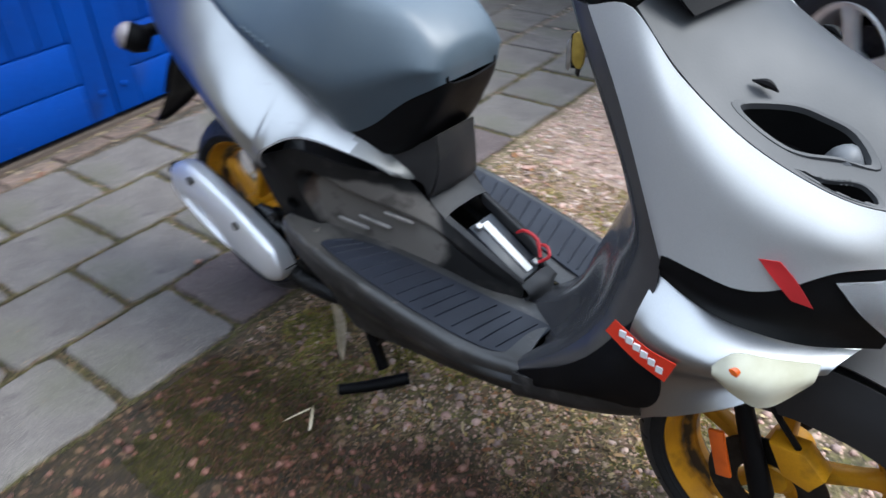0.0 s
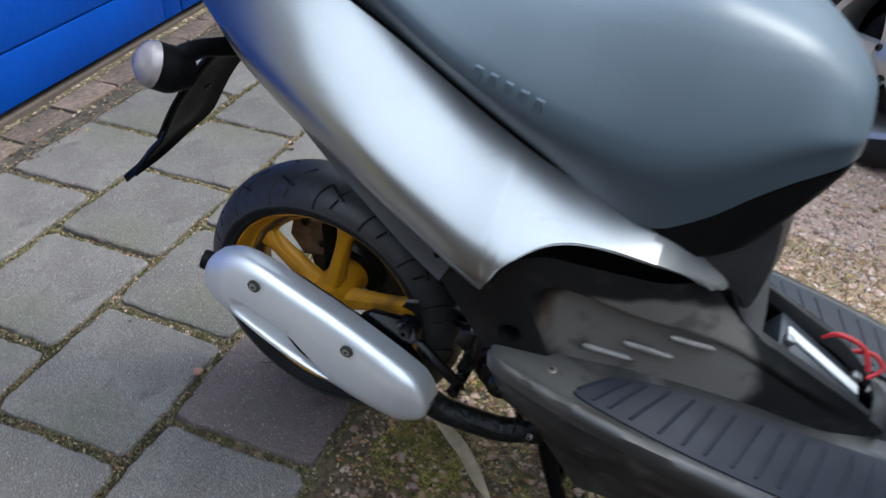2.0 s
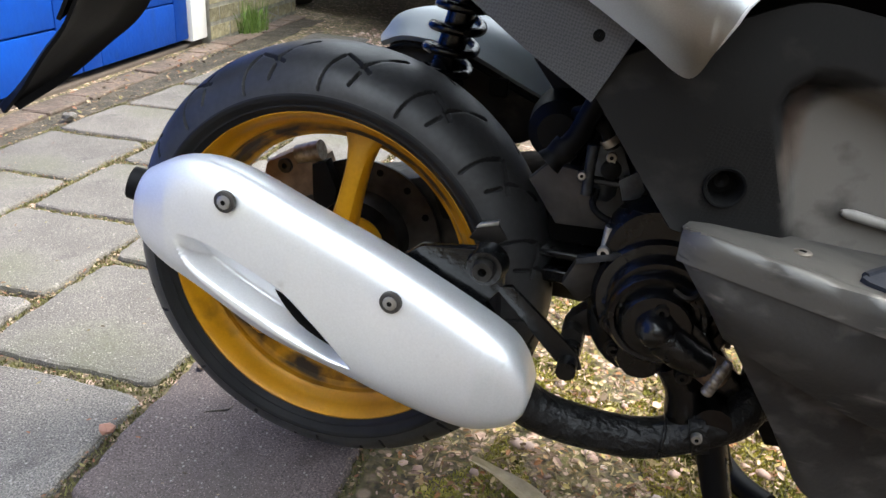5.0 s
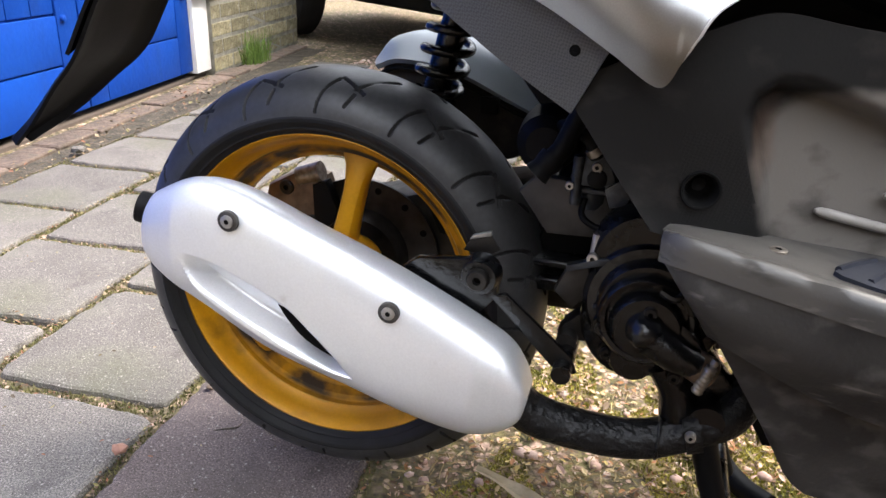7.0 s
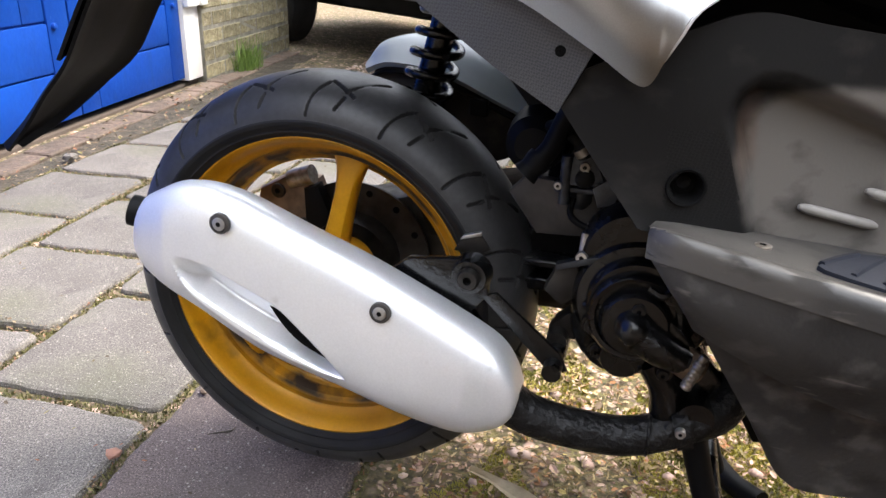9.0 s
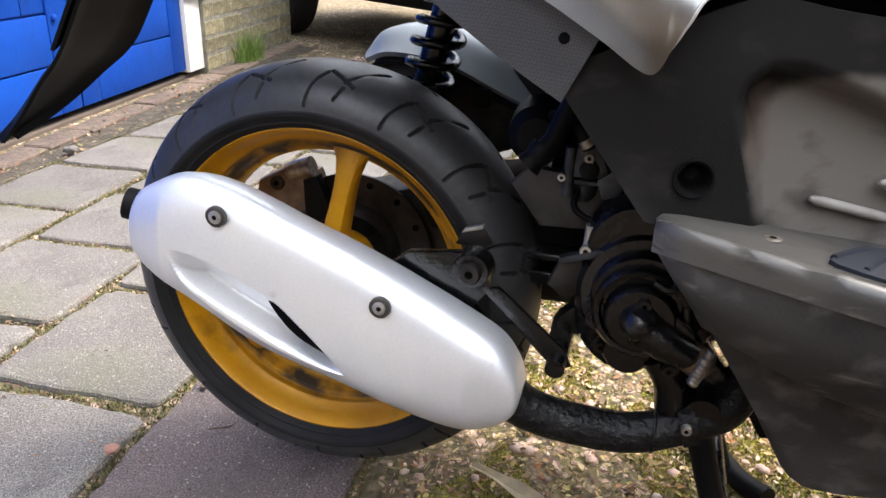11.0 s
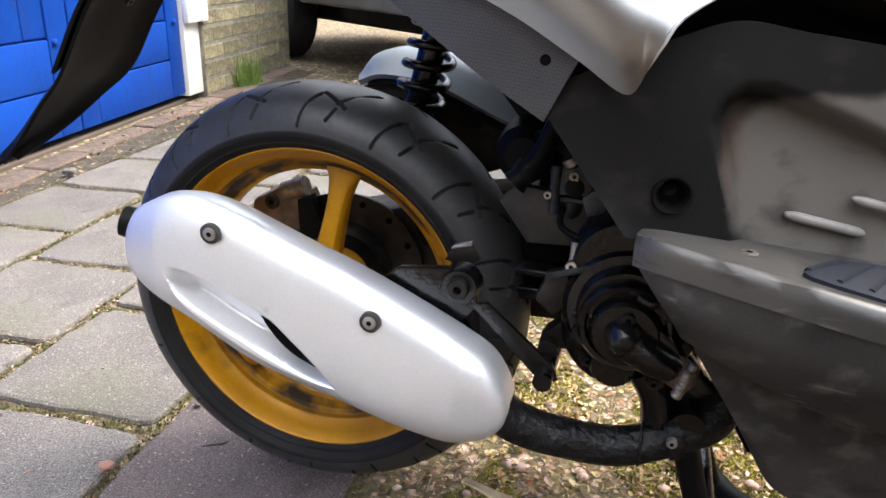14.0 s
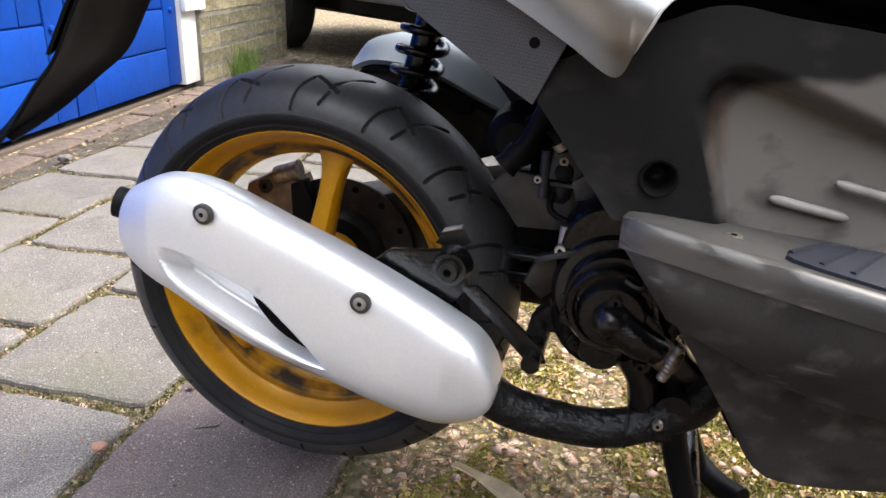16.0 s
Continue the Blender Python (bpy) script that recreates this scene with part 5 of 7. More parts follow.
for k in range(5):   # a row of unreadable raised letters pressed into the vinyl
    x = 0.288 + 0.017 * k
    part("raised_mark", block((-0.005, -0.0018, -0.008), (0.005, 0.0018, 0.008), 0.0012, 1, Matrix.Translation((x, -0.1735 - 0.0012 * k, 0.782 - 0.0045 * k)) @ Matrix.Rotation(0.25, 4, "Y") @ Matrix.Rotation(0.05, 4, "X")), SEAT, seat)

# ---- centre bodywork, floor and skirts ----
PANEL_T = [(0.252, -0.178, 0.528), (0.300, -0.186, 0.552), (0.345, -0.186, 0.572), (0.386, -0.177, 0.585), (0.436, -0.162, 0.578), (0.513, -0.137, 0.566), (0.565, -0.084, 0.545), (0.605, -0.062, 0.495), (0.654, -0.060, 0.462), (0.737, -0.056, 0.424), (0.800, -0.036, 0.378)]
PANEL_M = [(0.275, -0.180, 0.498), (0.312, -0.184, 0.505), (0.350, -0.183, 0.510), (0.390, -0.174, 0.508), (0.440, -0.158, 0.500), (0.505, -0.136, 0.488), (0.560, -0.112, 0.468), (0.605, -0.095, 0.446), (0.660, -0.080, 0.424), (0.740, -0.066, 0.394), (0.801, -0.040, 0.364)]
PANEL_B = [(0.328, -0.183, 0.427), (0.345, -0.178, 0.422), (0.370, -0.171, 0.418), (0.400, -0.160, 0.412), (0.445, -0.146, 0.403), (0.500, -0.128, 0.394), (0.550, -0.114, 0.385), (0.600, -0.102, 0.376), (0.660, -0.089, 0.366), (0.740, -0.076, 0.352), (0.803, -0.045, 0.340)]


RECESS_X, RECESS_Z = (0.374, 0.382, 0.396, 0.416, 0.440, 0.466, 0.492, 0.560, 0.650, 0.740, 0.80), (0.512, 0.536, 0.547, 0.547, 0.539, 0.529, 0.518, 0.490, 0.447, 0.408, 0.378)


def panel_dent(u, v, p):
    """The long hollow in the side panel: deepest under its upper border, running out towards the footboard."""
    top = np.interp(p[0], RECESS_X, RECESS_Z)
    left = np.interp(p[2], (0.43, 0.462, 0.518), (0.402, 0.395, 0.375))
    a, b = min(1.0, max(0.0, (top - p[2]) / 0.017)), min(1.0, max(0.0, (p[0] - left) / 0.012))
    a, b = a * a * (3 - 2 * a), b * b * (3 - 2 * b)
    low = 0.432 - (p[0] - 0.33) * 0.17
    run = min(1.0, max(0.0, (p[2] - low) / max(0.02, top - low)))
    return np.array((0, 0.031 * a * b * (0.32 + 0.68 * run) * min(1.0, max(0.0, (0.80 - p[0]) / 0.25)), 0))


for side in (1, -1):
    bm = patch([PANEL_T, PANEL_M, PANEL_B], 220, 84, side, 0.003, panel_dent)
    bmesh.ops.delete(bm, geom=[f for f in bm.faces if (f.calc_center_median().x - 0.359) ** 2 + (f.calc_center_median().z - 0.462) ** 2 < 0.0118 ** 2], context="FACES")
    sp = part("side_panel", bm, PANELPL, scooter, "charcoal plastic side panel, dusty and scuffed", angle=55)
    cup = part("screw_recess", turned([(0.0008, 0.0148), (-0.0002, 0.0140), (0.0002, 0.0126), (0.004, 0.0112), (0.018, 0.0100), (0.018, 0.0001)], 30), VOIDBLK, sp)
    part("screw_head", turned([(0.0178, 0.0001), (0.0165, 0.0030), (0.0160, 0.0050), (0.018, 0.0054)], 16), BLACKPL, cup)
    cup.matrix_world = Matrix.Translation((0.359, -0.1828 * side, 0.462)) @ Matrix.Rotation(radians(6) if side > 0 else math.pi - radians(6), 4, "Z")
    sp.data.materials.append(GRIPPL)
    for face in sp.data.polygons:
        x, z = face.center.x, face.center.z
        if 0.436 < z < 0.505 and 0.343 - 0.1 * (z - 0.47) < x < np.interp(z, (0.43, 0.462, 0.518), (0.402, 0.395, 0.375)):
            face.material_index = 1
    for a, b in (((0.443, -0.1440, 0.4455), (0.505, -0.1238, 0.4300)), ((0.489, -0.1310, 0.4590), (0.551, -0.1110, 0.4420)), ((0.540, -0.1150, 0.476), (0.594, -0.0945, 0.460))):
        a, b = Vector(a), Vector(b)
        line_ = [tuple((a + (b - a) * q) * 1) for q in (0, 0.06, 0.5, 0.94, 1)]
        part("rib", tube([(x, y * side, z) for x, y, z in line_], [0.001, 0.0036] + [0.0040] * 9 + [0.0036, 0.001], 12, 40), WORN, sp, "rubbed bright raised rib")

FLOOR_I = [(0.338, -0.158, 0.430), (0.350, -0.156, 0.429), (0.445, -0.125, 0.413), (0.550, -0.093, 0.395), (0.660, -0.067, 0.376), (0.765, -0.048, 0.358), (0.815, -0.040, 0.349), (0.87, -0.035, 0.342)]
FLOOR_O = [(0.340, -0.190, 0.424), (0.362, -0.207, 0.426), (0.460, -0.224, 0.412), (0.585, -0.229, 0.390), (0.705, -0.224, 0.369), (0.790, -0.217, 0.354), (0.850, -0.203, 0.346), (0.905, -0.196, 0.352)]


def mix(a, b, f, dz=0.0):
    return [tuple(np.array(p) * (1 - f) + np.array(q) * f + np.array((0, 0, dz))) for p, q in zip(a, b)]


for side in (1, -1):
    rails = [FLOOR_I, mix(FLOOR_I, FLOOR_O, 0.15, 0.001), mix(FLOOR_I, FLOOR_O, 0.5, 0.002), mix(FLOOR_I, FLOOR_O, 0.82, 0.001), mix(FLOOR_I, FLOOR_O, 0.95, 0.003), FLOOR_O, mix(FLOOR_O, FLOOR_O, 0, -0.016)]
    fb = part("footboard", patch(rails, 60, 26, side, 0.004), FOOTPL, scooter, "dusty grey plastic footboard", angle=60)
    bolt((0.418, -0.181 * side, 0.4232), 0.0065, 0.0022, BOLTSTEEL, fb, "footboard_screw", (0, 0, 1))
    mat_i = [(0.475, -0.166, 0.4105), (0.500, -0.146, 0.4065), (0.575, -0.122, 0.394), (0.74, -0.094, 0.3645), (0.845, -0.075, 0.347), (0.885, -0.072, 0.341)]
    mat_o = [(0.452, -0.199, 0.4135), (0.470, -0.207, 0.410), (0.58, -0.213, 0.391), (0.72, -0.207, 0.3665), (0.835, -0.188, 0.347), (0.885, -0.150, 0.342)]
    part("floor_mat", patch([mix(mat_i, mat_i, 0, 0.004), mix(mat_i, mat_o, 0.5, 0.005), mix(mat_o, mat_o, 0, 0.004)], 40, 10, side, 0.004), MAT, fb, "ribbed blue-grey rubber floor mat")
    for k in range(15):
        f = 0.06 + 0.88 * k / 14
        a, b = spline(mat_i, 101)[int(f * 100)], spline(mat_o, 101)[max(0, int(f * 100) - 7)]
        a, b = a * 0.9 + b * 0.1, a * 0.1 + b * 0.9
        part("mat_rib", tube([(a[0], a[1] * side, a[2] + 0.0075), ((a[0] + b[0]) / 2, (a[1] + b[1]) / 2 * side, (a[2] + b[2]) / 2 + 0.0085), (b[0], b[1] * side, b[2] + 0.0075)], 0.0028, 6, 6), MAT, fb)
    lip = [(x, y * side, z + 0.0005) for x, y, z in FLOOR_O[1:]]
    part("rim_lip", tube(lip, [0.0015, 0.0026, 0.0028, 0.0028, 0.0026, 0.002], 8, 60), WORN, fb, "thin pale footboard edge")
    sk_u = mix(FLOOR_O, FLOOR_O, 0, -0.014)
    sk_u[0] = (0.339, -0.192, 0.415)
    fold = [(0.378, -0.199, 0.368), (0.392, -0.201, 0.354), (0.483, -0.206, 0.318), (0.585, -0.208, 0.305), (0.70, -0.205, 0.300), (0.79, -0.203, 0.302), (0.86, -0.203, 0.315), (0.93, -0.206, 0.340)]
    mid = mix(sk_u, fold, 0.5)
    mid = [(x, y - 0.006, z) for x, y, z in mid]
    part("upper_skirt", patch([sk_u, mid, fold], 44, 10, side, 0.003), SKIRT, scooter, "scuffed black plastic side skirt", angle=60)
    low_t = [(x + (0.004 if i == 0 else 0), y + 0.012, z + 0.006) for i, (x, y, z) in enumerate(fold)]
    low_b = [(0.462, -0.166, 0.230), (0.482, -0.166, 0.212), (0.530, -0.167, 0.214), (0.60, -0.166, 0.225), (0.70, -0.165, 0.236), (0.80, -0.166, 0.252), (0.90, -0.168, 0.278), (1.00, -0.172, 0.318)]
    low_m = mix(low_t, low_b, 0.5)
    part("lower_skirt", patch([low_t, low_m, low_b], 44, 10, side, 0.003), SKIRT, scooter, "matt black lower skirt", angle=60)
part("scratch", tube([(0.555, -0.2115, 0.322), (0.60, -0.2115, 0.3195), (0.66, -0.2105, 0.316)], 0.0005, 5, 8), WORN, scooter, "thin pale scratch on the skirt")
belly = [[(0.47, -0.165, 0.222), (0.60, -0.164, 0.224), (0.80, -0.164, 0.252), (1.00, -0.17, 0.318)], [(0.47, 0, 0.215), (0.60, 0, 0.215), (0.80, 0, 0.245), (1.00, 0, 0.31)], [(0.47, 0.165, 0.222), (0.60, 0.164, 0.224), (0.80, 0.164, 0.252), (1.00, 0.17, 0.318)]]
part("belly_pan", patch(belly, 20, 10, 1, 0.003), BLACKPL, scooter)

# tunnel top with the open battery well
tun = part("tunnel_cover", patch([[(0.585, -0.062, 0.540), (0.585, -0.03, 0.552), (0.585, 0.03, 0.552), (0.585, 0.062, 0.540)], [(0.612, -0.062, 0.492), (0.612, -0.03, 0.500), (0.612, 0.03, 0.500), (0.612, 0.062, 0.492)], [(0.640, -0.061, 0.470), (0.640, -0.03, 0.476), (0.640, 0.03, 0.476), (0.640, 0.061, 0.470)]], 18, 12, 1, 0.003), DARKPL, scooter, "dark plastic cover between seat and battery well")
part("seat_fairing", patch([[(0.49, -0.112, 0.618), (0.55, -0.085, 0.600), (0.595, -0.062, 0.610), (0.618, -0.05, 0.625)], [(0.515, -0.108, 0.588), (0.565, -0.082, 0.572), (0.602, -0.064, 0.566), (0.622, -0.05, 0.570)], [(0.565, -0.084, 0.548), (0.590, -0.068, 0.536), (0.602, -0.063, 0.525), (0.612, -0.062, 0.512)]], 24, 12, 1, 0.003), DARKPL, scooter)
part("seat_fairing", patch([[(0.49, -0.112, 0.618), (0.55, -0.085, 0.600), (0.595, -0.062, 0.610), (0.618, -0.05, 0.625)], [(0.515, -0.108, 0.588), (0.565, -0.082, 0.572), (0.602, -0.064, 0.566), (0.622, -0.05, 0.570)], [(0.565, -0.084, 0.548), (0.590, -0.068, 0.536), (0.602, -0.063, 0.525), (0.612, -0.062, 0.512)]], 24, 12, -1, 0.003), DARKPL, scooter)
part("seat_fairing_front", patch([[(0.618, -0.05, 0.625), (0.628, 0, 0.632), (0.618, 0.05, 0.625)], [(0.622, -0.05, 0.57), (0.632, 0, 0.57), (0.622, 0.05, 0.57)], [(0.612, -0.062, 0.512), (0.622, 0, 0.515), (0.612, 0.062, 0.512)], [(0.588, -0.062, 0.54), (0.592, 0, 0.55), (0.588, 0.062, 0.54)]], 16, 16, 1, 0.003), DARKPL, scooter)
for side in (1, -1):
    part("well_edge", patch([[(0.640, -0.061, 0.470), (0.70, -0.058, 0.442), (0.76, -0.055, 0.413), (0.80, -0.036, 0.380)], [(0.640, -0.050, 0.475), (0.70, -0.047, 0.446), (0.76, -0.044, 0.416), (0.80, -0.030, 0.382)], [(0.640, -0.047, 0.455), (0.70, -0.044, 0.425), (0.76, -0.041, 0.395), (0.795, -0.030, 0.370)]], 22, 8, side, 0.002), DARKPL, tun)
part("well_front", patch([[(0.796, -0.040, 0.378), (0.800, 0, 0.384), (0.796, 0.040, 0.378)], [(0.815, -0.042, 0.366), (0.822, 0, 0.376), (0.815, 0.042, 0.366)], [(0.800, -0.046, 0.348), (0.835, 0, 0.350), (0.800, 0.046, 0.348)]], 16, 10, 1, 0.003), DARKPL, tun)
part("well_floor", block((0.62, -0.05, 0.325), (0.80, 0.05, 0.335), 0.002, 1), BLACKPL, tun)

part("helmet_box", block((0.28, -0.085, 0.48), (0.575, 0.085, 0.625), 0.02, 2), BLACKPL, scooter)
battery_tilt = Matrix.Translation((0.722, 0.008, 0.400)) @ Matrix.Rotation(radians(31), 4, "Y")
battery = part("battery", block((-0.070, -0.034, -0.065), (0.070, 0.034, 0.012), 0.004, 2, battery_tilt), BATTERY, None)
tagged(battery, "dark scooter battery with a white strip, in the open well", "battery")
part("cap_strip", block((-0.060, -0.010, 0.0125), (0.062, 0.008, 0.0165), 0.0015, 2, battery_tilt), WHITE, battery, "white cap strip")
part("battery_label", block((-0.050, -0.0345, -0.045), (0.045, -0.0355, -0.006), 0.0, 1, battery_tilt), BATTERY, battery)
part("terminal", block((0.050, 0.014, 0.012), (0.064, 0.028, 0.022), 0.002, 1, battery_tilt), STEEL, battery)
part("terminal", block((-0.066, -0.028, 0.012), (-0.052, -0.014, 0.022), 0.002, 1, battery_tilt), STEEL, battery)
part("battery_cable", tube([(0.790, 0.028, 0.400), (0.775, 0.040, 0.425), (0.745, 0.044, 0.432), (0.725, 0.046, 0.420)], 0.0035, 8, 20), WIRERED, battery, "red battery cable")
part("battery_cable", tube([(0.790, 0.022, 0.392), (0.805, 0.034, 0.405), (0.790, 0.046, 0.415), (0.760, 0.05, 0.405)], 0.0032, 8, 20), WIRERED, battery)

# ---- leg shield and front ----
CENTRE = [(0.790, 0.342), (0.845, 0.385), (0.888, 0.440), (0.918, 0.520), (0.952, 0.600), (0.982, 0.668), (0.974, 0.724), (0.947, 0.800), (0.920, 0.870), (0.905, 0.930)]
EDGE = [(0.890, 0.332), (0.950, 0.382), (1.020, 0.448), (1.080, 0.524), (1.106, 0.590), (1.110, 0.655), (1.085, 0.722), (1.045, 0.794), (1.000, 0.865), (0.962, 0.925)]
edge_y = [0.196, 0.206, 0.215, 0.208, 0.202, 0.198, 0.19, 0.18, 0.168, 0.155]
rails = []
for f, bulge in ((-1, 0), (-0.94, 0.024), (-0.78, 0.022), (-0.45, 0.000), (-0.2, -0.012), (0, -0.016), (0.2, -0.012), (0.45, 0.000), (0.78, 0.022), (0.94, 0.024), (1, 0)):
    row = []
    for k, (c, e, ey) in enumerate(zip(CENTRE, EDGE, edge_y)):
        wide = min(1.0, max(0.0, (abs(f) - 0.10) / 0.42))
        wide = wide * wide * (3 - 2 * wide)
        t = min(1.0, k / 4)
        w = wide * (1 - t) + abs(f) ** 1.6 * t
        row.append((c[0] * (1 - w) + e[0] * w - bulge, ey * f, c[1] * (1 - w) + e[1] * w))
    rails.append(row)
part("leg_shield", patch(rails, 50, 44, 1, 0.003), LEGPL, scooter, "charcoal inner leg shield", angle=60)

for side in (1, -1):
    rear = [(x + 0.002, -(y + 0.001), z) for (x, z), y in zip(EDGE[5:], edge_y[5:])][::-1]
    ridge = [(1.020, -0.160, 0.932), (1.085, -0.168, 0.874), (1.160, -0.166, 0.820), (1.228, -0.158, 0.786), (1.290, -0.142, 0.764), (1.350, -0.105, 0.752)]
    bottom = [(1.117, -0.202, 0.664), (1.162, -0.206, 0.661), (1.205, -0.202, 0.655), (1.245, -0.190, 0.664), (1.300, -0.165, 0.699), (1.360, -0.115, 0.700)]
    rear_r = [tuple(p) for p in spline(rear, 6)]
    mid1 = [(a[0] * 0.5 + b[0] * 0.5, min(a[1], b[1]) - 0.016, a[2] * 0.5 + b[2] * 0.5) for a, b in zip(ridge, bottom)]
    mid1[0] = (1.045, -0.188, 0.80)
    part("front_panel", patch([[rear_r[0], *ridge[0:]], [rear_r[2], (1.075, -0.188, 0.835), (1.13, -0.196, 0.795), (1.19, -0.196, 0.76), (1.245, -0.186, 0.742), (1.295, -0.166, 0.732), (1.352, -0.115, 0.727)], [rear_r[5], *bottom]], 40, 14, side, 0.003), FRONT_SILVER, scooter, "grey-silver front side panel", angle=60)
    # dark band below, with a red flash and the headlight
    band_b = [(1.104, -0.188, 0.628), (1.155, -0.188, 0.606), (1.205, -0.180, 0.590), (1.277, -0.152, 0.577), (1.350, -0.098, 0.572)]
    band_t = [(1.112, -0.198, 0.668), (1.160, -0.201, 0.665), (1.205, -0.197, 0.660), (1.275, -0.174, 0.688), (1.362, -0.110, 0.700)]
    part("front_band", patch([band_t, [(a[0], min(a[1], b[1]) - 0.002, (a[2] + b[2]) / 2) for a, b in zip(band_t, band_b)], band_b], 30, 8, side, 0.003), BLACKPL, scooter, "gloss black band round the headlight")
    flash = [[(1.222, -0.2005, 0.702), (1.244, -0.1985, 0.706)], [(1.242, -0.1985, 0.681), (1.264, -0.1900, 0.682)], [(1.262, -0.1885, 0.656), (1.284, -0.1800, 0.650)]]
    part("red_flash", patch([[(x, y - 0.0015, z) for x, y, z in r] for r in flash], 6, 10, side, 0.001), REDSTRIPE, scooter, "red decal flash")
    low_t = [(1.104, -0.176, 0.628), (1.155, -0.176, 0.605), (1.205, -0.168, 0.588), (1.277, -0.138, 0.573), (1.340, -0.090, 0.570)]
    low_m = [(1.098, -0.228, 0.556), (1.130, -0.235, 0.549), (1.190, -0.232, 0.548), (1.255, -0.203, 0.545), (1.315, -0.145, 0.552)]
    low_b = [(1.110, -0.206, 0.388), (1.135, -0.206, 0.408), (1.170, -0.204, 0.430), (1.236, -0.190, 0.478), (1.305, -0.130, 0.535)]
    part("front_apron", patch([low_t, low_m, [(a[0] * 0.5 + b[0] * 0.5, -0.226 + 0.02 * i, a[2] * 0.5 + b[2] * 0.5) for i, (a, b) in enumerate(zip(low_m, low_b))], low_b], 36, 16, side, 0.003), SILVER, scooter, "silver lower front fairing", angle=60)
    part("apron_lining", patch([[(1.094, -0.216, 0.562), (1.040, -0.221, 0.478), (0.985, -0.216, 0.420), (0.905, -0.203, 0.358)], [(1.120, -0.2415, 0.540), (1.085, -0.240, 0.470), (1.04, -0.229, 0.415), (0.94, -0.210, 0.350)], [(1.150, -0.2425, 0.528), (1.148, -0.238, 0.466), (1.10, -0.226, 0.420), (0.97, -0.208, 0.368)]], 24, 10, side, 0.003), BLACKPL, scooter, "black plastic inset at the shield foot")
    part("front_skirt", patch([[(0.90, -0.205, 0.352), (0.97, -0.210, 0.374), (1.05, -0.222, 0.410), (1.125, -0.228, 0.440)], [(0.90, -0.205, 0.31), (0.98, -0.206, 0.338), (1.06, -0.212, 0.375), (1.12, -0.214, 0.410)], [(0.90, -0.168, 0.278), (1.00, -0.172, 0.318), (1.07, -0.18, 0.352), (1.115, -0.19, 0.384)]], 20, 8, side, 0.003), SKIRT, scooter, "matt black skirt below the shield")
    sb = part("sticker", patch([[(1.078, -0.2335, 0.566), (1.125, -0.2420, 0.552), (1.168, -0.2425, 0.546)], [(1.068, -0.2370, 0.545), (1.116, -0.2450, 0.527), (1.158, -0.2455, 0.514)]], 14, 4, side, 0.0012), RED, scooter, "red sticker with a row of white marks")
    for k in range(6):
        px_ = 1.088 + 0.0112 * k
        pz_ = 0.5555 - 0.0030 * k - 0.0004 * k * k
        py_ = -0.2400 - 0.0060 * math.sin(min(1, (k + 0.5) / 4.5) * math.pi / 2)
        part("white_mark", block((px_, (py_ - 0.0003) * side, pz_ - 0.007), (px_ + 0.0095, (py_ + 0.0025) * side, pz_ + 0.003), 0.0002, 1) if side > 0 else block((px_, -(py_ + 0.0025), pz_ - 0.007), (px_ + 0.0095, -(py_ - 0.0003), pz_ + 0.003), 0.0002, 1), WHITE, sb)
    lens = [[(1.208, -0.2290, 0.557), (1.225, -0.2240, 0.583), (1.262, -0.1990, 0.577), (1.304, -0.1620, 0.566)], [(1.209, -0.2330, 0.552), (1.234, -0.2330, 0.553), (1.268, -0.2120, 0.548), (1.304, -0.1720, 0.552)], [(1.211, -0.2310, 0.547), (1.240, -0.2190, 0.520), (1.268, -0.2030, 0.509), (1.300, -0.1680, 0.538)]]
    il = part("front_indicator", patch(lens, 20, 12, side, 0.004), LENS, scooter, "cream front indicator lens with an orange bulb")
    part("bulb", turned([(-0.005, 0.0001), (-0.004, 0.006), (0, 0.009), (0.008, 0.008), (0.010, 0.0001)], 16, (1.231, -0.2315 * side, 0.562)), ORANGE, il)
    head = [[(1.296, -0.1620, 0.680), (1.345, -0.130, 0.688), (1.400, -0.06, 0.690)], [(1.322, -0.1460, 0.645), (1.365, -0.122, 0.650), (1.420, -0.06, 0.656)], [(1.352, -0.112, 0.602), (1.380, -0.095, 0.608), (1.415, -0.05, 0.615)]]
    part("headlight", patch([[(x, y - 0.003, z) for x, y, z in r] for r in head], 16, 8, side, 0.003), CLEAR, scooter, "clear headlight lens")
    part("headlight_bowl", patch([[(x - 0.012, y + 0.012, z) for x, y, z in r] for r in head], 12, 8, side, 0.002), ALLOY, scooter)

# dark upper nose between the two side panels, with its two air openings
nose = [[(1.022, -0.155, 0.930), (1.030, 0, 0.955), (1.022, 0.155, 0.930)], [(1.085, -0.164, 0.872), (1.110, 0, 0.918), (1.085, 0.164, 0.872)], [(1.160, -0.162, 0.818), (1.200, 0, 0.870), (1.160, 0.162, 0.818)],
        [(1.228, -0.154, 0.784), (1.290, 0, 0.830), (1.228, 0.154, 0.784)], [(1.290, -0.138, 0.762), (1.365, 0, 0.790), (1.290, 0.138, 0.762)], [(1.352, -0.100, 0.750), (1.420, 0, 0.755), (1.352, 0.100, 0.750)]]
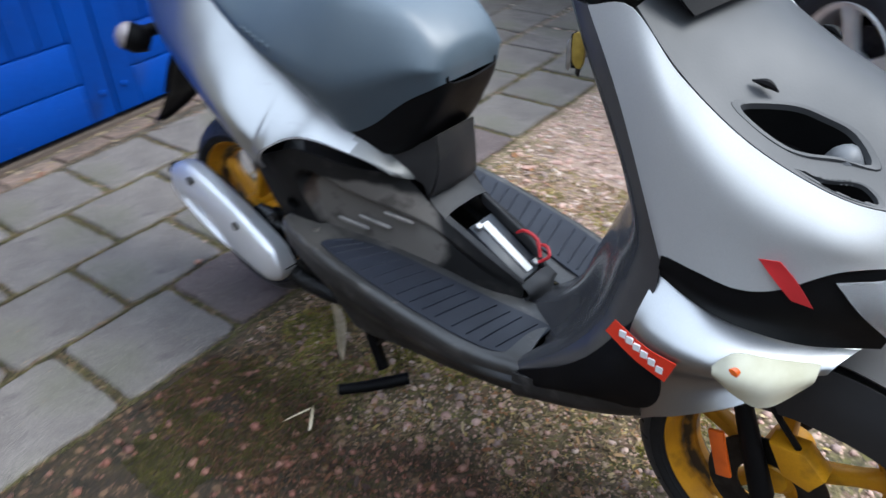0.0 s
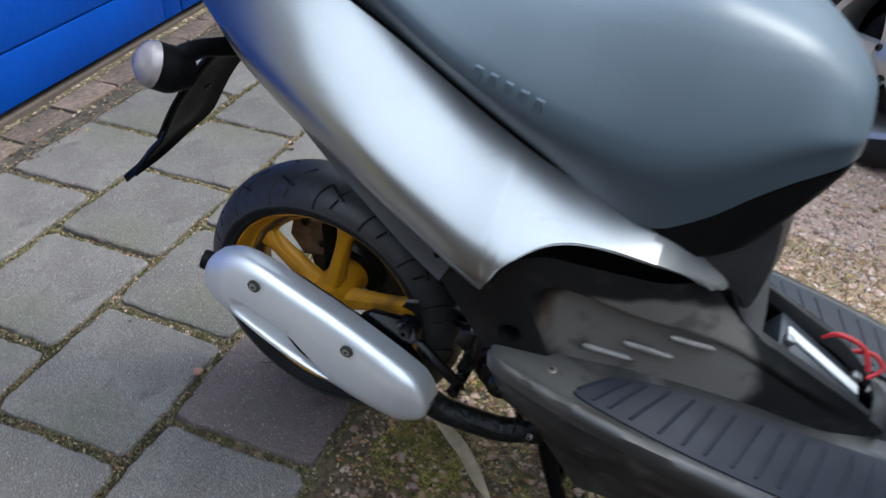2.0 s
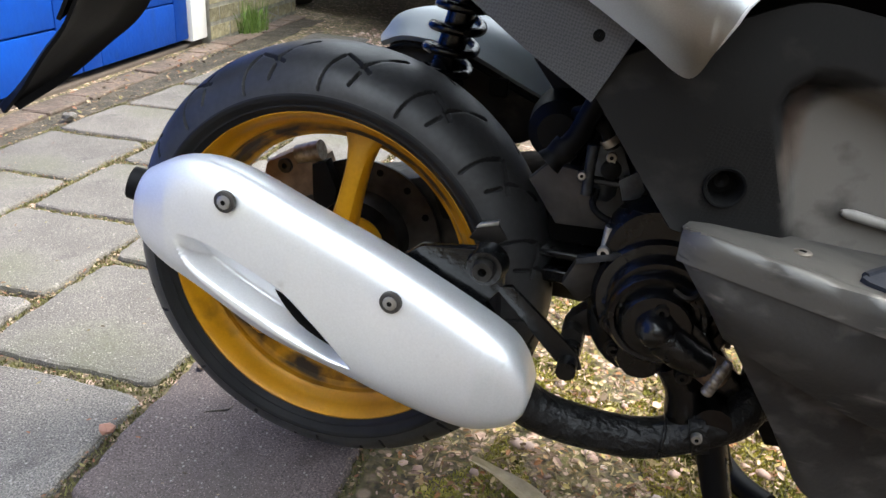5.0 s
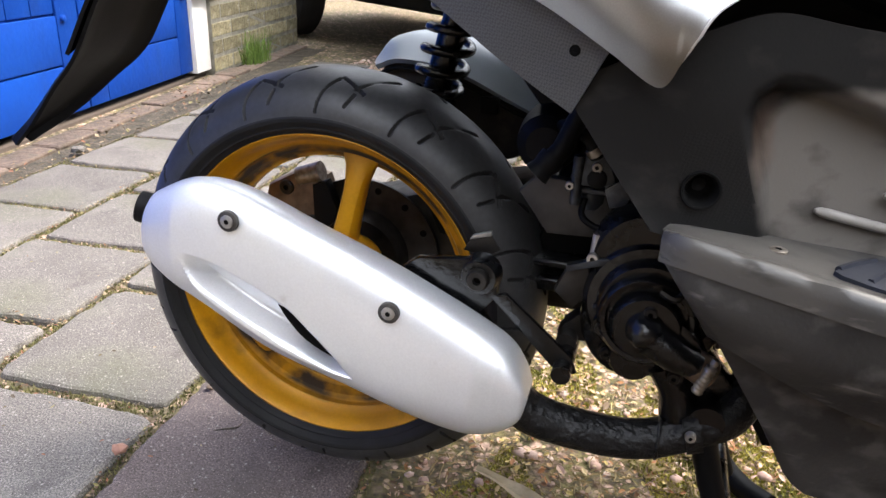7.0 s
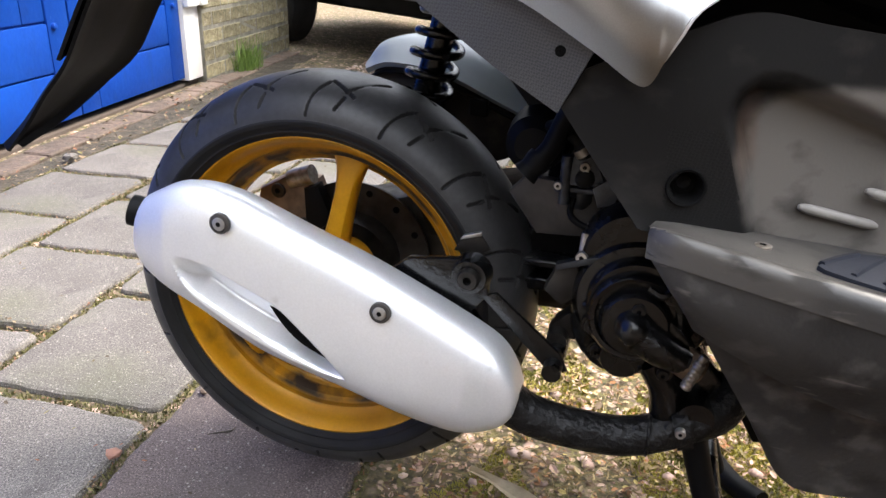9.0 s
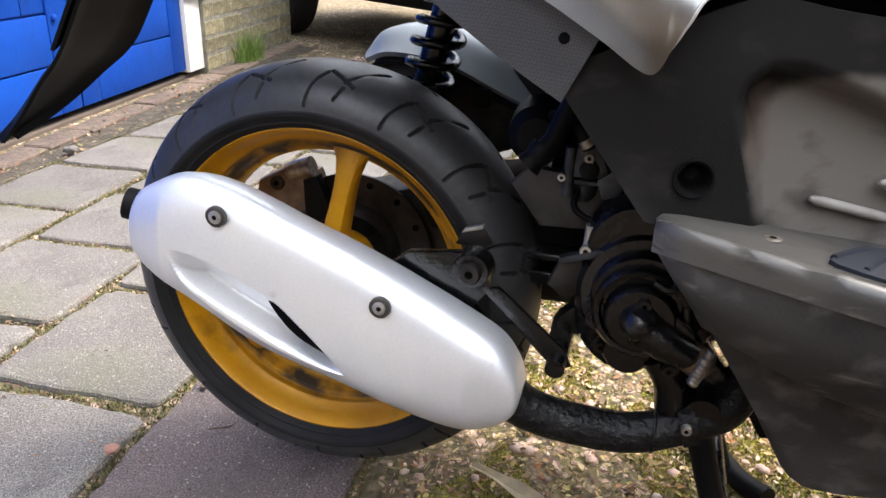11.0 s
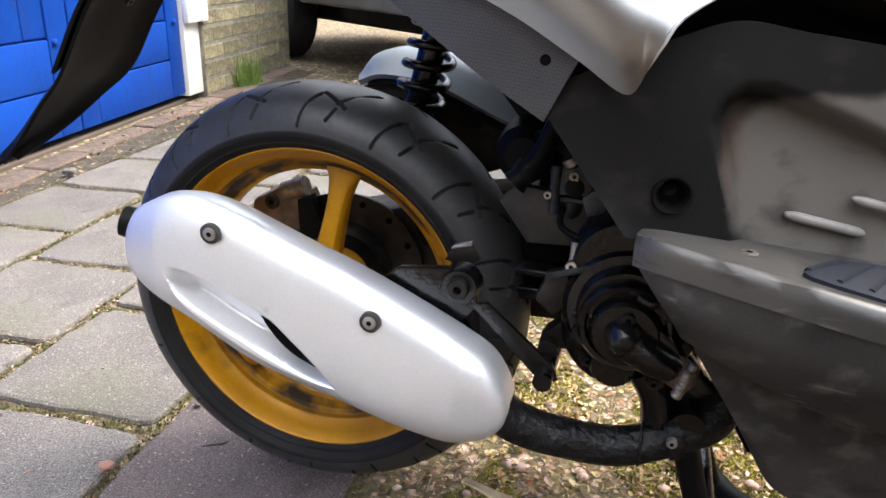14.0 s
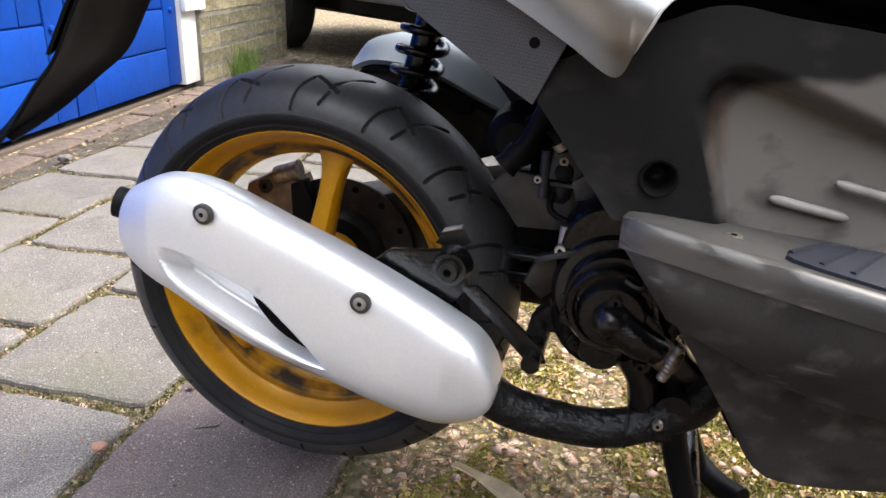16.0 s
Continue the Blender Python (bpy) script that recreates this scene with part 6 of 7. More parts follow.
INTAKES = {"air_intake": [(1.148, -0.141, 0.838), (1.165, -0.122, 0.839), (1.196, -0.099, 0.835), (1.223, -0.090, 0.827), (1.259, -0.085, 0.813), (1.286, -0.099, 0.789), (1.253, -0.117, 0.796), (1.226, -0.133, 0.799), (1.204, -0.140, 0.805), (1.172, -0.143, 0.821)],
           "lower_intake": [(1.227, -0.150, 0.787), (1.252, -0.141, 0.780), (1.282, -0.121, 0.776), (1.300, -0.120, 0.767), (1.306, -0.126, 0.760), (1.283, -0.139, 0.766), (1.258, -0.146, 0.774)]}


def inside(x, y, ring):
    hit = False
    for (x0, y0, _), (x1, y1, _) in zip(ring, ring[1:] + ring[:1]):
        if (y0 > y) != (y1 > y) and x < (x1 - x0) * (y - y0) / (y1 - y0) + x0:
            hit = not hit
    return hit


bm = patch(nose, 110, 110, 1, 0.003)
wider = [[tuple(c + 1.07 * (np.array(p) - c)) for p in r] for r in INTAKES.values() for c in [np.array(r).mean(0)]]
gone = [f for f in bm.faces if any(inside(f.calc_center_median().x, -abs(f.calc_center_median().y), r) for r in wider)]
bmesh.ops.delete(bm, geom=gone, context="FACES")
part("nose_panel", bm, NOSEPL, scooter, "matt grey nose panel", angle=60)
for side in (1, -1):
    for name, ring in INTAKES.items():
        pts = spline(ring, 44, closed=True)
        c = pts.mean(0)
        up = np.array((0.25, -0.25, 0.93)) * (1 if name == "air_intake" else 0.8)
        g = np.array([[p + (p - c) * 0.20 - up * 0.003, p + (p - c) * 0.10 + up * 0.0040, p - (p - c) * 0.03 + up * 0.0035, p - (p - c) * 0.08 - up * 0.003, c + (p - c) * 0.90 - up * 0.02, c + (p - c) * 0.75 - up * 0.045, c - up * 0.05] for p in pts])
        g[..., 1] *= side
        bm = grid(g[:, :4], wrap_u=True)
        bmesh.ops.recalc_face_normals(bm, faces=bm.faces[:])
        it = part(name, bm, NOSEPL, scooter, "open dark air intake in the nose")
        part("intake_duct", grid(g[:, 3:], wrap_u=True), VOIDBLK, it)
        lamp = c * 0.35 + pts[int(len(pts) * 0.5)] * 0.65 - up * 0.020
        if name == "air_intake":
            part("lamp_bowl", tube([(lamp[0] - 0.016, (lamp[1] + 0.002) * side, lamp[2] + 0.002), (lamp[0], lamp[1] * side, lamp[2] + 0.006), (lamp[0] + 0.018, (lamp[1] + 0.002) * side, lamp[2] - 0.004)], [0.008, 0.022, 0.010], 16, 12), CARPLASTIC, it)
    part("nose_fin", tube([(1.150, -0.116 * side, 0.862), (1.166, -0.112 * side, 0.860), (1.178, -0.108 * side, 0.852)], [0.001, 0.006, 0.001], 8, 8), BLACKPL, scooter)

# windscreen, instrument cowl, handlebar, lever, mirror stem
cowl = part("instrument_cowl", patch([[(0.930, -0.125, 0.925), (0.915, 0, 0.945), (0.930, 0.125, 0.925)], [(0.960, -0.150, 0.965), (0.945, 0, 1.000), (0.960, 0.150, 0.965)], [(1.030, -0.140, 0.965), (1.040, 0, 1.010), (1.030, 0.140, 0.965)], [(1.075, -0.120, 0.920), (1.110, 0, 0.935), (1.075, 0.120, 0.920)]], 24, 20, 1, 0.003), BLACKPL, scooter, "black instrument cowl")
part("windscreen", patch([[(1.020, -0.110, 0.945), (1.075, 0, 0.955), (1.020, 0.110, 0.945)], [(1.000, -0.105, 1.010), (1.040, 0, 1.025), (1.000, 0.105, 1.010)]], 20, 6, 1, 0.003), SMOKED, scooter, "smoked small windscreen")
bar = part("handlebar", tube([(0.925, -0.30, 1.055), (0.955, -0.16, 1.045), (0.97, 0, 1.03), (0.955, 0.16, 1.045), (0.925, 0.30, 1.055)], 0.012, 14, 24), BLACKPL, scooter)
for side in (1, -1):
    part("grip", tube([(0.905, -0.345 * side, 1.055), (0.935, -0.23 * side, 1.053)], 0.018, 16, 10), RUBBER, bar, "black rubber grip")
    lv = part("brake_lever", tube([(0.985, -0.185 * side, 1.05), (0.985, -0.25 * side, 1.045), (0.965, -0.34 * side, 1.04)], [0.007, 0.006, 0.006], 10, 14), ALU, bar)
    part("lever_ball", turned([(-0.010, 0.0001), (-0.007, 0.007), (0, 0.010), (0.007, 0.007), (0.010, 0.0001)], 14, (0.964, -0.345 * side, 1.04)), ALU, lv)

lock = part("ignition_lock", tube([(0.925, -0.052, 0.868), (0.902, -0.052, 0.872)], 0.012, 18, 4), DARKSTEEL, scooter, "steel ignition lock")
keys = part("key_bunch", tube([(0.905, -0.052, 0.872), (0.890, -0.052, 0.872)], [0.009, 0.007], 12, 4), STEEL, None)
tagged(keys, "bunch of keys with a yellow leather fob in the ignition", "keys")
part("key_ring", tube([(0.893 + 0.0 * a, -0.052 + 0.013 * math.sin(a), 0.860 + 0.013 * math.cos(a)) for a in np.linspace(0, 2 * math.pi, 14)], 0.0012, 6, 30), STEEL, keys)
part("fob", plate([(0.882, 0.845), (0.896, 0.850), (0.906, 0.842), (0.906, 0.800), (0.898, 0.782), (0.884, 0.790), (0.880, 0.815)], -0.066, -0.058, 0.002, 20), YELLOWFOB, keys, "small yellow leather fob")
part("key_blade", plate([(0.868, 0.838), (0.880, 0.846), (0.886, 0.82), (0.880, 0.775), (0.870, 0.775)], -0.050, -0.047, 0.0006), BLACKPL, keys)
part("key_blade", plate([(0.858, 0.822), (0.872, 0.838), (0.874, 0.81), (0.862, 0.765), (0.855, 0.768)], -0.044, -0.041, 0.0006), STEEL, keys)
part("key_blade", plate([(0.886, 0.838), (0.892, 0.846), (0.900, 0.81), (0.892, 0.762), (0.884, 0.768)], -0.056, -0.053, 0.0006), DARKSTEEL, keys)

bpy.context.view_layer.update()
keys.matrix_world = Matrix.Translation((0.905, -0.052, 0.872)) @ Matrix.Scale(0.74, 4) @ Matrix.Translation((-0.905, 0.052, -0.872)) @ keys.matrix_world

# front fork, mudguard, reflector
for side in (1, -1):
    part("fork_leg", tube([(1.272, -0.088 * side, 0.236), (1.225, -0.086 * side, 0.36), (1.165, -0.080 * side, 0.52)], [0.018, 0.014, 0.014], 16, 16), BLACKPL, scooter, "black front fork leg")
refl = part("reflector", block((-0.012, -0.004, -0.042), (0.012, 0.004, 0.042), 0.003, 2, Matrix.Translation((1.2075, -0.112, 0.300)) @ Matrix.Rotation(radians(-18), 4, "Y")), ORANGE, scooter, "orange side reflector on the fork")
part("front_disc", turned([(-0.070, 0.045), (-0.070, 0.090), (-0.066, 0.090), (-0.066, 0.045), (-0.070, 0.045)], 40, (1.272, 0, 0.236)), DARKSTEEL, scooter)
part("front_mudguard", patch([[(1.150, -0.075, 0.470), (1.26, -0.085, 0.512), (1.38, -0.085, 0.505), (1.50, -0.06, 0.420), (1.545, -0.03, 0.32)], [(1.155, 0, 0.490), (1.26, 0, 0.545), (1.39, 0, 0.535), (1.52, 0, 0.445), (1.57, 0, 0.32)], [(1.150, 0.075, 0.470), (1.26, 0.085, 0.512), (1.38, 0.085, 0.505), (1.50, 0.06, 0.420), (1.545, 0.03, 0.32)]], 30, 16, 1, 0.003), DARKPL, scooter, "dark plastic front mudguard", angle=60)
for side in (1, -1):
    part("mudguard_cheek", patch([[(1.210, -0.083, 0.480), (1.30, -0.088, 0.505), (1.42, -0.082, 0.480), (1.53, -0.045, 0.37)], [(1.225, -0.096, 0.440), (1.31, -0.100, 0.455), (1.41, -0.094, 0.440), (1.50, -0.066, 0.37)], [(1.245, -0.098, 0.405), (1.30, -0.101, 0.415), (1.38, -0.097, 0.405), (1.47, -0.072, 0.35)]], 24, 10, side, 0.003), DARKPL, scooter, angle=60)
part("front_caliper", plate([(1.262, 0.345), (1.31, 0.352), (1.345, 0.32), (1.33, 0.288), (1.29, 0.295)], -0.095, -0.058, 0.005), GOLD, scooter, "gold-painted front brake caliper")
part("brake_hose", tube([(1.30, -0.085, 0.35), (1.255, -0.10, 0.42), (1.20, -0.09, 0.50), (1.16, -0.05, 0.58)], 0.005, 8, 20), BLACKPL, scooter)

# centre stand
for side in (1, -1):
    part("stand_leg", tube([(0.400, -0.080 * side, 0.215), (0.425, -0.085 * side, 0.13), (0.462, -0.090 * side, 0.030)], [0.017, 0.015, 0.014], 12, 14, squash=0.8), BLACKPL, scooter, "black centre stand leg")
    part("stand_foot", tube([(0.425, -0.195 * side, 0.020), (0.455, -0.15 * side, 0.012), (0.485, -0.10 * side, 0.006), (0.515, -0.065 * side, 0.010)], [0.012, 0.013, 0.014, 0.014], 12, 16), BLACKPL, scooter)
part("stand_bar", tube([(0.44, -0.09, 0.09), (0.44, 0.09, 0.09)], 0.012, 12, 4), GLOSSBLK, scooter)
part("stand_pivot", tube([(0.405, -0.10, 0.215), (0.405, 0.10, 0.215)], 0.017, 14, 4), GLOSSBLK, scooter)
part("stand_spring", tube(coil((0.415, 0.02, 0.20), (0.50, 0.02, 0.15), 0.008, 9, 0.002), 0.002, 6, 160), DARKSTEEL, scooter)
part("stand_tang", plate([(0.440, 0.170), (0.470, 0.160), (0.505, 0.128), (0.512, 0.100), (0.490, 0.098), (0.470, 0.130), (0.445, 0.150)], 0.055, 0.075, 0.004), BLACKPL, scooter)
part("engine_foot", plate([(0.372, 0.262), (0.402, 0.270), (0.428, 0.240), (0.425, 0.195), (0.392, 0.180), (0.378, 0.21)], -0.070, -0.045, 0.004), GLOSSBLK, scooter)

# ---- parked car behind the scooter ----
CAR_FRONT, CAR_REAR = Vector((0.93, 1.58, 0)), Vector((-1.98, 3.80, 0))


def make_car():
    car = thing("car", (0, 0, 0), "large dark grey car parked on the gravel, silver alloy wheels", "car")
    base = (CAR_FRONT - CAR_REAR).length
    W2 = 0.86                          # near flank at y = 0, far flank at y = 2 * W2; x runs forward from the rear axle

    def arch(cx, r, z0, n=14):
        return [(cx + r * math.cos(a), z0 + r * math.sin(a)) for a in np.linspace(math.pi, 0, n)]

    sill = 0.37
    side = [(-0.95, 0.50), (-0.90, sill + 0.06)] + arch(0, 0.36, 0.31) + arch(base, 0.36, 0.31) + [(base + 0.78, sill + 0.02), (base + 0.86, 0.42), (base + 0.84, 0.74), (base + 0.60, 0.92), (base - 0.10, 1.02), (base - 0.75, 1.52), (base - 1.4, 1.64), (-0.30, 1.62), (-0.85, 1.15), (-0.97, 0.85)]
    side = [(x, max(z, sill) if abs(x) > 0.36 and abs(x - base) > 0.36 else max(z, sill)) for x, z in side]
    def lean(bm):
        for v in bm.verts:
            if v.co.z > 1.0:
                v.co.y += (W2 - v.co.y) / W2 * (v.co.z - 1.0) * 0.42
        return bm

    bm = lean(plate(side, 0.02, 2 * W2 - 0.02, 0.03))
    part("body", bm, CARPAINT, car, "dark grey car body")
    part("sill_trim", block((0.40, 0.005, sill - 0.01), (base - 0.40, 0.06, sill + 0.12), 0.02, 3), CARPLASTIC, car, "grey plastic sill")
    part("rear_bumper", block((-1.0, 0.03, 0.32), (-0.42, 2 * W2 - 0.03, 0.52), 0.05, 3), CARPLASTIC, car)
    part("front_bumper", block((base + 0.42, 0.03, 0.24), (base + 0.92, 2 * W2 - 0.03, 0.5), 0.05, 3), CARPLASTIC, car)
    for x0, x1, x2, x3 in ((-0.25, 0.75, 0.75, -0.55), (0.82, base - 1.42, base - 1.42, 0.82), (base - 1.35, base - 0.85, base - 0.28, base - 1.35)):
        part("side_window", lean(plate([(x0, 1.52), (x1, 1.52), (x2, 1.08), (x3, 1.08)], 0.012, 0.03, 0.004)), CARGLASS, car)
    shield = [(base - 0.15, 1.06), (base - 0.13, 1.075), (base - 0.70, 1.505), (base - 0.72, 1.49)]
    part("windscreen", lean(plate(shield, 0.10, 2 * W2 - 0.10, 0.003)), CARGLASS, car)
    part("rear_window", lean(plate([(-0.36, 1.58), (-0.38, 1.60), (-0.83, 1.20), (-0.81, 1.18)], 0.14, 2 * W2 - 0.14, 0.003)), CARGLASS, car)
    part("bonnet_seam", block((base + 0.00, 0.14, 0.985), (base + 0.006, 2 * W2 - 0.14, 1.012), 0.001, 1), BLACKPL, car)
    for hy in (0.10, 2 * W2 - 0.42):
        part("headlamp", block((base + 0.70, hy, 0.66), (base + 0.865, hy + 0.32, 0.78), 0.03, 3), CARGLASS, car)
    for x in (0.60, base - 1.38):
        part("door_seam", block((x, 0.0165, 0.45), (x + 0.006, 0.03, 1.05), 0.001, 1), BLACKPL, car)
    part("floor_pan", block((-0.6, 0.22, 0.25), (base + 0.6, 2 * W2 - 0.22, 0.42), 0.02, 1), BLACKPL, car)
    for cx in (0, base):
        for cy, sgn in ((0.10, -1), (2 * W2 - 0.10, 1)):
            tyre = turned([(-0.09, 0.215), (-0.100, 0.25), (-0.095, 0.285), (-0.075, 0.306), (0.075, 0.306), (0.095, 0.285), (0.100, 0.25), (0.09, 0.215), (-0.09, 0.215)], 56, (cx, cy, 0.306))
            wh = part("wheel", tyre, RUBBER, car, "car wheel with a five-spoke silver alloy rim")
            part("rim", turned([(sgn * 0.085, 0.222), (sgn * 0.094, 0.216), (sgn * 0.085, 0.200), (sgn * 0.02, 0.190), (-sgn * 0.07, 0.20)], 56, (cx, cy, 0.306)), ALLOY, wh)
            part("brake_drum", turned([(sgn * 0.0, 0.0001), (sgn * 0.0, 0.14), (-sgn * 0.05, 0.14)], 32, (cx, cy, 0.306)), DARKSTEEL, wh)
            part("hub_cap", turned([(sgn * 0.085, 0.0001), (sgn * 0.082, 0.03), (sgn * 0.06, 0.062), (sgn * 0.03, 0.07)], 28, (cx, cy, 0.306)), ALLOY, wh)
            for k in range(5):
                a = 2 * math.pi * k / 5 + 0.5
                t, o = Vector((-math.sin(a), 0, math.cos(a))), Vector((math.cos(a), 0, math.sin(a)))
                bmk = bmesh.new()
                rings = []
                for r, hw in ((0.05, 0.036), (0.10, 0.030), (0.15, 0.028), (0.203, 0.036)):
                    c = Vector((cx, cy + sgn * (0.062 + 0.05 * (r / 0.2) * 0.5), 0.306)) + o * r
                    rings.append([bmk.verts.new(c + t * hw * sx + Vector((0, sgn * sy, 0))) for sx, sy in ((-1, -0.02), (-0.8, 0.0), (0.8, 0.0), (1, -0.02))])
                for A, B in zip(rings, rings[1:]):
                    for j in range(4):
                        bmk.faces.new((A[j], A[(j + 1) % 4], B[(j + 1) % 4], B[j]))
                bmesh.ops.recalc_face_normals(bmk, faces=bmk.faces[:])
                part("spoke", bmk, ALLOY, wh)
                bolt((cx + 0.045 * math.cos(a + 0.6), cy + sgn * 0.07, 0.306 + 0.045 * math.sin(a + 0.6)), 0.010, 0.012, DARKSTEEL, wh, "wheel_nut", (0, sgn, 0))
    d = CAR_FRONT - CAR_REAR
    turn = math.atan2(d.y, d.x)
    car.matrix_world = Matrix.Translation(CAR_REAR) @ Matrix.Rotation(turn, 4, "Z") @ Matrix.Translation((0, -0.1, ground_height(0.9, 1.6) + 0.002))
    return car


make_car()

# ---- litter on the ground ----
def dry_leaf():
    mid = spline([(0.166, 0.022, 0.006), (0.205, 0.002, 0.010), (0.262, -0.036, 0.014), (0.300, -0.070, 0.010), (0.352, -0.116, 0.004)], 22)
    g = []
    for i, p in enumerate(mid):
        q = i / 21
        w = 0.0125 * math.sin(math.pi * min(1, q * 0.92 + 0.05)) ** 0.75 + 0.0005
        nrm = Vector((0.60, 0.80, 0))
        g.append([tuple(Vector(p) + nrm * w * v + Vector((0, 0, 0.005 * abs(v) + 0.0015 * math.sin(q * 17 + v * 2)))) for v in (-1, -0.5, 0, 0.5, 1)])
    bm = grid(g)
    bmesh.ops.solidify(bm, geom=bm.faces[:], thickness=0.0008)
    return tagged(part("dry_leaf", bm, DRYLEAF), "long pale dry leaf lying on mossy soil", "leaf")


dry_leaf()
leaf = part("dry_leaf", patch([[(0.402, -0.252, 0.002), (0.424, -0.276, 0.010), (0.448, -0.304, 0.004)], [(0.408, -0.258, 0.006), (0.432, -0.282, 0.006), (0.452, -0.306, 0.005)], [(0.412, -0.258, 0.003), (0.440, -0.284, 0.011), (0.454, -0.302, 0.004)]], 14, 6, 1, 0.0008), DRYLEAF)
tagged(leaf, "small curled dry leaf on dark soil", "leaf")
stalk = part("stalk", tube([(0.406, -0.262, 0.004), (0.402, -0.288, 0.008), (0.388, -0.322, 0.003)], [0.0020, 0.0016, 0.0008], 6, 14), DRYLEAF, leaf)


def stones_mesh(count, area, size, seed, keep, lift=0.35, flat=0.6):
    """Many small uneven stones joined into one mesh."""
    rnd = random.Random(seed)
    base = [(0, 0, 1), (0.89, 0, 0.45), (0.28, 0.85, 0.45), (-0.72, 0.53, 0.45), (-0.72, -0.53, 0.45), (0.28, -0.85, 0.45), (0.72, 0.53, -0.45), (-0.28, 0.85, -0.45), (-0.89, 0, -0.45), (-0.28, -0.85, -0.45), (0.72, -0.53, -0.45), (0, 0, -1)]
    tris = [(0, 1, 2), (0, 2, 3), (0, 3, 4), (0, 4, 5), (0, 5, 1), (1, 6, 2), (2, 7, 3), (3, 8, 4), (4, 9, 5), (5, 10, 1), (6, 7, 2), (7, 8, 3), (8, 9, 4), (9, 10, 5), (10, 6, 1), (11, 7, 6), (11, 8, 7), (11, 9, 8), (11, 10, 9), (11, 6, 10)]
    verts, faces = [], []
    made = 0
    while made < count:
        x, y = rnd.uniform(area[0], area[1]), rnd.uniform(area[2], area[3])
        if not keep(x, y, rnd):
            continue
        made += 1
        r = size[0] * (size[1] / size[0]) ** (rnd.random() ** 2.2)
        a, sx, sy, sz = rnd.uniform(0, 6.28), rnd.uniform(0.7, 1.25), rnd.uniform(0.7, 1.1), rnd.uniform(0.35, flat)
        z = ground_height(x, y) + r * sz * lift
        k = len(verts)
        for bx, by, bz in base:
            j = rnd.uniform(0.78, 1.15)
            px_, py_ = bx * sx * r * j, by * sy * r * j
            verts.append((x + px_ * math.cos(a) - py_ * math.sin(a), y + px_ * math.sin(a) + py_ * math.cos(a), z + bz * sz * r * j))
        faces += [(a_ + k, b_ + k, c_ + k) for a_, b_, c_ in tris]
    return verts, faces


def scatter(name, verts, faces, mat, label, category, smooth=True):
    me = bpy.data.meshes.new(name)
    me.from_pydata(verts, [], faces)
    me.polygons.foreach_set("use_smooth", [smooth] * len(me.polygons))
    me.materials.append(mat)
    return tagged(new(name, me), label, category, kind="stuff")


def island_colours(m, cols):
    """Gives each piece of a joined scatter one of several colours."""
    n, l = m.node_tree.nodes, m.node_tree.links
    ge = n.new("ShaderNodeNewGeometry")
    ra = n.new("ShaderNodeValToRGB")
    ra.color_ramp.interpolation = "CONSTANT"
    el = ra.color_ramp.elements
    for k, c in enumerate(cols):
        e = el[k] if k < 2 else el.new(k / len(cols))
        e.position, e.color = k / len(cols), (*c, 1)
    l.new(ge.outputs["Random Per Island"], ra.inputs["Fac"])
    mx = n.new("ShaderNodeMixRGB")
    mx.blend_type, mx.inputs[0].default_value = "MIX", 0.8
    b = n["Principled BSDF"]
    l.new(b.inputs["Base Color"].links[0].from_socket, mx.inputs[1])
    l.new(ra.outputs["Color"], mx.inputs[2])
    l.new(mx.outputs[0], b.inputs["Base Color"])


island_colours(PEBBLE, [(0.64, 0.42, 0.34), (0.44, 0.29, 0.24), (0.66, 0.50, 0.42), (0.56, 0.35, 0.28), (0.34, 0.25, 0.22), (0.68, 0.56, 0.47)])
island_colours(LITTER, [(0.42, 0.27, 0.13), (0.20, 0.09, 0.04), (0.50, 0.40, 0.22), (0.07, 0.045, 0.025), (0.34, 0.14, 0.05), (0.06, 0.04, 0.025), (0.44, 0.36, 0.11), (0.11, 0.10, 0.03), (0.54, 0.37, 0.30), (0.15, 0.12, 0.05)])
JOINTBITS = material("brown_joint_crumbs", (0.20, 0.14, 0.08), (0.10, 0.07, 0.04), 25, 0.75)
island_colours(JOINTBITS, [(0.16, 0.10, 0.06), (0.28, 0.20, 0.12), (0.10, 0.08, 0.04), (0.20, 0.18, 0.07), (0.05, 0.04, 0.03), (0.36, 0.28, 0.18), (0.22, 0.09, 0.05)])


# Near-side shade is multiplied into the gravel, litter, moss and soil colours.
near_shade(PEBBLE, (0.30, 0.18, 0.145), -0.24, 0.05)
near_shade(LITTER, (0.19, 0.115, 0.08), -0.24, 0.05)
near_shade(MOSS, (0.17, 0.175, 0.09), -0.24, 0.05)
SOIL = stain(SOIL, (0.46, 0.325, 0.25), (1.35, 1.45, 0), (1.55, 1.05, 9), 0.80, 0.6, 9, 0.7)
SOIL = streaks(SOIL, (0.16, 0.14, 0.045), 0.6, 7, (1, 1, 1), 0.60)
SOIL = speckle(SOIL, (0.64, 0.44, 0.345), (0.10, 0.07, 0.05), 110, 0.42)
SOIL = speckle(SOIL, (0.68, 0.48, 0.385), (0.16, 0.10, 0.07), 48, 0.30)
near_shade(SOIL, (0.20, 0.165, 0.11), -0.24, 0.05)


def path_edge(y):
    return 0.052 - 0.06 * y


def on_gravel(x, y, rnd):
    if x < path_edge(y) + 0.012 and y < 2.0:
        return False
    d = math.hypot(x - 0.4, y - 0.2)
    if y < 0.7 and x < 0.9 and not (y < 0.03 and x > 0.42) and rnd.random() < 0.62:
        return False
    return rnd.random() < max(0.12, 1.15 - d * 0.55)


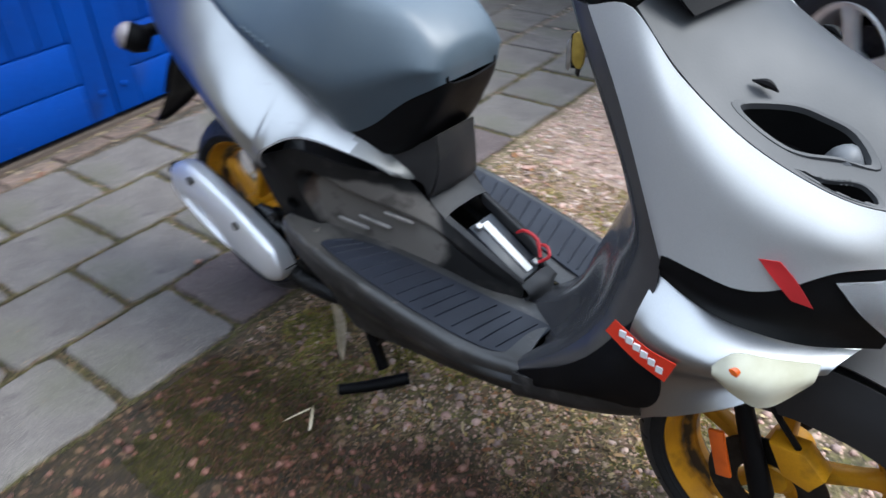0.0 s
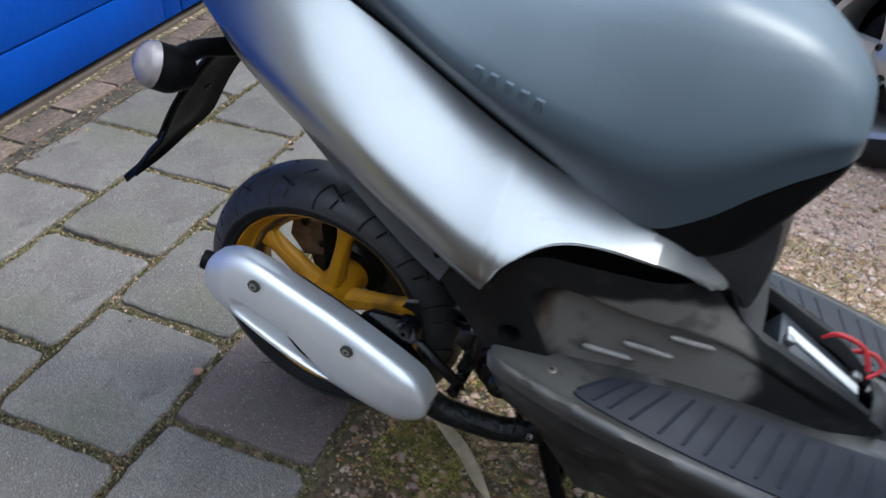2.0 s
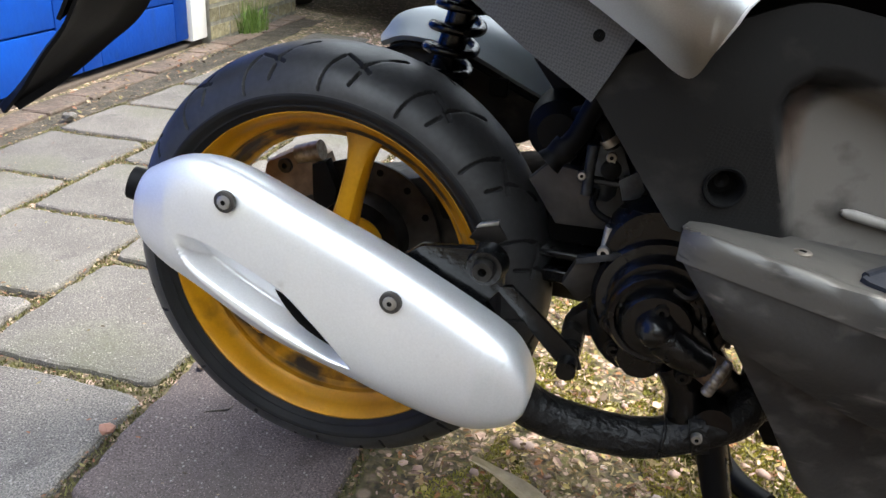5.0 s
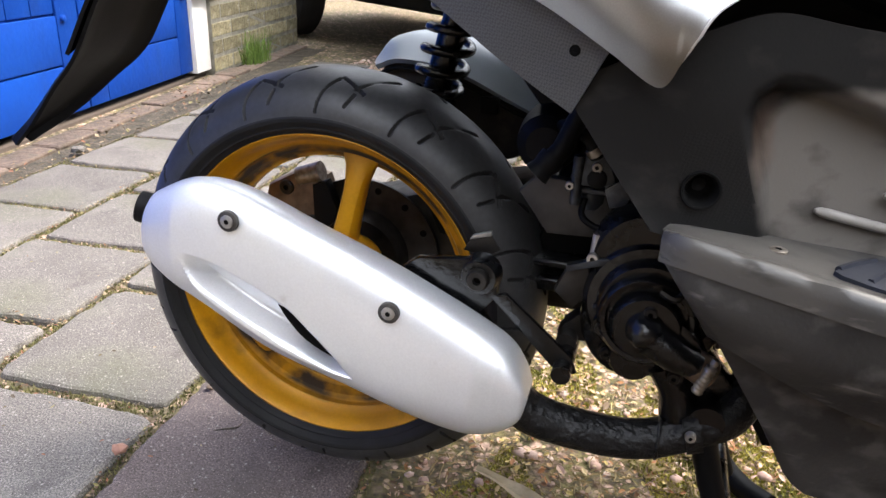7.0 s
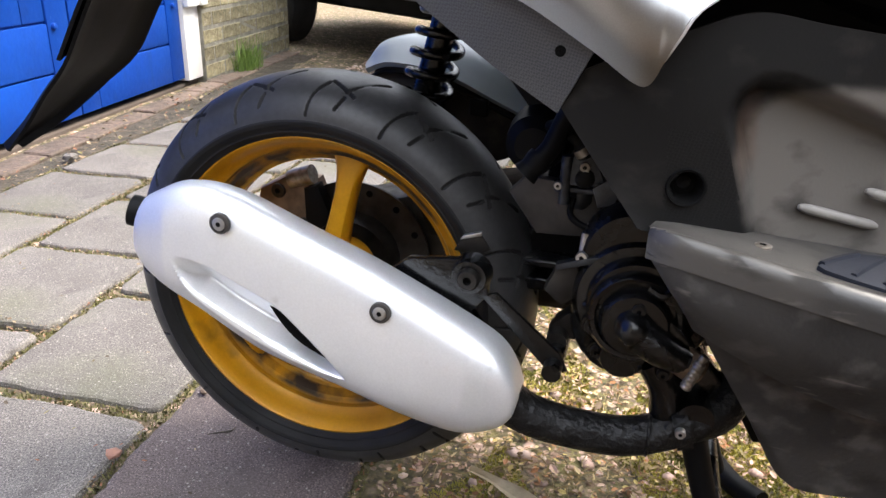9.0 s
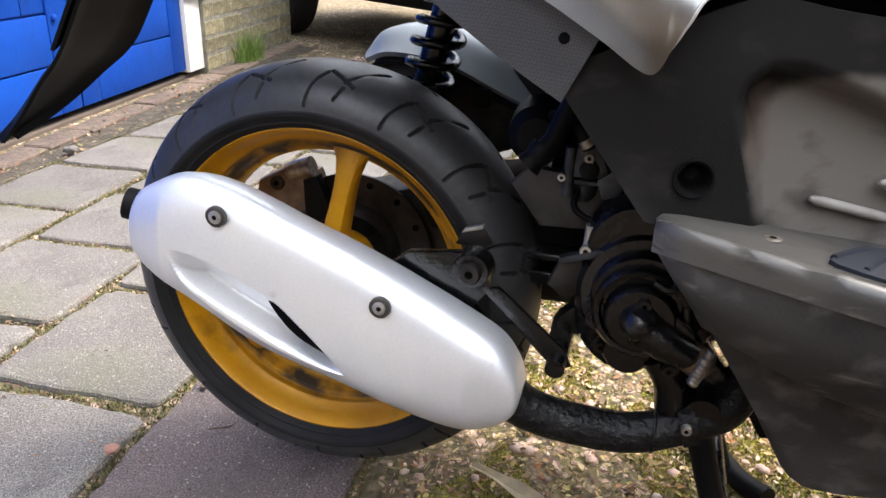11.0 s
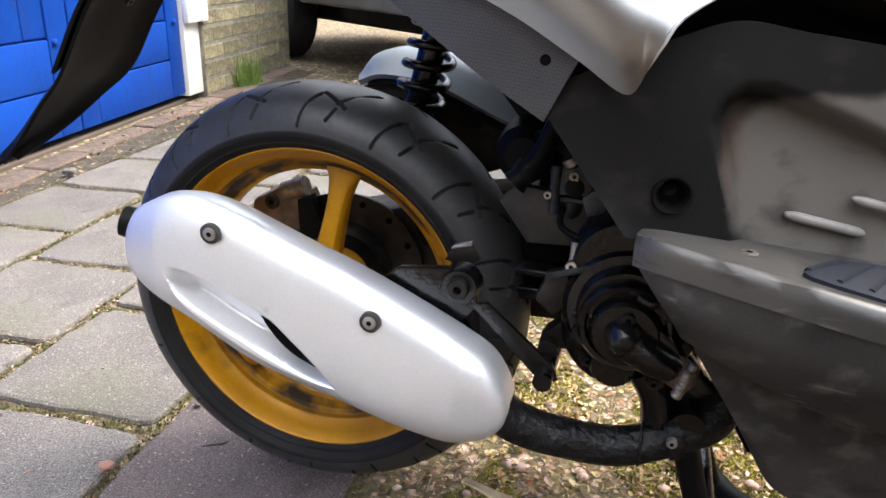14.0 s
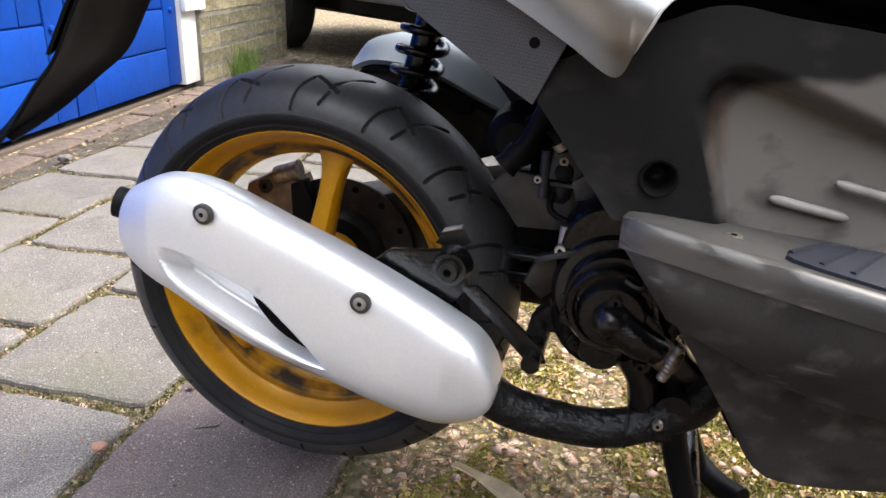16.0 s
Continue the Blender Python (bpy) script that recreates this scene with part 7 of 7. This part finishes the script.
scatter("gravel", *stones_mesh(13000, (0.0, 2.3, -1.2, 2.4), (0.0018, 0.013), 5, on_gravel), PEBBLE, "pinkish grey gravel chips in mossy soil", "gravel")
scatter("far_gravel", *stones_mesh(13000, (-1.2, 2.6, 0.6, 3.2), (0.004, 0.014), 8, lambda x, y, r: x > path_edge(y) + 0.02 or y > 2.05), PEBBLE, "brownish gravel further off", "gravel")


def flakes(count, area, seed, keep, size=(0.006, 0.018), z0=None):
    """Bits of dead leaf, each a bent little blade."""
    rnd = random.Random(seed)
    verts, faces = [], []
    made = 0
    while made < count:
        x, y = rnd.uniform(area[0], area[1]), rnd.uniform(area[2], area[3])
        if not keep(x, y, rnd):
            continue
        made += 1
        ln, wd, a, b, c = rnd.uniform(*size), rnd.uniform(0.2, 0.55), rnd.uniform(0, 6.28), rnd.uniform(-0.5, 0.5), rnd.uniform(-0.5, 0.5)
        m = Matrix.Translation((x, y, (ground_height(x, y) + 0.004 if z0 is None else z0(x, y) + 0.002 if callable(z0) else z0 + 0.004) + ln * 0.2)) @ Euler((b, c, a)).to_matrix().to_4x4()
        k = len(verts)
        for u, v, h in ((-1, 0, 0), (-0.4, -wd, 0.12), (-0.4, 0, 0), (-0.4, wd, 0.12), (0.4, -wd * 0.9, 0.15), (0.4, 0, 0.05), (0.4, wd * 0.9, 0.15), (1, 0, 0.1)):
            verts.append(tuple(m @ Vector((u * ln, v * ln, h * ln))))
        faces += [(k, k + 1, k + 2), (k, k + 2, k + 3), (k + 1, k + 4, k + 5, k + 2), (k + 2, k + 5, k + 6, k + 3), (k + 4, k + 7, k + 5), (k + 5, k + 7, k + 6)]
    return verts, faces


scatter("leaf_litter", *flakes(2200, (0.02, 2.2, -1.1, 2.4), 11, on_gravel, (0.005, 0.014)), LITTER, "brown bits of dead leaf on the soil", "leaf litter", False)
scatter("fine_litter", *flakes(24000, (0.04, 1.1, -0.5, 1.0), 12, lambda x, y, r: x > path_edge(y) + 0.01, (0.0018, 0.0065)), LITTER, "crumbs of dead leaf and bark on the soil", "leaf litter", False)


def blades(count, area, seed, keep, length, width, mat, name, label):
    """Fine upright blades, in tufts."""
    rnd = random.Random(seed)
    verts, faces = [], []
    made = 0
    while made < count:
        x, y = rnd.uniform(area[0], area[1]), rnd.uniform(area[2], area[3])
        if not keep(x, y, rnd):
            continue
        made += 1
        z = ground_height(x, y)
        a, ln, lean = rnd.uniform(0, 6.28), rnd.uniform(*length), rnd.uniform(0.1, 0.8)
        dx, dy = math.cos(a), math.sin(a)
        k = len(verts)
        for f, w in ((0, 1), (0.5, 0.8), (1, 0.1)):
            o = lean * f * f * ln
            cx, cy, cz = x + dx * o, y + dy * o, z + ln * f * (1 - 0.25 * lean * f)
            verts += [(cx - dy * width * w, cy + dx * width * w, cz), (cx + dy * width * w, cy - dx * width * w, cz)]
        faces += [(k, k + 1, k + 3, k + 2), (k + 2, k + 3, k + 5, k + 4)]
    return scatter(name, verts, faces, mat, label, "grass" if mat is GRASS else "moss", False)


def mossy(x, y, rnd):
    if x < path_edge(y) + 0.006:
        return False
    if (y < 0.0 and x > 0.45 or x > 0.62 and y > 0.35) and rnd.random() < 0.75:
        return False
    v = noise.noise((x * 5.5, y * 5.5, 7.7)) + 0.35 * noise.noise((x * 17, y * 17, 1.2))
    return v > -0.06 and rnd.random() < max(0.1, 1.1 - 0.6 * math.hypot(x - 0.35, y + 0.1))


blades(100000, (0.04, 1.1, -0.6, 1.0), 21, mossy, (0.0025, 0.006), 0.0012, MOSS, "moss", "low green moss between the gravel")


def straw(count, area, seed, keep):
    """Thin dry stalks lying about."""
    rnd = random.Random(seed)
    verts, faces = [], []
    made = 0
    while made < count:
        x, y = rnd.uniform(area[0], area[1]), rnd.uniform(area[2], area[3])
        if not keep(x, y, rnd):
            continue
        made += 1
        a, ln, w = rnd.uniform(0, 6.28), 0.004 + 0.012 * rnd.random() ** 2, rnd.uniform(0.0005, 0.0011)
        bend, k = rnd.uniform(-0.5, 0.5), len(verts)
        for f in (-1, 0, 1):
            px_, py_ = x + math.cos(a) * ln * f - math.sin(a) * bend * ln * f * f * 0.5, y + math.sin(a) * ln * f + math.cos(a) * bend * ln * f * f * 0.5
            z = ground_height(px_, py_) + 0.004 + rnd.uniform(0, 0.004)
            verts += [(px_ - math.sin(a) * w, py_ + math.cos(a) * w, z), (px_ + math.sin(a) * w, py_ - math.cos(a) * w, z), (px_, py_, z + w * 1.6)]
        for s in (0, 3):
            faces += [(k + s, k + s + 3, k + s + 5, k + s + 2), (k + s + 2, k + s + 5, k + s + 4, k + s + 1)]
    return verts, faces


STRAW = material("dry_straw", (0.36, 0.28, 0.14), (0.22, 0.16, 0.07), 40, 0.7)
# The stalks carry the same painted near-side shade.
near_shade(STRAW, (0.20, 0.13, 0.09), -0.24, 0.05)
scatter("straw", *straw(4200, (0.05, 1.1, -0.5, 1.0), 26, lambda x, y, r: x > path_edge(y) + 0.02 and noise.noise((x * 6, y * 6, 2.2)) > -0.1), STRAW, "pale dry stalks on the mossy soil", "straw", False)
pier_at = DOOR @ Vector((2.72, -0.08, 0))
blades(190, (pier_at.x - 0.05, pier_at.x + 0.05, pier_at.y - 0.11, pier_at.y + 0.11), 22, lambda x, y, r: math.hypot((x - pier_at.x) / 0.05, (y - pier_at.y) / 0.11) < 1, (0.06, 0.20), 0.0022, GRASS, "grass_tuft", "tuft of green grass against the brick wall")
blades(160, (0.1, 1.6, 1.3, 2.4), 23, lambda x, y, r: noise.noise((x * 3, y * 3, 4.4)) > 0.36, (0.02, 0.06), 0.002, GRASS, "sparse_grass", "sparse grass in the gravel")


def loose_stone(x, y, r, seed, name="stone", mat=EDGEBRICK, label="small broken piece of red brick", z=0.004):
    verts, faces = stones_mesh(1, (-0.001, 0.001, -0.001, 0.001), (r, r * 1.01), seed, lambda a, b, c: True, 0)
    me = bpy.data.meshes.new(name)
    me.from_pydata(verts, [], faces)
    me.materials.append(mat)
    ob = tagged(new(name, me), label, "stone")
    ob.location = (x, y, z + 0.01 + r * 0.35)
    return ob


REDSTONE = material("broken_red_brick", (0.34, 0.175, 0.125), (0.22, 0.11, 0.08), 60, 0.8, bump=0.5, bscale=200)
loose_stone(-0.272, -0.086, 0.016, 31, mat=REDSTONE)
loose_stone(-0.60, 0.74, 0.011, 32)
loose_stone(-1.27, 1.02, 0.022, 33, mat=SLABMAT, label="small grey lump of concrete by the doors")
loose_stone(-0.245, 0.075, 0.007, 34)
loose_stone(0.13, 0.93, 0.018, 35, mat=PEBBLE, label="pale chip of gravel", z=-0.006)

twig = part("twig", tube([(-0.186, -0.010, 0.004), (-0.172, -0.004, 0.006), (-0.160, 0.004, 0.005), (-0.157, 0.014, 0.006)], [0.0006, 0.0012, 0.0015, 0.0006], 7, 14), DAMPSOIL)
tagged(twig, "short dark twig lying on a concrete slab", "twig")

# ---- pavement pieces, brick edging and wall bricks ----
def slab_mesh(w, d, t, seed, mat=None):
    """A concrete slab with chipped, slightly uneven edges and rounded arrises."""
    rnd = random.Random(seed)
    mat = mat or SLABMAT
    n = 20
    edge = []
    seedv = rnd.uniform(0, 90)
    for (x0, y0), (x1, y1) in (((-1, -1), (1, -1)), ((1, -1), (1, 1)), ((1, 1), (-1, 1)), ((-1, 1), (-1, -1))):
        for k in range(n):
            f = k / n
            x, y = x0 + (x1 - x0) * f, y0 + (y1 - y0) * f
            near = min(f, 1 - f) * (w + d) / 2
            j = 0.006 * noise.noise((x * 2.2, y * 2.2, seedv)) + 0.004 * noise.noise((x * 8, y * 8, seedv + 7)) - 0.002 + rnd.uniform(-0.001, 0.0008)
            j -= 0.0060 * max(0.0, 1 - near / 0.022) ** 2 * rnd.uniform(0.7, 1.5)
            edge.append((x * (w / 2 + j), y * (d / 2 + j)))
    bm = bmesh.new()
    rings = []
    for grow, z in ((0.0, -t), (0.0, -0.007), (-0.002, -0.002), (-0.007, 0.0)):
        rings.append([bm.verts.new((x * (1 + 2 * grow / w), y * (1 + 2 * grow / d), z + rnd.uniform(-0.0006, 0.0006))) for x, y in edge])
    m = len(edge)
    for a, b in zip(rings, rings[1:]):
        for k in range(m):
            bm.faces.new((a[k], a[(k + 1) % m], b[(k + 1) % m], b[k]))
    bm.faces.new(rings[-1])
    bm.normal_update()
    for f in bm.faces:
        f.smooth = False
    me = bpy.data.meshes.new("slab")
    bm.to_mesh(me)
    bm.free()
    me.materials.append(mat)
    return me


pavement = thing("pavement", (0, 0, 0), "weathered grey concrete slab paving with mossy joints", "paving", kind="structure")
meshes = [slab_mesh(0.293, 0.305, 0.045, 40 + k) for k in range(9)]
dark_slab = slab_mesh(0.293, 0.305, 0.045, 51, DARKSLAB)
PATH = Matrix.Translation((0.046, -0.18, 0)) @ Matrix.Rotation(radians(3.6), 4, "Z")
rnd = random.Random(77)
pitch_x, pitch_y = 0.309, 0.322
ROW_SHIFT = (0.0, 0.215, 0.060, 0.225)
for c in range(4):
    off = ROW_SHIFT[c]
    for r in range(-7, 9):
        x, y = -(c + 0.5) * pitch_x + 0.004, (r + 0.5) * pitch_y + off
        ob = new("slab", dark_slab if c == 0 and (r in (0, 3, -3)) else meshes[rnd.randrange(9)])
        ob.parent = pavement
        ob.matrix_world = PATH @ pose(x + rnd.uniform(-0.003, 0.003), y + rnd.uniform(-0.003, 0.003), rnd.uniform(-0.002, 0.002), rnd.uniform(-0.5, 0.5), rnd.uniform(-0.5, 0.5), rnd.choice((0, 180)) + rnd.uniform(-0.9, 0.9))
loose = part("paving_slab", block((-0.15, -0.1, 0.0), (0.15, 0.1, 0.045), 0.006, 2), SLABMAT)
tagged(loose, "loose broken concrete slab lying on the paving edge", "slab")
loose.matrix_world = pose(-0.21, 2.08, -0.006, 3, -2, 14)


def brick_mesh(l, h, d, seed):
    rnd = random.Random(seed)
    bm = block((-l / 2, 0, -h / 2), (l / 2, d, h / 2), 0.004, 1)
    for v in bm.verts:
        v.co += Vector((rnd.uniform(-1, 1), rnd.uniform(-1, 1), rnd.uniform(-1, 1))) * 0.0016
    me = bpy.data.meshes.new("brick")
    bm.to_mesh(me)
    bm.free()
    return me


bricks = [brick_mesh(0.205, 0.062, 0.05, 60 + k) for k in range(6)]
for me in bricks:
    me.materials.append(BRICKMAT)
heads = [brick_mesh(0.098, 0.062, 0.05, 70 + k) for k in range(4)]
for me in heads:
    me.materials.append(BRICKMAT)
for row in range(34):
    z = 0.005 + row * 0.0765
    x = 2.338 if row % 2 == 0 else 2.338 - 0.1075
    while x < 3.475:
        a, b = max(x, 2.338), min(x + 0.205, 3.477)
        if b - a > 0.05:
            full = b - a > 0.18
            ob = new("brick", (bricks if full else heads)[rnd.randrange(4)])
            ob.parent = pier_wall
            ob.matrix_world = DOOR @ Matrix.Translation(((a + b) / 2, -0.0345 + rnd.uniform(-0.0015, 0.0015), z + 0.031)) @ Matrix.Diagonal(((b - a) / (0.205 if full else 0.098), 1, 1, 1))
        x += 0.215

edging = thing("edging", (0, 0, 0), "row of worn red-brown paving bricks along the garage threshold", "paving", kind="structure")
pavers = [brick_mesh(0.198, 0.092, 0.06, 80 + k) for k in range(6)]
for me in pavers:
    me.materials.append(EDGEBRICK)
for k in range(24):
    for rowy in (0,):
        ob = new("brick", pavers[k % 6])
        ob.parent = edging
        ob.matrix_world = DOOR @ pose(-1.6 + k * 0.21, -0.092, -0.002 + rnd.uniform(-0.006, 0.003), 90, 0, rnd.uniform(-3, 3)) @ Matrix.Translation((0, -0.055, 0))
joint_fill = part("joint_soil", block((-1.8, -0.26, -0.05), (3.3, -0.02, -0.007), 0.003, 1), DAMPSOIL)
placed(tagged(joint_fill, "dirt between the edging bricks", "soil", kind="structure"), DOOR)


def joint_level(x, y):
    p = PATH.inverted() @ Vector((x, y, 0))
    c = int(-p.x // pitch_x)
    fx, fy = (-p.x) % pitch_x, (p.y - ROW_SHIFT[min(3, max(0, c))]) % pitch_y
    return -0.006 if min(fx, pitch_x - fx, fy, pitch_y - fy) < 0.009 else 0.0005


def by_joints(x, y, r):
    """In the joints and, thinly, on the slab edges beside them, in drifts."""
    p = PATH.inverted() @ Vector((x, y, 0))
    if not -1.24 < p.x < 0.01:
        return False
    c = int(-p.x // pitch_x)
    fx, fy = (-p.x) % pitch_x, (p.y - ROW_SHIFT[min(3, max(0, c))]) % pitch_y
    d = min(fx, pitch_x - fx, fy, pitch_y - fy)
    drift = noise.noise((x * 5, y * 5, 3.3)) + 0.4 * noise.noise((x * 16, y * 16, 5.1))
    return d < 0.009 and drift > -0.35 or d < 0.009 + 0.030 * max(0.0, drift) * r.random()


scatter("joint_litter", *flakes(11000, (-1.3, 0.1, -1.0, 1.9), 13, by_joints, (0.0012, 0.0042), joint_level), JOINTBITS, "leaf crumbs in the paving joints", "leaf litter", False)
scatter("slab_crumbs", *flakes(420, (-1.2, 0.0, -0.8, 1.7), 17, lambda x, y, r: True, (0.0015, 0.0045), 0.0), JOINTBITS, "crumbs of leaf and bark lying on the slabs", "leaf litter", False)
scatter("edge_litter", *flakes(750, (-1.62, -1.18, -0.6, 2.3), 14, lambda x, y, r: -0.25 < (DOOR.inverted() @ Vector((x, y, 0))).y < -0.02, (0.002, 0.012), -0.004), JOINTBITS, "dead leaves along the garage doors", "leaf litter", False)
blades(42000, (-1.3, 0.1, -1.2, 1.9), 24, by_joints, (0.003, 0.008), 0.0014, JOINTMOSS, "joint_moss", "green moss in the paving joints")
